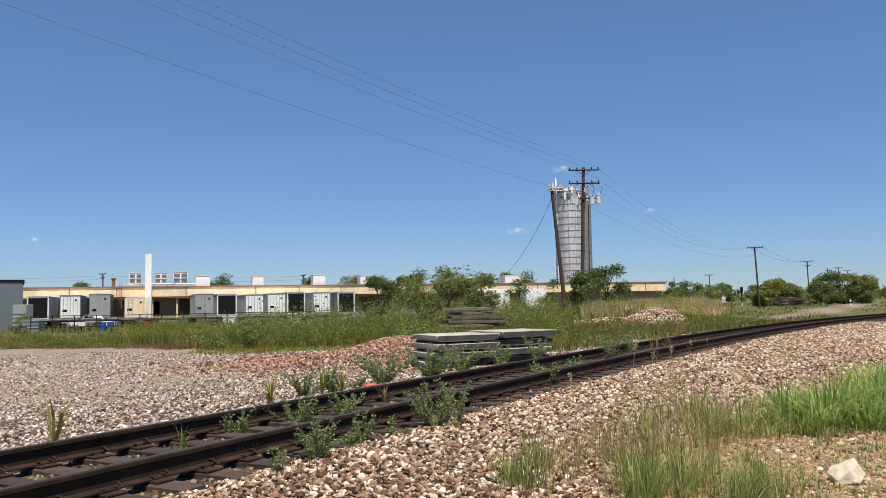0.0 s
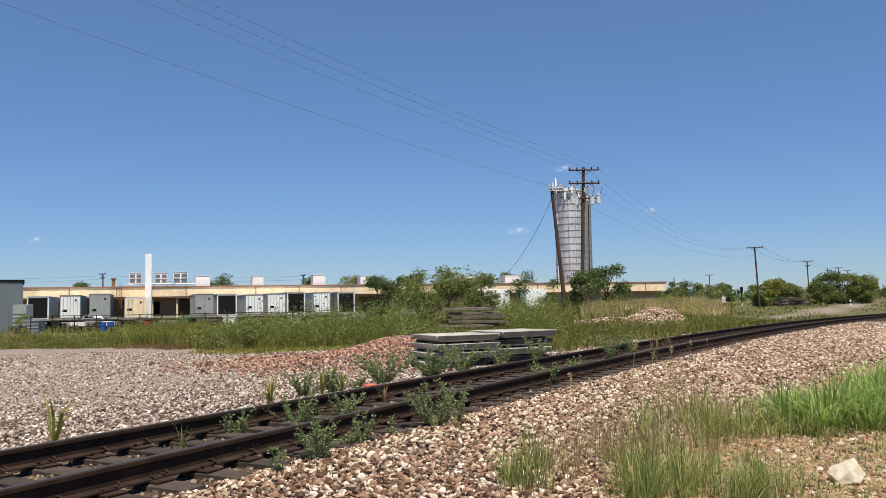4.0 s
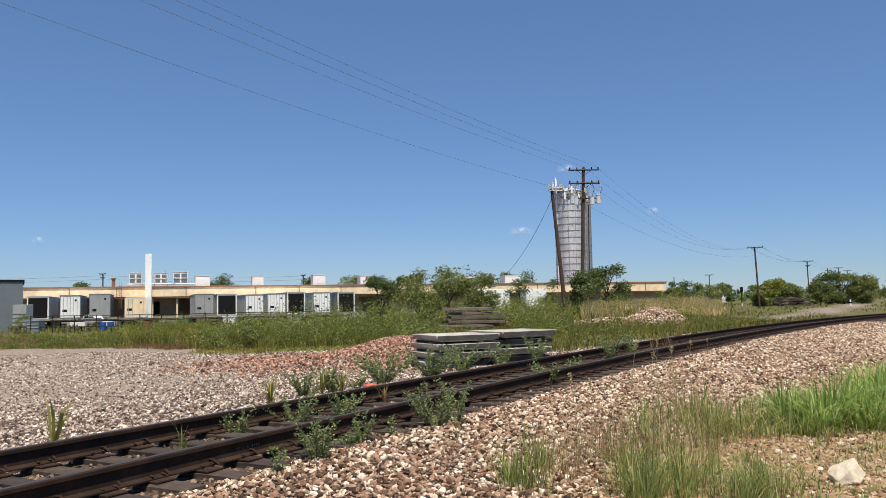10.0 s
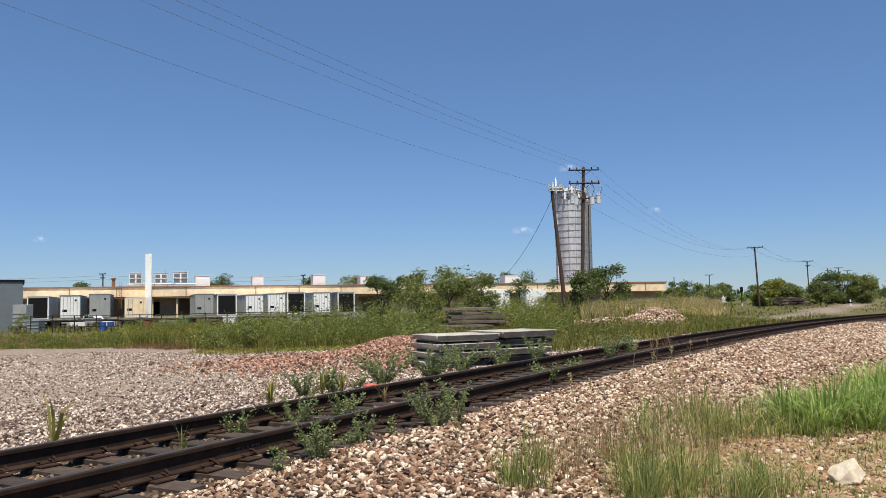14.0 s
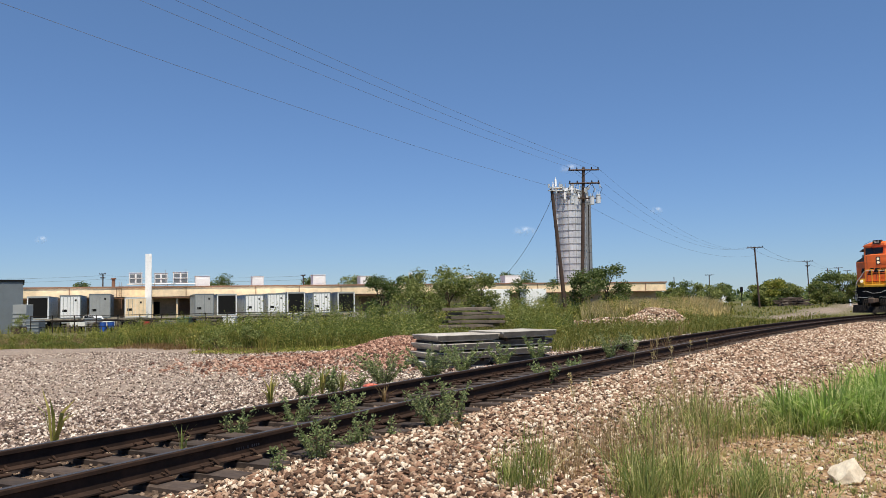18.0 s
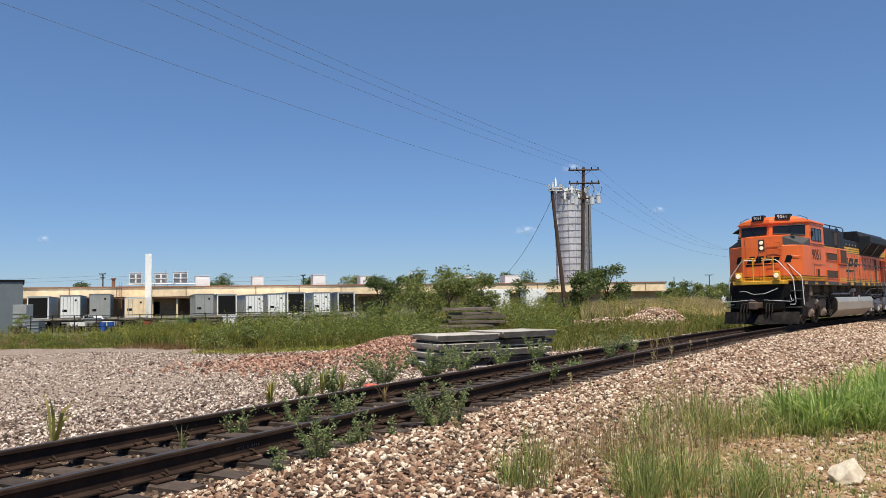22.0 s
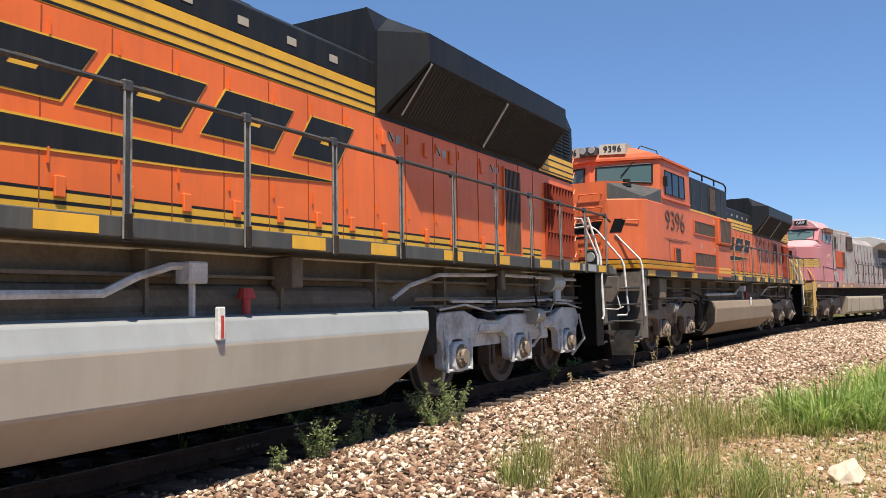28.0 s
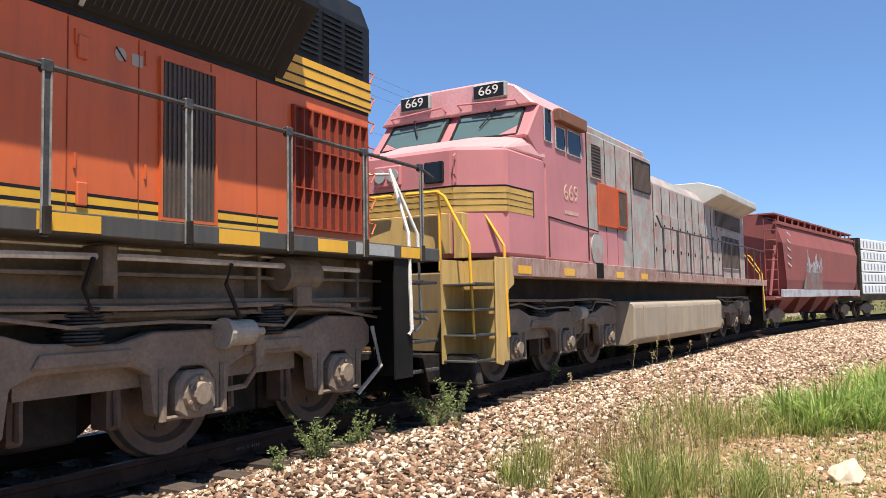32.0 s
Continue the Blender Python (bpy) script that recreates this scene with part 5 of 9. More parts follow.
            if e > 0:
                rods("step_rail", loco, M["white_rail"], [[(10.50, d * 0.12, 2.80), (10.50, d * 0.66, 2.82), (10.46, d * 0.78, 2.74), (10.36, d * 1.28, 2.10), (10.35, d * 1.33, 1.95), (10.36, d * 1.40, 1.02), (10.36, d * 1.36, 0.93), (10.36, d * 1.16, 0.92)]], 0.021, 7, "white step handrail")
                rods("step_rail", loco, M["white_rail"], [[(9.98, d * 1.02, 2.66), (9.94, d * 1.08, 2.58), (9.84, d * 1.50, 2.10), (9.83, d * 1.54, 1.95), (9.84, d * 1.58, 0.90)]], 0.021, 7, "white step handrail")
                rods("grab_iron", loco, M["white_rail"], [[(10.42, d * 1.0, 1.60), (10.50, d * 1.05, 1.60), (10.50, d * 1.20, 1.40), (10.46, d * 1.26, 1.10)]], 0.014, 6)
            else:
                rods("step_rail", loco, M["white_rail"], [[(x - 0.36 * e, d * 0.62, 2.86), (x - 0.30 * e, d * 0.98, 2.84), (xo, d * 1.22, 2.10), (xo + 0.02 * e, d * 1.24, 1.0), (xo - 0.1 * e, d * 1.22, 0.92)]], 0.022, 7, "white step handrail")
                rods("step_rail", loco, M["white_rail"], [[(xi - 0.05 * e, d * 1.30, 2.80), (xi + 0.02 * e, d * 1.50, 2.05), (xi, d * 1.54, 0.95), (xi - 0.03 * e, d * 1.52, 0.90)]], 0.022, 7, "white step handrail")
            rods("end_stanchion", loco, (M["yellow"] if lit else M["tan_under"]) if e > 0 else M["steel"], [[(x - 0.36 * e, d * 0.62, 1.86), (x - 0.36 * e, d * 0.62, 2.88), (x - 0.36 * e, d * 0.14, 2.88)], [(x - 0.36 * e, d * 0.22, 1.86), (x - 0.36 * e, d * 0.22, 2.88)]], 0.026, 6)
            if e > 0:
                bm = bmesh.new()
                box(bm, 10.66, 10.82, *sorted((d * 0.65, d * 0.92)), 1.92, 2.30, 0.02)
                dl = part("ditch_light_box", bm, M["yellow"] if lit else M["black_paint"], loco, "ditch light box")
                bm = bmesh.new()
                drum(bm, (10.81, d * 0.785, 2.14), 0.105, 0.04, "x", 16, 0.095)
                part("ditch_light", bm, M["lamp"] if lit else M["lens"], dl, "lit round ditch light" if lit else "unlit round ditch light")
    return loco


M["post_edge"] = worn("pale_post_edge", (0.27, 0.26, 0.24), (0.07, 0.065, 0.06), 0.5, 0.0, 6, 0.9)
M["post"] = worn("grimy_steel_post", (0.035, 0.035, 0.035), (0.11, 0.10, 0.09), 0.5, 0.0, 5, 0.7)
M["slat"] = worn("dusty_dark_slat", (0.085, 0.06, 0.045), (0.16, 0.09, 0.06), 0.6, 0, 6, 0.6)
M["plough"] = worn("scuffed_black_plough", (0.022, 0.02, 0.02), (0.085, 0.068, 0.055), 0.6, 0, 3, 0.7)
M["tan_under"] = worn("dust_covered_frame", (0.20, 0.162, 0.122), (0.085, 0.066, 0.05), 0.8, 0, 1.4, 0.8, 25, 0.2)


def on_track(off, half=7.18):
    """Pose of a vehicle whose middle rides off metres behind the leading nose, at a time."""
    def at(t):
        s = train_arc(t) + off
        p, q = beside(s - half, 0), beside(s + half, 0)
        d = p - q
        return Matrix.Translation((p + q) / 2) @ Matrix.Rotation(math.atan2(d.y, d.x), 4, "Z")
    return at


for k in ("pilot_black", "under", "plough", "truck", "tan_under", "step_grey", "dark"):
    M[k].node_tree.nodes["Principled BSDF"].inputs["Specular IOR Level"].default_value = 0.12
TRAIN = []
lead = road_locomotive("9051", "orange and black diesel locomotive with lit headlights", M["orange"], (M["truck"], M["truck_silver"]), True)
TRAIN.append((lead, on_track(9.63)))
second = road_locomotive("9396", "faded orange and black diesel locomotive, second in line", M["orange_faded"], (M["truck"], M["truck"]), False)
TRAIN.append((second, on_track(9.63 + 22.57)))
# ---- third locomotive and the cars behind it ----
def wing_locomotive(label):
    """A six-axle locomotive with a wide nose, in worn passenger colours, with winged radiators."""
    loco = empty("diesel_locomotive", label, "locomotive", "train")
    pink, grey = M["pink"], M["silver"]
    bx("underframe", loco, M["under"], (-10.6, 10.0, -0.95, 0.95, 0.95, 1.70))
    for d in (1, -1):
        bx("walkway", loco, M["sill_rusty"], (-10.5, 2.6, *sorted((d * 0.95, d * 1.53)), 1.64, 1.84), 0.008, "rusty pinkish walkway edge")
        bx("cab_sill", loco, M["sill_rusty"], (4.6, 9.6, *sorted((d * 0.95, d * 1.53)), 1.62, 1.90), 0.008, "rusty faded red sill")
        # No hollow here: a black plate paints the pocket's shade on the sill.
        bx("step_pocket_shade", loco, M["dark"], (5.9, 6.25, *sorted((d * 1.50, d * 1.536)), 1.64, 1.92), 0, "black patch for the shade in a step pocket")
        bx("walkway", loco, M["sill_rusty"], (2.6, 4.58, *sorted((d * 0.95, d * 1.53)), 1.62, 1.90), 0.008)
        for x in (9.2, 7.5, 5.0, 3.5):
            bx("reflector", loco, M["yellow"], (x - 0.22, x + 0.22, *sorted((d * 1.531, d * 1.536)), 1.66, 1.78), 0, "yellow reflective patch")
    bm = bmesh.new()
    prism(bm, [(8.3, -1.50), (9.68, -1.50), (10.10, -0.85), (10.10, 0.85), (9.68, 1.50), (8.3, 1.50)], 1.90, 3.52, "z", 0.06)
    part("nose", bm, pink, loco, "faded pinkish-red rounded nose")
    bm = bmesh.new()
    low = [(9.70, -1.48, 3.49), (10.08, -0.84, 3.49), (10.08, 0.84, 3.49), (9.70, 1.48, 3.49), (8.25, 1.50, 3.49), (8.25, -1.50, 3.49)]
    top = [(8.72, -1.40, 3.83), (9.15, -0.70, 3.83), (9.15, 0.70, 3.83), (8.72, 1.40, 3.83), (8.25, 1.48, 3.83), (8.25, -1.48, 3.83)]
    a, b = [bm.verts.new(p) for p in low], [bm.verts.new(p) for p in top]
    bm.faces.new(b)
    bm.faces.new(a[::-1])
    for i in range(6):
        bm.faces.new((a[i], a[(i + 1) % 6], b[(i + 1) % 6], b[i]))
    bmesh.ops.recalc_face_normals(bm, faces=bm.faces[:])
    bmesh.ops.bevel(bm, geom=bm.edges[:], offset=0.05, segments=2, affect="EDGES", profile=0.5)
    part("nose_top", bm, M["pink_bleached"], loco, "sun-bleached sloping top of the nose")
    bm = bmesh.new()
    prism(bm, [(8.28, 1.90), (8.28, 3.40), (8.95, 3.80), (8.45, 4.40), (6.5, 4.40), (6.5, 1.90)], -1.49, 1.49, "y", 0.03)
    cab = part("cab", bm, pink, loco, "faded red crew cab")
    bm = bmesh.new()
    prism(bm, [(-1.50, 4.36), (-1.15, 4.72), (-0.8, 4.84), (0.8, 4.84), (1.15, 4.72), (1.50, 4.36)], 6.5, 8.62, "x", 0.03)
    part("roof", bm, M["pink_bleached"], cab, "bleached pink cab roof")
    for d in (1, -1):
        bm = bmesh.new()
        q = [(8.935, d * 0.12, 3.86), (8.90, d * 1.30, 3.84), (8.53, d * 1.26, 4.34), (8.55, d * 0.12, 4.36)]
        vs = [bm.verts.new(p) for p in q] + [bm.verts.new((p[0] - 0.06, p[1], p[2])) for p in q]
        for f in ((0, 1, 2, 3), (7, 6, 5, 4), (0, 4, 5, 1), (1, 5, 6, 2), (2, 6, 7, 3), (3, 7, 4, 0)):
            bm.faces.new([vs[i] for i in f])
        bmesh.ops.recalc_face_normals(bm, faces=bm.faces[:])
        ws = part("windscreen", bm, M["glass_pale"], cab, "green-blue windscreen, pale reflections put into its colour")
        rods("gasket", ws, M["black_paint"], [[q[i], q[(i + 1) % 4]] for i in range(4)], 0.025)
        rods("wiper", ws, M["black_paint"], [[(8.60, d * 0.8, 4.40), (8.82, d * 0.6, 4.05)]], 0.014)
        nb = bx("number_board", cab, M["grey_box"], (8.50, 8.70, *sorted((d * 0.42, d * 1.02)), 4.53, 4.79), 0.02, "black number board in a grey frame")
        bx("board_face", nb, M["black_paint"], (8.70, 8.712, *sorted((d * 0.45, d * 0.99)), 4.555, 4.765))
        text_part("digits", "669", 0.21, (8.716, d * 0.72, 4.66), (90, 0, 90), nb, M["white_rail"], "", 1.2)
        rods("sun_visor", cab, pink, [[(8.62, d * 0.15, 4.44), (8.74, d * 0.15, 4.50), (8.72, d * 1.2, 4.44), (8.6, d * 1.2, 4.38)]], 0.018)
        for x0, x1, z0, z1 in ((8.30, 8.02, 3.82, 4.36), (7.86, 7.48, 3.76, 4.14), (7.36, 6.78, 3.74, 4.16)):
            g = bx("side_window", cab, M["glass"], (x1, x0, *sorted((d * 1.47, d * 1.50)), z0, z1), 0, "dark cab side window")
            rods("window_frame", g, M["steel"], [[(x0, d * 1.50, z0), (x1, d * 1.50, z0), (x1, d * 1.50, z1), (x0, d * 1.50, z1), (x0, d * 1.50, z0)]], 0.016, 4)
        bx("visor_panel", cab, M["rust"], (6.72, 7.90, *sorted((d * 1.48, d * 1.62)), 4.20, 4.42), 0.02, "rusty brown panel over the cab window")
        text_part("road_number", "669", 0.40, (7.25, d * 1.494, 3.06), (90, 0, 180 if d > 0 else 0), cab, M["faded_mark"], "faded pale road number", 1.1)
        bx("maker_bar", cab, M["faded_mark"], (6.95, 7.55, *sorted((d * 1.492, d * 1.496)), 2.70, 2.76), 0, "faded pale line of lettering")
        rods("panel_seam", cab, M["under"], [[(8.2, d * 1.495, 2.60), (6.0, d * 1.495, 2.50)], [(8.2, d * 1.495, 2.60), (8.2, d * 1.495, 1.95)], [(6.5, d * 1.495, 1.95), (6.5, d * 1.495, 4.3)]], 0.012, 4)
        # wrap-round yellow flash with black lines
        for z0, z1, m, o in ((2.56, 2.92, "yellow_pale", 0.004), (2.645, 2.655, "black_paint", 0.008), (2.735, 2.745, "black_paint", 0.008), (2.825, 2.835, "black_paint", 0.008), (2.92, 2.945, "black_paint", 0.006)):
            bm = bmesh.new()
            ring = [(8.80, 1.50 + o), (9.69 + o, 1.50 + o), (10.10 + o, 0.85 + o), (10.10 + o, 0.0)]
            for p, q2 in zip(ring, ring[1:]):
                bm.faces.new([bm.verts.new((p[0], d * p[1], z0)), bm.verts.new((q2[0], d * q2[1], z0)), bm.verts.new((q2[0], d * q2[1], z1)), bm.verts.new((p[0], d * p[1], z1))])
            bmesh.ops.solidify(bm, geom=bm.faces[:], thickness=0.003)
            part("flash", bm, M[m], loco, "yellow wrap-round flash" if m == "yellow_pale" else "thin black line on the flash")
        bx("flash_end", loco, M["black_paint"], (8.77, 8.80, *sorted((d * 1.50, d * 1.508)), 2.535, 2.945), 0, "black line round the flash end")
        # auxiliary cab
        bx("equipment_cabinet", loco, grey, (2.62, 6.48, *sorted((d * 0.3, d * 1.46)), 1.80, 4.32), 0.03, "stained silver equipment cabinet")
        bx("red_panel", loco, pink, (4.6, 6.48, *sorted((d * 1.46, d * 1.468)), 1.82, 2.55))
        bx("orange_door", loco, M["orange_dark"], (4.40, 5.95, *sorted((d * 1.46, d * 1.50)), 2.62, 3.42), 0.01, "bright orange replacement door")
        grille("door_grille", loco, M["orange_dark"], 4.45, 4.95, d * 1.50, 2.68, 3.36, 10)
        grille("cabinet_grille", loco, grey, 5.75, 6.25, d * 1.462, 3.50, 4.1, 10, True)
        grille("dark_grille", loco, M["black_paint"], 2.75, 3.85, d * 1.462, 3.55, 4.18, 14)
        for x in (5.5, 4.9, 4.0):
            rods("cabinet_seam", loco, M["under"], [[(x, d * 1.464, 1.9), (x, d * 1.464, 4.28)]], 0.008, 4)
        bm = bmesh.new()
        drum(bm, (6.05, d * 1.46, 2.18), 0.30, d * 0.03, "y", 20)
        part("round_cover", bm, grey, loco, "round silver cover")
        # hood sides: doors and latches
        xs = [2.4 - 0.72 * k for k in range(13)]
        for x in xs:
            bx("door_seam", loco, M["under"], (x - 0.012, x + 0.012, *sorted((d * 0.98, d * 0.99)), 1.9, 4.0))
        for x in xs[:12]:
            bx("door_panel", loco, grey, (x - 0.66, x - 0.06, *sorted((d * 0.98, d * 1.0)), 1.95, 3.35), 0.008, "peeling silver hood door")
        for x in xs[:12]:
            for z in (2.4, 3.0):
                bx("door_latch", loco, M["under"], (x - 0.14, x - 0.09, *sorted((d * 1.0, d * 1.02)), z, z + 0.09))
        posts = [2.0 - 1.15 * k for k in range(11)]
        rods("handrail", loco, M["post"], [[(2.4, d * 1.50, 3.1), (2.1, d * 1.51, 2.86), (-10.2, d * 1.51, 2.86), (-10.5, d * 1.51, 2.78)]], 0.02)
        for x in posts:
            rods("stanchion", loco, M["post"], [[(x, d * 1.52, 1.72), (x, d * 1.52, 2.86)]], 0.022)
    bm = bmesh.new()
    prism(bm, [(-0.98, 1.80), (0.98, 1.80), (0.98, 4.06), (0.72, 4.36), (-0.72, 4.36), (-0.98, 4.06)], -9.6, 2.62, "x", 0.02)
    part("hood", bm, grey, loco, "stained silver engine hood")
    bx("cabinet_roof", loco, grey, (2.62, 6.48, -1.35, 1.35, 4.30, 4.52), 0.05)
    bm = bmesh.new()
    prism(bm, [(-0.98, 4.0), (-1.50, 4.26), (-1.50, 4.46), (-0.9, 4.66), (0.9, 4.66), (1.50, 4.46), (1.50, 4.26), (0.98, 4.0)], -9.3, -4.0, "x", 0.02)
    part("radiator_wing", bm, M["wing"], loco, "pale winged radiator roof")
    for d in (1, -1):
        grille("radiator_screen", loco, grey, -8.9, -5.2, d * 0.985, 3.45, 3.95, 24)
        grille("rear_intake", loco, grey, -8.6, -6.0, d * 0.985, 2.2, 3.2, 14)
    bm = bmesh.new()
    box(bm, -0.4, 0.5, -0.4, 0.4, 4.36, 4.62, 0.04)
    part("exhaust_stack", bm, M["black_paint"], loco)
    bm = bmesh.new()
    box(bm, 10.08, 10.14, -0.55, -0.05, 3.02, 3.34, 0.02)
    hl = part("headlight_housing", bm, pink, loco)
    for y in (-0.42, -0.18):
        bm = bmesh.new()
        drum(bm, (10.12, y, 3.18), 0.10, 0.04, "x", 16)
        part("headlight", bm, M["lens"], hl, "unlit round headlight")
    bx("nose_window", loco, M["glass"], (10.09, 10.12, 0.36, 0.70, 3.0, 3.32), 0.02, "small dark window in the nose door")
    bx("nose_patch", loco, M["yellow_worn"], (10.09, 10.125, -1.0 + 0.2, 0.8, 1.95, 2.55), 0.01, "worn yellow lower nose")
    rods("nose_rail", loco, pink, [[(10.1, 0.9, 3.4), (10.16, 0.9, 3.36), (10.16, 0.9, 3.1), (10.1, 0.9, 3.05)]], 0.014)
    bm = bmesh.new()
    prof = [(-1.25, 1.22), (1.25, 1.22), (1.46, 1.18), (1.50, 1.10), (1.48, 0.42), (1.3, 0.30), (-1.3, 0.30), (-1.48, 0.42), (-1.50, 1.10), (-1.46, 1.18)]
    prism(bm, prof, -3.5, 4.1, "x", 0.03)
    ft = part("fuel_tank", bm, M["tank_tan"], loco, "dusty tan fuel tank")
    for k in range(5):
        for d in (1, -1):
            bx("tank_rib", ft, M["tank_tan"], (-2.9 + k * 1.6, -2.84 + k * 1.6, *sorted((d * 1.47, d * 1.515)), 0.45, 1.10))
    for x in (6.75, -6.75):
        loco_truck(loco, x, M["truck"])
    for e in (1, -1):
        x = 10.75 * e
        bx("pilot", loco, M["pilot_tan"] if e > 0 else M["black_paint"], (*sorted((x - 0.7 * e, x - 0.45 * e)), -0.96, 0.96, 0.55, 1.68), 0.02, "worn yellow pilot" if e > 0 else "")
        bm = bmesh.new()
        prism(bm, [(-1.5, 0.14), (1.5, 0.14), (1.4, 0.55), (-1.4, 0.55)], *sorted((x - 0.3 * e, x - 0.15 * e)), "x", 0.02)
        part("snow_plough", bm, M["plough"], loco)
        bx("coupler", loco, M["wheel"], (*sorted((x - 0.3 * e, x + 0.5 * e)), -0.17, 0.17, 0.75, 1.04), 0.05, "rusty knuckle coupler")
        for d in (1, -1):
            step_well(loco, x - 0.05 * e, x - 0.66 * e, d, M["yellow_worn"] if e > 0 else M["under"])
            if e > 0:
                bm = bmesh.new()
                prism(bm, [(9.55, 1.88), (10.12, 1.88), (10.12, 0.40), (9.92, 0.36), (9.82, 0.62), (9.80, 1.15), (9.72, 1.42), (9.55, 1.50)], *sorted((d * 1.50, d * 1.525)), "y", 0.006)
                part("step_side_plate", bm, M["yellow_worn"], loco, "worn dusty yellow plate beside the steps")
                bm = bmesh.new()
                prism(bm, [(10.14, 1.88), (10.14, 2.54), (9.70, 2.54), (9.70, 1.90)], *sorted((d * 0.86, d * 1.02)), "y", 0.01)
                part("nose_step_box", bm, M["yellow_worn"], loco, "worn yellow box beside the nose")
            m = M["yellow"]
            rods("step_rail", loco, m, [[(x - 0.5 * e, d * 0.12, 2.85), (x - 0.46 * e, d * 0.70, 2.84), (x - 0.42 * e, d * 0.84, 2.76), (x - 0.30 * e, d * 1.30, 2.05), (x - 0.28 * e, d * 1.36, 0.75)]], 0.022, 7, "yellow step handrail")
            rods("step_rail", loco, m, [[(x - 0.80 * e, d * 1.02, 2.74), (x - 0.90 * e, d * 1.12, 2.68), (x - 0.95 * e, d * 1.50, 2.05), (x - 0.95 * e, d * 1.55, 0.75)]], 0.022, 7, "yellow step handrail")
            rods("end_stanchion", loco, m, [[(x - 0.5 * e, d * 0.7, 1.7), (x - 0.5 * e, d * 0.7, 2.86), (x - 0.5 * e, d * 0.15, 2.86)]], 0.024)
    return loco


M["pilot_tan"] = streaked("dusty_worn_pilot_paint", (0.20, 0.135, 0.06), (0.10, 0.07, 0.045), (0.06, 0.045, 0.03), 0.7, 0.9)
M["tank_tan"] = streaked("stained_tan_tank_paint", (0.36, 0.295, 0.215), (0.24, 0.185, 0.13), (0.12, 0.09, 0.06), 0.6, 0.8)
M["yellow_worn"] = streaked("worn_grimy_yellow_paint", (0.52, 0.345, 0.115), (0.27, 0.175, 0.09), (0.14, 0.09, 0.05), 0.6, 0.9)
# Green-blue glass, lightened in its colour to stand for sky reflections.
M["glass_pale"] = plain("windscreen_with_painted_sheen", (0.08, 0.125, 0.125), 0.05)
M["rust"] = worn("rust_brown_panel", (0.17, 0.075, 0.045), (0.28, 0.10, 0.06), 0.8, 0, 3, 0.6)
M["faded_mark"] = worn("faded_cream_lettering", (0.58, 0.38, 0.27), (0.46, 0.22, 0.20), 0.6, 0, 6, 0.9)
M["wing"] = worn("pale_radiator_wing", (0.50, 0.49, 0.45), (0.33, 0.31, 0.27), 0.6, 0, 1.2, 0.7)
third = wing_locomotive("faded pink-red and silver diesel locomotive with yellow steps")
TRAIN.append((third, on_track(9.63 + 2 * 22.57, 6.75)))


def car_truck(parent, x):
    bm = bmesh.new()
    for d in (1, -1):
        prism(bm, [(-1.15, 0.40), (-1.15, 0.62), (-0.5, 0.78), (0.5, 0.78), (1.15, 0.62), (1.15, 0.40), (0.75, 0.42), (0.45, 0.25), (-0.45, 0.25), (-0.75, 0.42)], d * 0.92, d * 1.06, "y", 0.015)
        for a in (-0.2, 0.0, 0.2):
            drum(bm, (a, d * 1.0, 0.34), 0.075, 0.3, "z", 8)
    box(bm, -0.25, 0.25, -1.0, 1.0, 0.5, 0.8)
    t = part("truck", bm, M["truck"], parent, "two-axle freight truck")
    t.location.x = x
    for a in (-0.88, 0.88):
        ws = new("wheelset", WHEEL_CAR)
        ws.parent = t
        ws.location = (a, 0, 0.457)
        SPINNING.append((ws, 0.457))


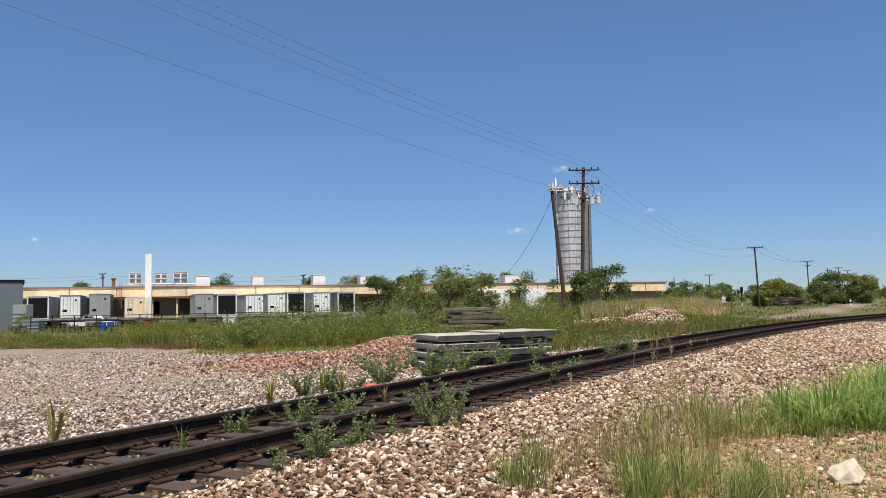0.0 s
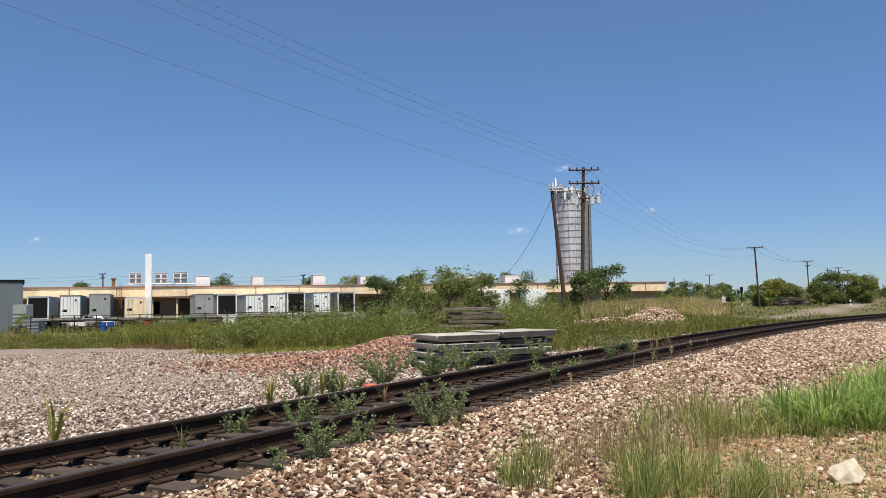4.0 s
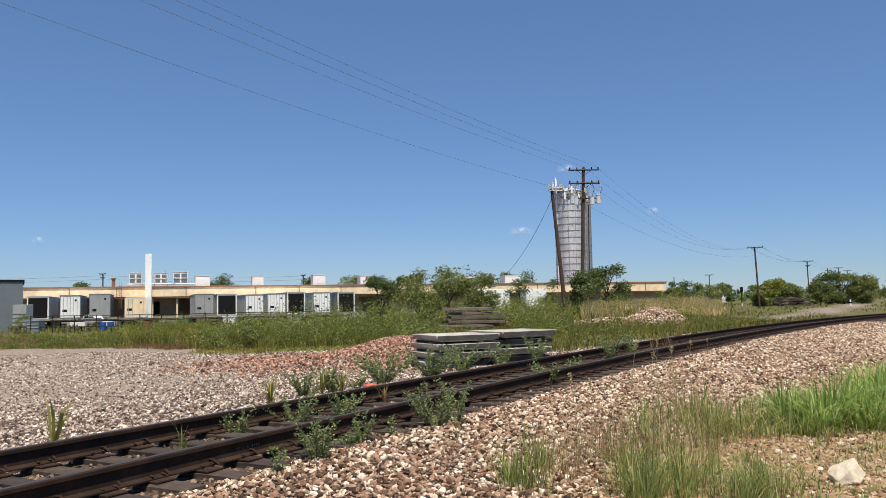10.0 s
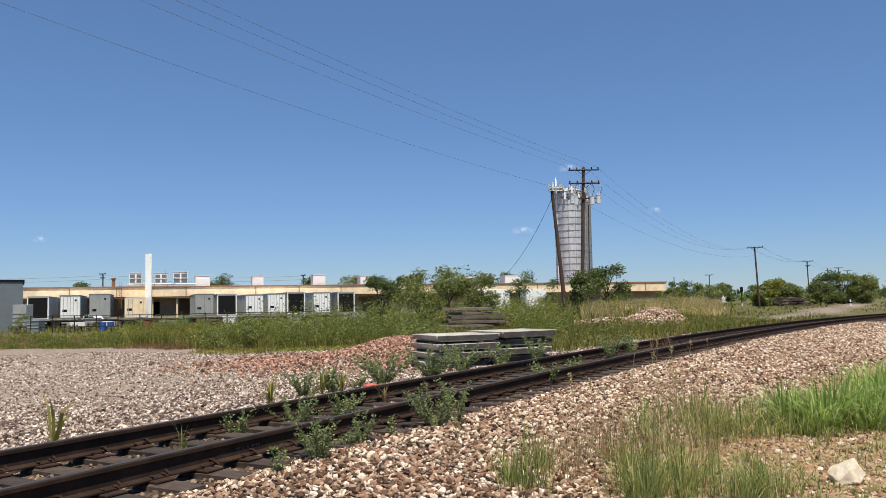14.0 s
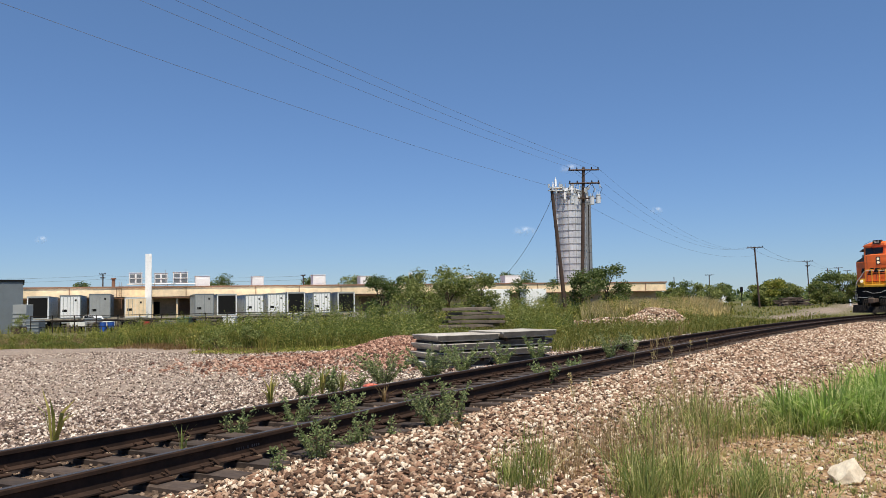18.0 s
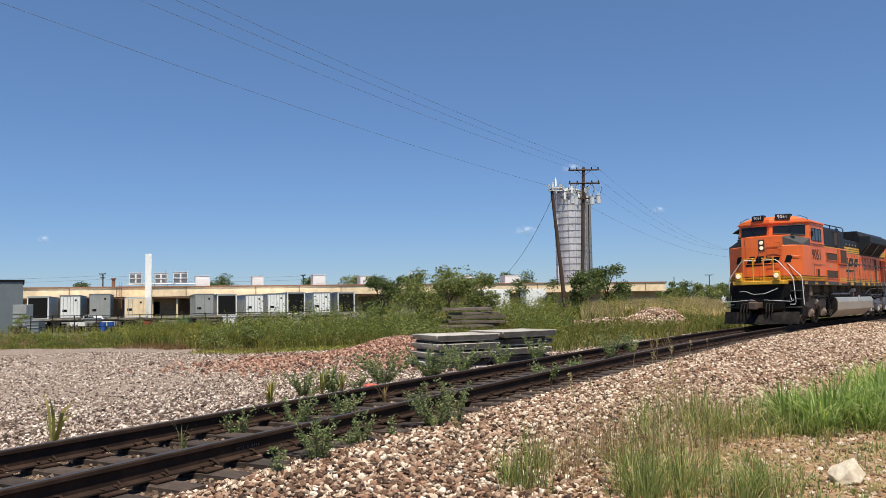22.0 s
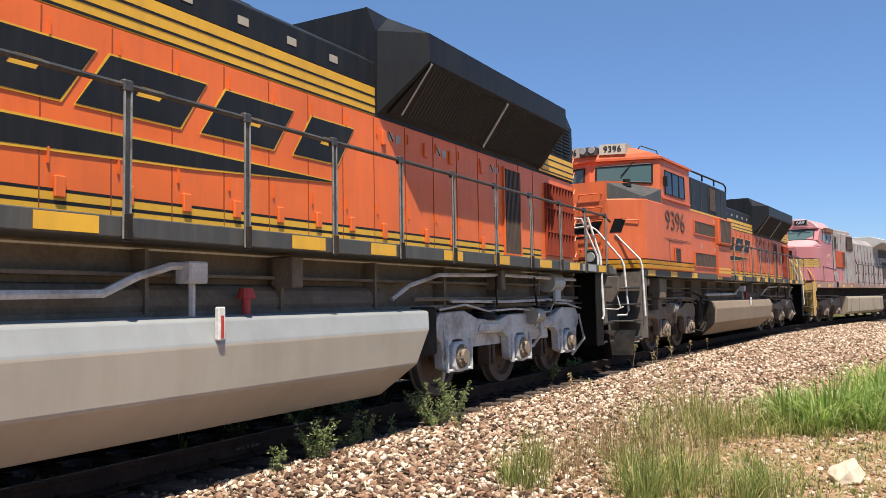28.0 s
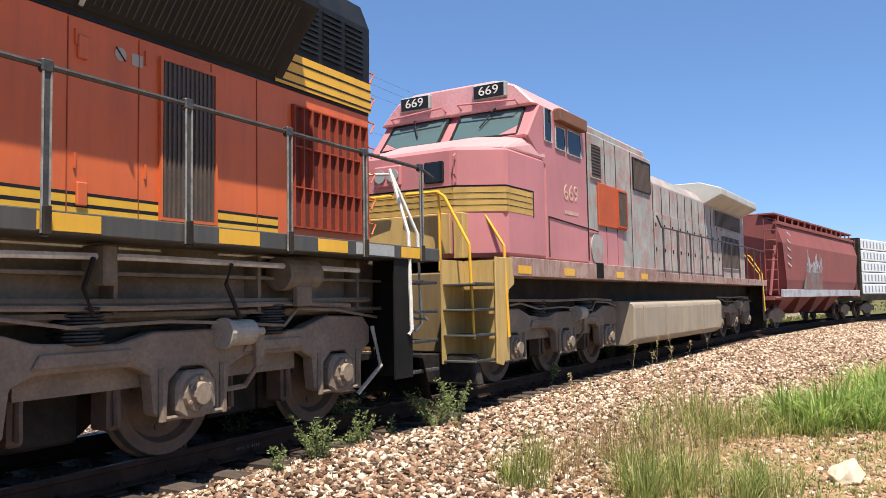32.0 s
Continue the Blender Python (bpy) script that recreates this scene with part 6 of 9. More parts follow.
def covered_hopper(label):
    h = empty("hopper_car", label, "freight car", "train")
    bm = bmesh.new()
    sec = [(-1.45, 1.35), (-1.55, 1.9), (-1.58, 3.3), (-1.35, 4.05), (-0.7, 4.42), (0.7, 4.42), (1.35, 4.05), (1.58, 3.3), (1.55, 1.9), (1.45, 1.35)]
    a = [bm.verts.new((7.4 - (0.0 if z > 2.6 else 0.9 * (2.6 - z) / 1.25), y, z)) for y, z in sec]
    b = [bm.verts.new((-7.4 + (0.0 if z > 2.6 else 0.9 * (2.6 - z) / 1.25), y, z)) for y, z in sec]
    n = len(sec)
    bm.faces.new(a)
    bm.faces.new(b[::-1])
    for i in range(n):
        bm.faces.new((a[i], b[i], b[(i + 1) % n], a[(i + 1) % n]))
    bmesh.ops.recalc_face_normals(bm, faces=bm.faces[:])
    part("body", bm, M["maroon"], h, "dark oxide-red rounded hopper body")
    for d in (1, -1):
        bx("side_sill", h, M["sill_pale"], (-7.6, 7.6, *sorted((d * 1.50, d * 1.60)), 1.22, 1.52), 0.01, "pale blue-grey lower edge, scrawled over")
        bx("top_rail", h, M["maroon"], (-7.5, 7.5, *sorted((d * 1.30, d * 1.44)), 4.02, 4.14), 0.01)
        r = random.Random(12)
        for k in range(13):
            x = 0.9 + k * 0.22
            hh, h2 = r.uniform(0.25, 0.95), r.uniform(0.0, 0.35)
            bm = bmesh.new()
            prism(bm, [(x, 2.2 + h2), (x + 0.05, 2.2 + h2), (x + 0.145, 2.28 + hh), (x + 0.22, 2.25), (x + 0.27, 2.25), (x + 0.17, 2.35 + hh), (x + 0.12, 2.35 + hh)], *sorted((d * 1.588, d * 1.594)), "y")
            part("spray_stroke", bm, M["scrawl"], h, "sprayed pale blue-grey stroke")
        bm = bmesh.new()
        prism(bm, [(0.9, 1.54), (4.4, 1.54), (4.1, 1.95), (3.6, 2.45), (3.1, 2.2), (2.5, 2.55), (1.9, 2.3), (1.3, 2.5), (1.1, 2.0)], *sorted((d * 1.582, d * 1.586)), "y")
        part("sprayed_patch", bm, M["spray_green"], h, "sprayed grey-green patch")
        for k in range(5):
            z = 2.4 + 0.3 * k
            bm = bmesh.new()
            prism(bm, [(6.2, z), (6.75, z + 0.12), (6.72, z + 0.17), (6.2, z + 0.05)], *sorted((d * 1.588, d * 1.594)), "y")
            part("spray_stroke", bm, M["scrawl"], h, "sprayed pale stroke near the car's end")
        for e in (1, -1):
            rods("ladder", h, M["maroon"], [[(e * 7.7, d * 1.45, 1.3), (e * 7.7, d * 1.45, 4.2)], [(e * 7.7, d * 1.0, 1.3), (e * 7.7, d * 1.0, 4.2)]] + [[(e * 7.7, d * 1.0, 1.5 + 0.38 * k), (e * 7.7, d * 1.45, 1.5 + 0.38 * k)] for k in range(7)], 0.018, 5)
            rods("end_brace", h, M["maroon"], [[(e * 8.3, d * 1.3, 1.3), (e * 7.4, d * 1.3, 3.2)], [(e * 8.3, d * 1.45, 1.2), (e * 7.6, d * 1.45, 1.2)]], 0.05, 5)
    for e in (1, -1):
        bx("end_platform", h, M["maroon"], (*sorted((e * 6.5, e * 8.4)), -1.45, 1.45, 1.12, 1.26), 0.01)
        bx("coupler", h, M["wheel"], (*sorted((e * 8.3, e * 8.95)), -0.16, 0.16, 0.75, 1.02), 0.04)
        car_truck(h, e * 6.6)
        rods("roof_end", h, M["maroon"], [[(e * 7.3, -0.75, 4.45), (e * 7.3, 0.75, 4.45)]], 0.04, 4)
    bx("running_board", h, M["maroon"], (-7.5, 7.5, 0.75, 1.35, 4.40, 4.46), 0.0, "roof running board")
    bx("running_board", h, M["maroon"], (-7.5, 7.5, -1.35, -0.75, 4.40, 4.46))
    for k in range(14):
        rods("hatch_rib", h, M["maroon"], [[(-6.9 + k * 1.06, -0.7, 4.46), (-6.9 + k * 1.06, 0.7, 4.46)]], 0.06, 4)
        bx("rail_post", h, M["maroon"], (-6.9 + k * 1.06, -6.84 + k * 1.06, 1.30, 1.36, 4.10, 4.44))
    for x in (-4.4, -1.5, 1.5, 4.4):
        bm = bmesh.new()
        top, bot = [(-1.3, -1.2), (1.3, -1.2), (1.3, 1.2), (-1.3, 1.2)], [(-0.35, -0.5), (0.35, -0.5), (0.35, 0.5), (-0.35, 0.5)]
        a, b = [bm.verts.new((x + p, q, 1.5)) for p, q in top], [bm.verts.new((x + p, q, 0.5)) for p, q in bot]
        bm.faces.new(a)
        bm.faces.new(b[::-1])
        for i in range(4):
            bm.faces.new((a[i], a[(i + 1) % 4], b[(i + 1) % 4], b[i]))
        bmesh.ops.recalc_face_normals(bm, faces=bm.faces[:])
        part("outlet_bay", bm, M["maroon"], h)
    return h


M["sill_pale"] = worn("pale_scrawled_sill", (0.42, 0.45, 0.48), (0.2, 0.08, 0.08), 0.6, 0, 2, 0.7)
M["scrawl"] = worn("pale_spray_paint", (0.45, 0.50, 0.55), (0.30, 0.20, 0.22), 0.6, 0, 3, 0.6)
M["spray_green"] = worn("grey_green_spray_paint", (0.15, 0.16, 0.15), (0.22, 0.055, 0.045), 0.75, 0, 1.6, 1.0)
hopper = covered_hopper("dark red covered hopper car with sprayed scrawls")
TRAIN.append((hopper, on_track(9.63 + 2 * 22.57 + 11.25 + 8.95, 6.6)))


def lumber_car(label):
    c = empty("lumber_car", label, "freight car", "train")
    bx("floor", c, M["under"], (-11.0, 11.0, -1.4, 1.4, 0.95, 1.28), 0.02, "dark flat floor")
    bx("centre_beam", c, M["under"], (-11.0, 11.0, -0.12, 0.12, 1.28, 4.4))
    for e in (1, -1):
        bx("end_wall", c, M["under"], (*sorted((e * 10.7, e * 11.0)), -1.4, 1.4, 1.28, 4.4), 0.03)
        bx("coupler", c, M["wheel"], (*sorted((e * 10.9, e * 11.5)), -0.16, 0.16, 0.75, 1.02), 0.04)
        car_truck(c, e * 9.0)
    for d in (1, -1):
        for row in range(5):
            for k in range(4):
                x0 = -10.6 + k * 5.3
                z0 = 1.30 + row * 0.62
                b = bx("wrapped_bundle", c, M["white_wrap"], (x0 + 0.03, x0 + 5.22, *sorted((d * 0.14, d * 1.40)), z0, z0 + 0.58), 0.04, "white-wrapped lumber bundle")
                for j in range(9):
                    xx = x0 + 0.35 + j * 0.57
                    bx("printed_mark", b, M["wrap_mark"], (xx - 0.09, xx + 0.09, *sorted((d * 1.40, d * 1.404)), z0 + 0.10, z0 + 0.46))
    return c


M["wrap_mark"] = worn("blue_grey_print", (0.17, 0.20, 0.25), (0.42, 0.44, 0.48), 0.5)
lumber = lumber_car("flat car stacked with white-wrapped lumber bundles")
TRAIN.append((lumber, on_track(9.63 + 2 * 22.57 + 11.25 + 17.9 + 11.5, 9.0)))
# ---- the yard beyond the track ----
WH = Matrix.Translation((-62, 105.5, 0)) @ Matrix.Rotation(math.atan2(35.0, 93.7), 4, "Z")   # along the warehouse's front, y into it


def wbox(bm, x0, x1, y0, y1, z0, z1, bevel=0.0):
    return box(bm, x0, x1, y0, y1, z0, z1, bevel, WH)


# The cream wall's tan under the canopy, with the canopy's shade in the colour.
M["wall_low"] = worn("shaded_tan_lower_wall", (0.52, 0.40, 0.28), (0.36, 0.27, 0.19), 0.85, 0, 0.35, 0.5, 3, 0.1)


M["roller"] = worn("brown_roller_slats", (0.20, 0.12, 0.085), (0.12, 0.08, 0.06), 0.7)


def build_warehouse():
    w = empty("warehouse", "long low cream warehouse with brown roof trim and loading docks", "warehouse")
    bm = bmesh.new()
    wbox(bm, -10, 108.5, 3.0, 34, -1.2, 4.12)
    part("wall", bm, M["wall_low"], w, "tan lower wall, the canopy's shade put into its colour")
    edges = [-10, 11.6, 17.6, 26.8, 36.6, 43.0, 49.4, 56, 64, 72.6, 83.0, 93, 104.3, 108.6]
    for a, b in zip(edges, edges[1:]):
        bm = bmesh.new()
        wbox(bm, a + 0.015, b - 0.015, 0.0, 3.0, 2.84 if a < 60 else 2.7, 4.12, 0.01)
        part("fascia_panel", bm, M["wall_tan"], w, "cream canopy panel")
    for a in edges[1:-1]:
        bm = bmesh.new()
        wbox(bm, a - 0.05, a + 0.05, -0.10, 0.0, 2.8, 4.1)
        part("downpipe", bm, M["trim"], w, "brown downpipe")
    bm = bmesh.new()
    wbox(bm, -10.1, 108.8, -0.12, 34.1, 4.12, 4.32)
    part("roof", bm, M["trim"], w, "flat roof with brown edge trim")
    bm = bmesh.new()
    wbox(bm, -10.1, 108.8, -0.06, 2.9, 2.62, 2.70)
    part("canopy_edge", bm, M["trim"], w)
    bm = bmesh.new()
    wbox(bm, 22.4, 23.3, 2.94, 3.0, 0.0, 2.1)
    part("dock_door", bm, M["dark"], w, "dark open dock door")
    for x in (26.0, 49.6, 53.0, 57.5):
        bm = bmesh.new()
        wbox(bm, x, x + 2.3, 2.94, 2.97, 0.1, 2.44)
        rd = part("roller_door", bm, M["roller"], w, "brown slatted roller door")
        for k in range(9):
            bm = bmesh.new()
            wbox(bm, x, x + 2.3, 2.90, 2.94, 0.1 + 0.26 * k, 0.34 + 0.26 * k, 0.01)
            part("slat", bm, M["roller"], rd)
    for x in (12.8, 16.2, 22.3, 25.6, 28.6, 34.0, 50, 56, 62):
        bm = bmesh.new()
        wbox(bm, x - 0.1, x + 0.1, 0.3, 0.5, -1.2, 2.7)
        part("canopy_post", bm, M["wall_tan"], w, "cream canopy post")
    bm = bmesh.new()
    for x in (17.9, 18.25):
        rod(bm, [WH @ Vector((x, -0.15, 1.2)), WH @ Vector((x, -0.15, 4.9))], 0.03)
    for k in range(10):
        rod(bm, [WH @ Vector((17.9, -0.15, 1.4 + 0.33 * k)), WH @ Vector((18.25, -0.15, 1.4 + 0.33 * k))], 0.02)
    part("roof_ladder", bm, M["trim"], w, "brown wall ladder")
    bm = bmesh.new()
    wbox(bm, -10, 108, 1.0, 3.0, -1.2, 0.1)
    part("loading_dock", bm, M["concrete"], w, "concrete loading dock")


build_warehouse()


def roof_unit(x0, x1, z1, mat, y=4.0, depth=2.0, framed=False):
    u = empty("roof_unit", "grey framed cooling unit on the warehouse roof" if framed else "white sheet-metal roof unit on the warehouse", "roof unit", "roof units")
    bm = bmesh.new()
    wbox(bm, x0, x1, y, y + depth, 4.32 if not framed else 4.9, z1, 0.04)
    part("casing", bm, mat, u)
    bm = bmesh.new()
    wbox(bm, x0 - 0.05, x1 + 0.05, y - 0.05, y + depth + 0.05, z1, z1 + 0.06)
    part("lid", bm, M["white_box"], u)
    if framed:
        for k in range(2):
            for j in range(2):
                bm = bmesh.new()
                a = x0 + 0.12 + k * (x1 - x0) / 2
                z = 5.0 + j * (z1 - 5.0) / 2
                wbox(bm, a, a + (x1 - x0) / 2 - 0.24, y - 0.03, y, z, z + (z1 - 5.0) / 2 - 0.2)
                part("fan_grille", bm, M["blue_shed"], u, "dark fan grille")
        bm = bmesh.new()
        rod(bm, [WH @ Vector((x0, y - 0.08, 5.6)), WH @ Vector((x1 + 0.3, y - 0.08, 5.6))], 0.03, 4)
        rod(bm, [WH @ Vector((x1 - 0.3, y - 0.08, 4.4)), WH @ Vector((x1 - 0.3, y - 0.08, z1 + 0.5))], 0.03, 4)
        rod(bm, [WH @ Vector((x0 - 0.3, y - 0.1, 4.75)), WH @ Vector((x1 + 1.2, y - 0.1, 4.75))], 0.09, 6)
        part("pipework", bm, M["steel"], u, "grey pipes and braces")
        for a in (x0, x1):
            bm = bmesh.new()
            wbox(bm, a - 0.05, a + 0.05, y - 0.03, y + 0.07, 4.32, 4.95)
            part("leg", bm, M["grey_box"], u)
    else:
        bm = bmesh.new()
        wbox(bm, x0 + 0.3, x1 - 0.3, y - 0.02, y, 4.6, z1 - 0.35)
        part("louvre_panel", bm, M["white_box"], u)


for a, b, z in ((28.3, 30.4, 5.85), (36.6, 38.3, 5.75), (45.9, 47.9, 5.95), (53.5, 55.5, 5.7), (71.4, 73.0, 5.75), (78.9, 81.8, 5.65)):
    roof_unit(a, b, z, M["white_box"])
for a, b, z in ((19.1, 20.9, 6.4), (22.6, 24.4, 6.35), (25.2, 27.3, 6.5)):
    roof_unit(a, b, z, M["white_box"], 5.0, 1.4, True)

bm = bmesh.new()
wbox(bm, 21.3, 22.15, -0.9, 0.0, -1.2, 8.85, 0.03)
pyl = thing("pylon", bm, M["white_box"], "tall plain white pylon slab beside the warehouse", "pylon")

bm = bmesh.new()
for a, z in ((17.0, 5.6),):
    drum(bm, WH @ Vector((a, 5, 4.3)), 0.25, 1.3, "z", 12)
    drum(bm, WH @ Vector((a, 5, 5.5)), 0.36, 0.18, "z", 12)
thing("roof_vent", bm, M["trim"], "rusty round vent stack on the warehouse roof", "vent")


def trailer(x0, x1, top=2.95, body="white_box", state="shut", y0=-12.0):
    look_of = {"shut": "box trailer with shut rear doors, parked in the yard", "open": "box trailer with open dark rear, parked in the yard"}[state]
    colour = {"white_box": "white ", "grey_box": "weathered grey ", "wall_tan": "cream "}[body]
    t = empty("box_trailer", colour + look_of, "trailer", "parked trailers")
    bm = bmesh.new()
    wbox(bm, x0, x1, y0 + 0.02, y0 + 11.6, 0.12, top, 0.03)
    part("box", bm, M[body], t, colour + "trailer box")
    mid = (x0 + x1) / 2
    if state == "open":
        # The box is solid: a black sheet paints the shaded inside.
        bm = bmesh.new()
        wbox(bm, x0 + 0.14, x1 - 0.14, y0 - 0.01, y0 + 0.02, 0.28, top - 0.2)
        part("opening", bm, M["dark"], t, "black panel for the shade inside the open rear")
        for a in (x0, x1 - 0.14):
            bm = bmesh.new()
            wbox(bm, a, a + 0.14, y0 - 0.03, y0 + 0.02, 0.14, top)
            part("post", bm, M["white_box"], t)
        bm = bmesh.new()
        wbox(bm, x0, x1, y0 - 0.03, y0 + 0.02, top - 0.2, top + 0.02)
        part("header", bm, M["grey_box"], t)
    else:
        for a, b in ((x0 + 0.08, mid - 0.02), (mid + 0.02, x1 - 0.08)):
            bm = bmesh.new()
            wbox(bm, a, b, y0 - 0.03, y0 + 0.02, 0.26, top - 0.14, 0.01)
            dr = part("rear_door", bm, M[body], t)
            bm = bmesh.new()
            for k in (0.3, 0.7):
                q = a + (b - a) * k
                rod(bm, [WH @ Vector((q, y0 - 0.06, 0.3)), WH @ Vector((q, y0 - 0.06, top - 0.2))], 0.025)
            part("lock_rod", bm, M["grey_box"], dr)
        bm = bmesh.new()
        for c in ((x0, x0 + 0.09, 0.14, top), (x1 - 0.09, x1, 0.14, top), (x0, x1, top - 0.12, top + 0.02), (x0, x1, 0.12, 0.24), (mid - 0.02, mid + 0.02, 0.24, top - 0.12)):
            wbox(bm, c[0], c[1], y0 - 0.05, y0 - 0.031, c[2], c[3])
        part("door_frame", bm, M["blue_shed"] if body != "wall_tan" else M["white_box"], t, "dark rear frame")
        bm = bmesh.new()
        wbox(bm, x0 + 0.3, x0 + 0.85, y0 - 0.04, y0 - 0.031, 0.95, 1.25)
        wbox(bm, mid + 0.5, mid + 0.7, y0 - 0.04, y0 - 0.031, top - 0.75, top - 0.5)
        part("notice", bm, M["dark"], t, "small dark notice on the doors")
    for side in (x0, x1):
        bm = bmesh.new()
        for k in range(14):
            wbox(bm, side - 0.025, side + 0.025, y0 + 0.4 + k * 0.8, y0 + 0.48 + k * 0.8, 0.14, top - 0.02)
        wbox(bm, side - 0.03, side + 0.03, y0 + 0.02, y0 + 11.6, top - 0.10, top + 0.01)
        part("side_ribs", bm, M["grey_box"], t, "grey side ribs and top rail")
    bm = bmesh.new()
    wbox(bm, x0 + 0.2, x1 - 0.2, y0 + 0.1, y0 + 0.2, -0.45, -0.3)
    wbox(bm, x0 + 0.5, x0 + 0.6, y0 + 0.1, y0 + 0.2, -0.45, 0.12)
    wbox(bm, x1 - 0.6, x1 - 0.5, y0 + 0.1, y0 + 0.2, -0.45, 0.12)
    part("bumper", bm, M["grey_box"], t)
    for y in (y0 + 1.2, y0 + 2.5):
        for a in (x0 + 0.25, x1 - 0.25):
            bm = bmesh.new()
            c = WH @ Vector((a, y, -0.58))
            drum(bm, (c.x - 0.15, c.y, c.z), 0.5, 0.3, "x", 14)
            part("wheel", bm, M["dark"], t, "black tyre")


for a, b, z, m, s in ((7.9, 10.3, 2.9, "white_box", "open"), (11.5, 13.85, 2.98, "white_box", "shut"), (14.8, 17.25, 3.1, "grey_box", "shut"), (18.9, 21.5, 2.6, "wall_tan", "shut"),
                      (27.3, 29.7, 2.95, "grey_box", "shut"), (30.1, 32.6, 2.9, "white_box", "open"), (33.7, 36.1, 2.78, "white_box", "shut"), (36.6, 39.0, 2.88, "white_box", "shut"),
                      (39.2, 41.6, 3.05, "white_box", "open"), (42.7, 45.1, 2.95, "white_box", "shut"), (46.1, 48.5, 2.97, "grey_box", "open")):
    trailer(a, b, z, m, s)

for a, b in ((66.9, 72.2), (74.9, 78.3)):
    bm = bmesh.new()
    wbox(bm, a, b, -12, -9.5, -0.9, 3.1, 0.03)
    c = thing("shipping_container", bm, M["white_box"], "long white storage container beside the warehouse", "container")
    for k in range(int((b - a) / 0.6)):
        bm = bmesh.new()
        wbox(bm, a + 0.2 + 0.6 * k, a + 0.42 + 0.6 * k, -12.04, -12.0, -0.7, 2.95)
        part("rib", bm, M["white_box"], c)

# grey shed at the yard's edge
bm = bmesh.new()
box(bm, -48.0, -37.75, 72, 84, -1.0, 3.85, 0.03)
shed = thing("shed", bm, M["blue_shed"], "blue-grey sheet-metal shed with a dark roof edge", "shed")
bx("roof_edge", shed, M["dark"], (-48.1, -37.65, 71.9, 84.1, 3.85, 4.0))
for k in range(24):
    bx("rib", shed, M["blue_shed"], (-47.8 + k * 0.42, -47.7 + k * 0.42, 71.96, 72.0, -0.9, 3.82))
shed.matrix_basis = Matrix.Translation((-37.75, 72, 0)) @ Matrix.Rotation(radians(27.7), 4, "Z") @ Matrix.Translation((37.75, -72, 0))
for x, z, m, lab in ((-37.0, 1.75, "grey_box", "grey wire-caged storage crate"), (-35.9, 0.35, "blue_shed", "dark blue steel crate")):
    bm = bmesh.new()
    box(bm, x - 0.6, x + 0.6, 70, 71.2, -1.0 if z < 1 else -0.2, z, 0.03)
    c = thing("crate", bm, M[m], lab, "crate")
    for k in range(4):
        bx("slat", c, M["grey_box"], (x - 0.6, x + 0.6, 69.96, 70.0, -0.1 + k * 0.35 if z > 1 else -0.9 + k * 0.3, -0.03 + k * 0.35 if z > 1 else -0.83 + k * 0.3))
bm = bmesh.new()
box(bm, -37.7, -36.3, 69.9, 71.3, -1.0, -0.2, 0.02)
thing("pallet_stack", bm, M["pole"], "stack of wooden pallets under a crate", "pallets")


def barrel(x, y, mat, lab):
    bm = bmesh.new()
    z0 = float(ground_z(x, y))
    drum(bm, (x, y, z0), 0.29, 0.88, "z", 16)
    b = thing("barrel", bm, mat, lab, "barrel", "yard barrels")
    for z in (0.28, 0.58, 0.86):
        bm = bmesh.new()
        drum(bm, (x, y, z0 + z), 0.305, 0.03, "z", 16)
        part("hoop", bm, mat, b)


for x, m, lab in ((-31.4, "blue", "blue plastic barrel in the yard"), (-30.7, "blue", "blue plastic barrel in the yard"), (-27.4, "red", "red steel drum beside the fence"), (-25.4, "blue", "blue plastic barrel in the yard"), (-29.4, "dark", "black steel drum beside the fence"), (-28.3, "dark", "black steel drum beside the fence")):
    barrel(x, 74.0, M[m], lab)


def fence(x0, x1, y, step, posts_h=1.55):
    f = empty("pipe_fence", "dark steel pipe fence along the yard", "fence")
    x = x0
    while x <= x1:
        z = float(ground_z(x, y))
        bm = bmesh.new()
        rod(bm, [(x, y, z - 0.2), (x, y, z + posts_h)], 0.05, 6)
        part("post", bm, M["under"], f)
        x += step
    for h in (0.55, 1.05, 1.5):
        bm = bmesh.new()
        rod(bm, [(x0 + (x1 - x0) * k / 8, y, float(ground_z(x0 + (x1 - x0) * k / 8, y)) + h) for k in range(9)], 0.03, 5)
        part("rail", bm, M["under"], f)


fence(-36, -10, 70, 1.9)


def pickup(x, y, mat, lab):
    """A low parked utility truck, long side to the viewer."""
    z = float(ground_z(x, y))
    t = empty("utility_truck", lab, "truck")
    bm = bmesh.new()
    prism(bm, [(x - 1.9, z + 0.45), (x + 1.9, z + 0.45), (x + 1.9, z + 0.95), (x + 0.9, z + 1.0), (x + 0.5, z + 1.55), (x - 0.5, z + 1.6), (x - 0.7, z + 1.0), (x - 1.9, z + 1.0)], y - 0.85, y + 0.85, "y", 0.04)
    part("body", bm, mat, t)
    bm = bmesh.new()
    prism(bm, [(x + 0.75, z + 1.02), (x + 0.42, z + 1.45), (x - 0.42, z + 1.5), (x - 0.55, z + 1.02)], y - 0.87, y - 0.85, "y")
    part("window", bm, M["glass"], t)
    for a in (-1.25, 1.25):
        for b in (-0.8, 0.62):
            bm = bmesh.new()
            drum(bm, (x + a, y + b, z + 0.36), 0.36, 0.2, "y", 14)
            part("wheel", bm, M["dark"], t)


pickup(-35.0, 80, M["white_box"], "white utility truck parked in the yard")


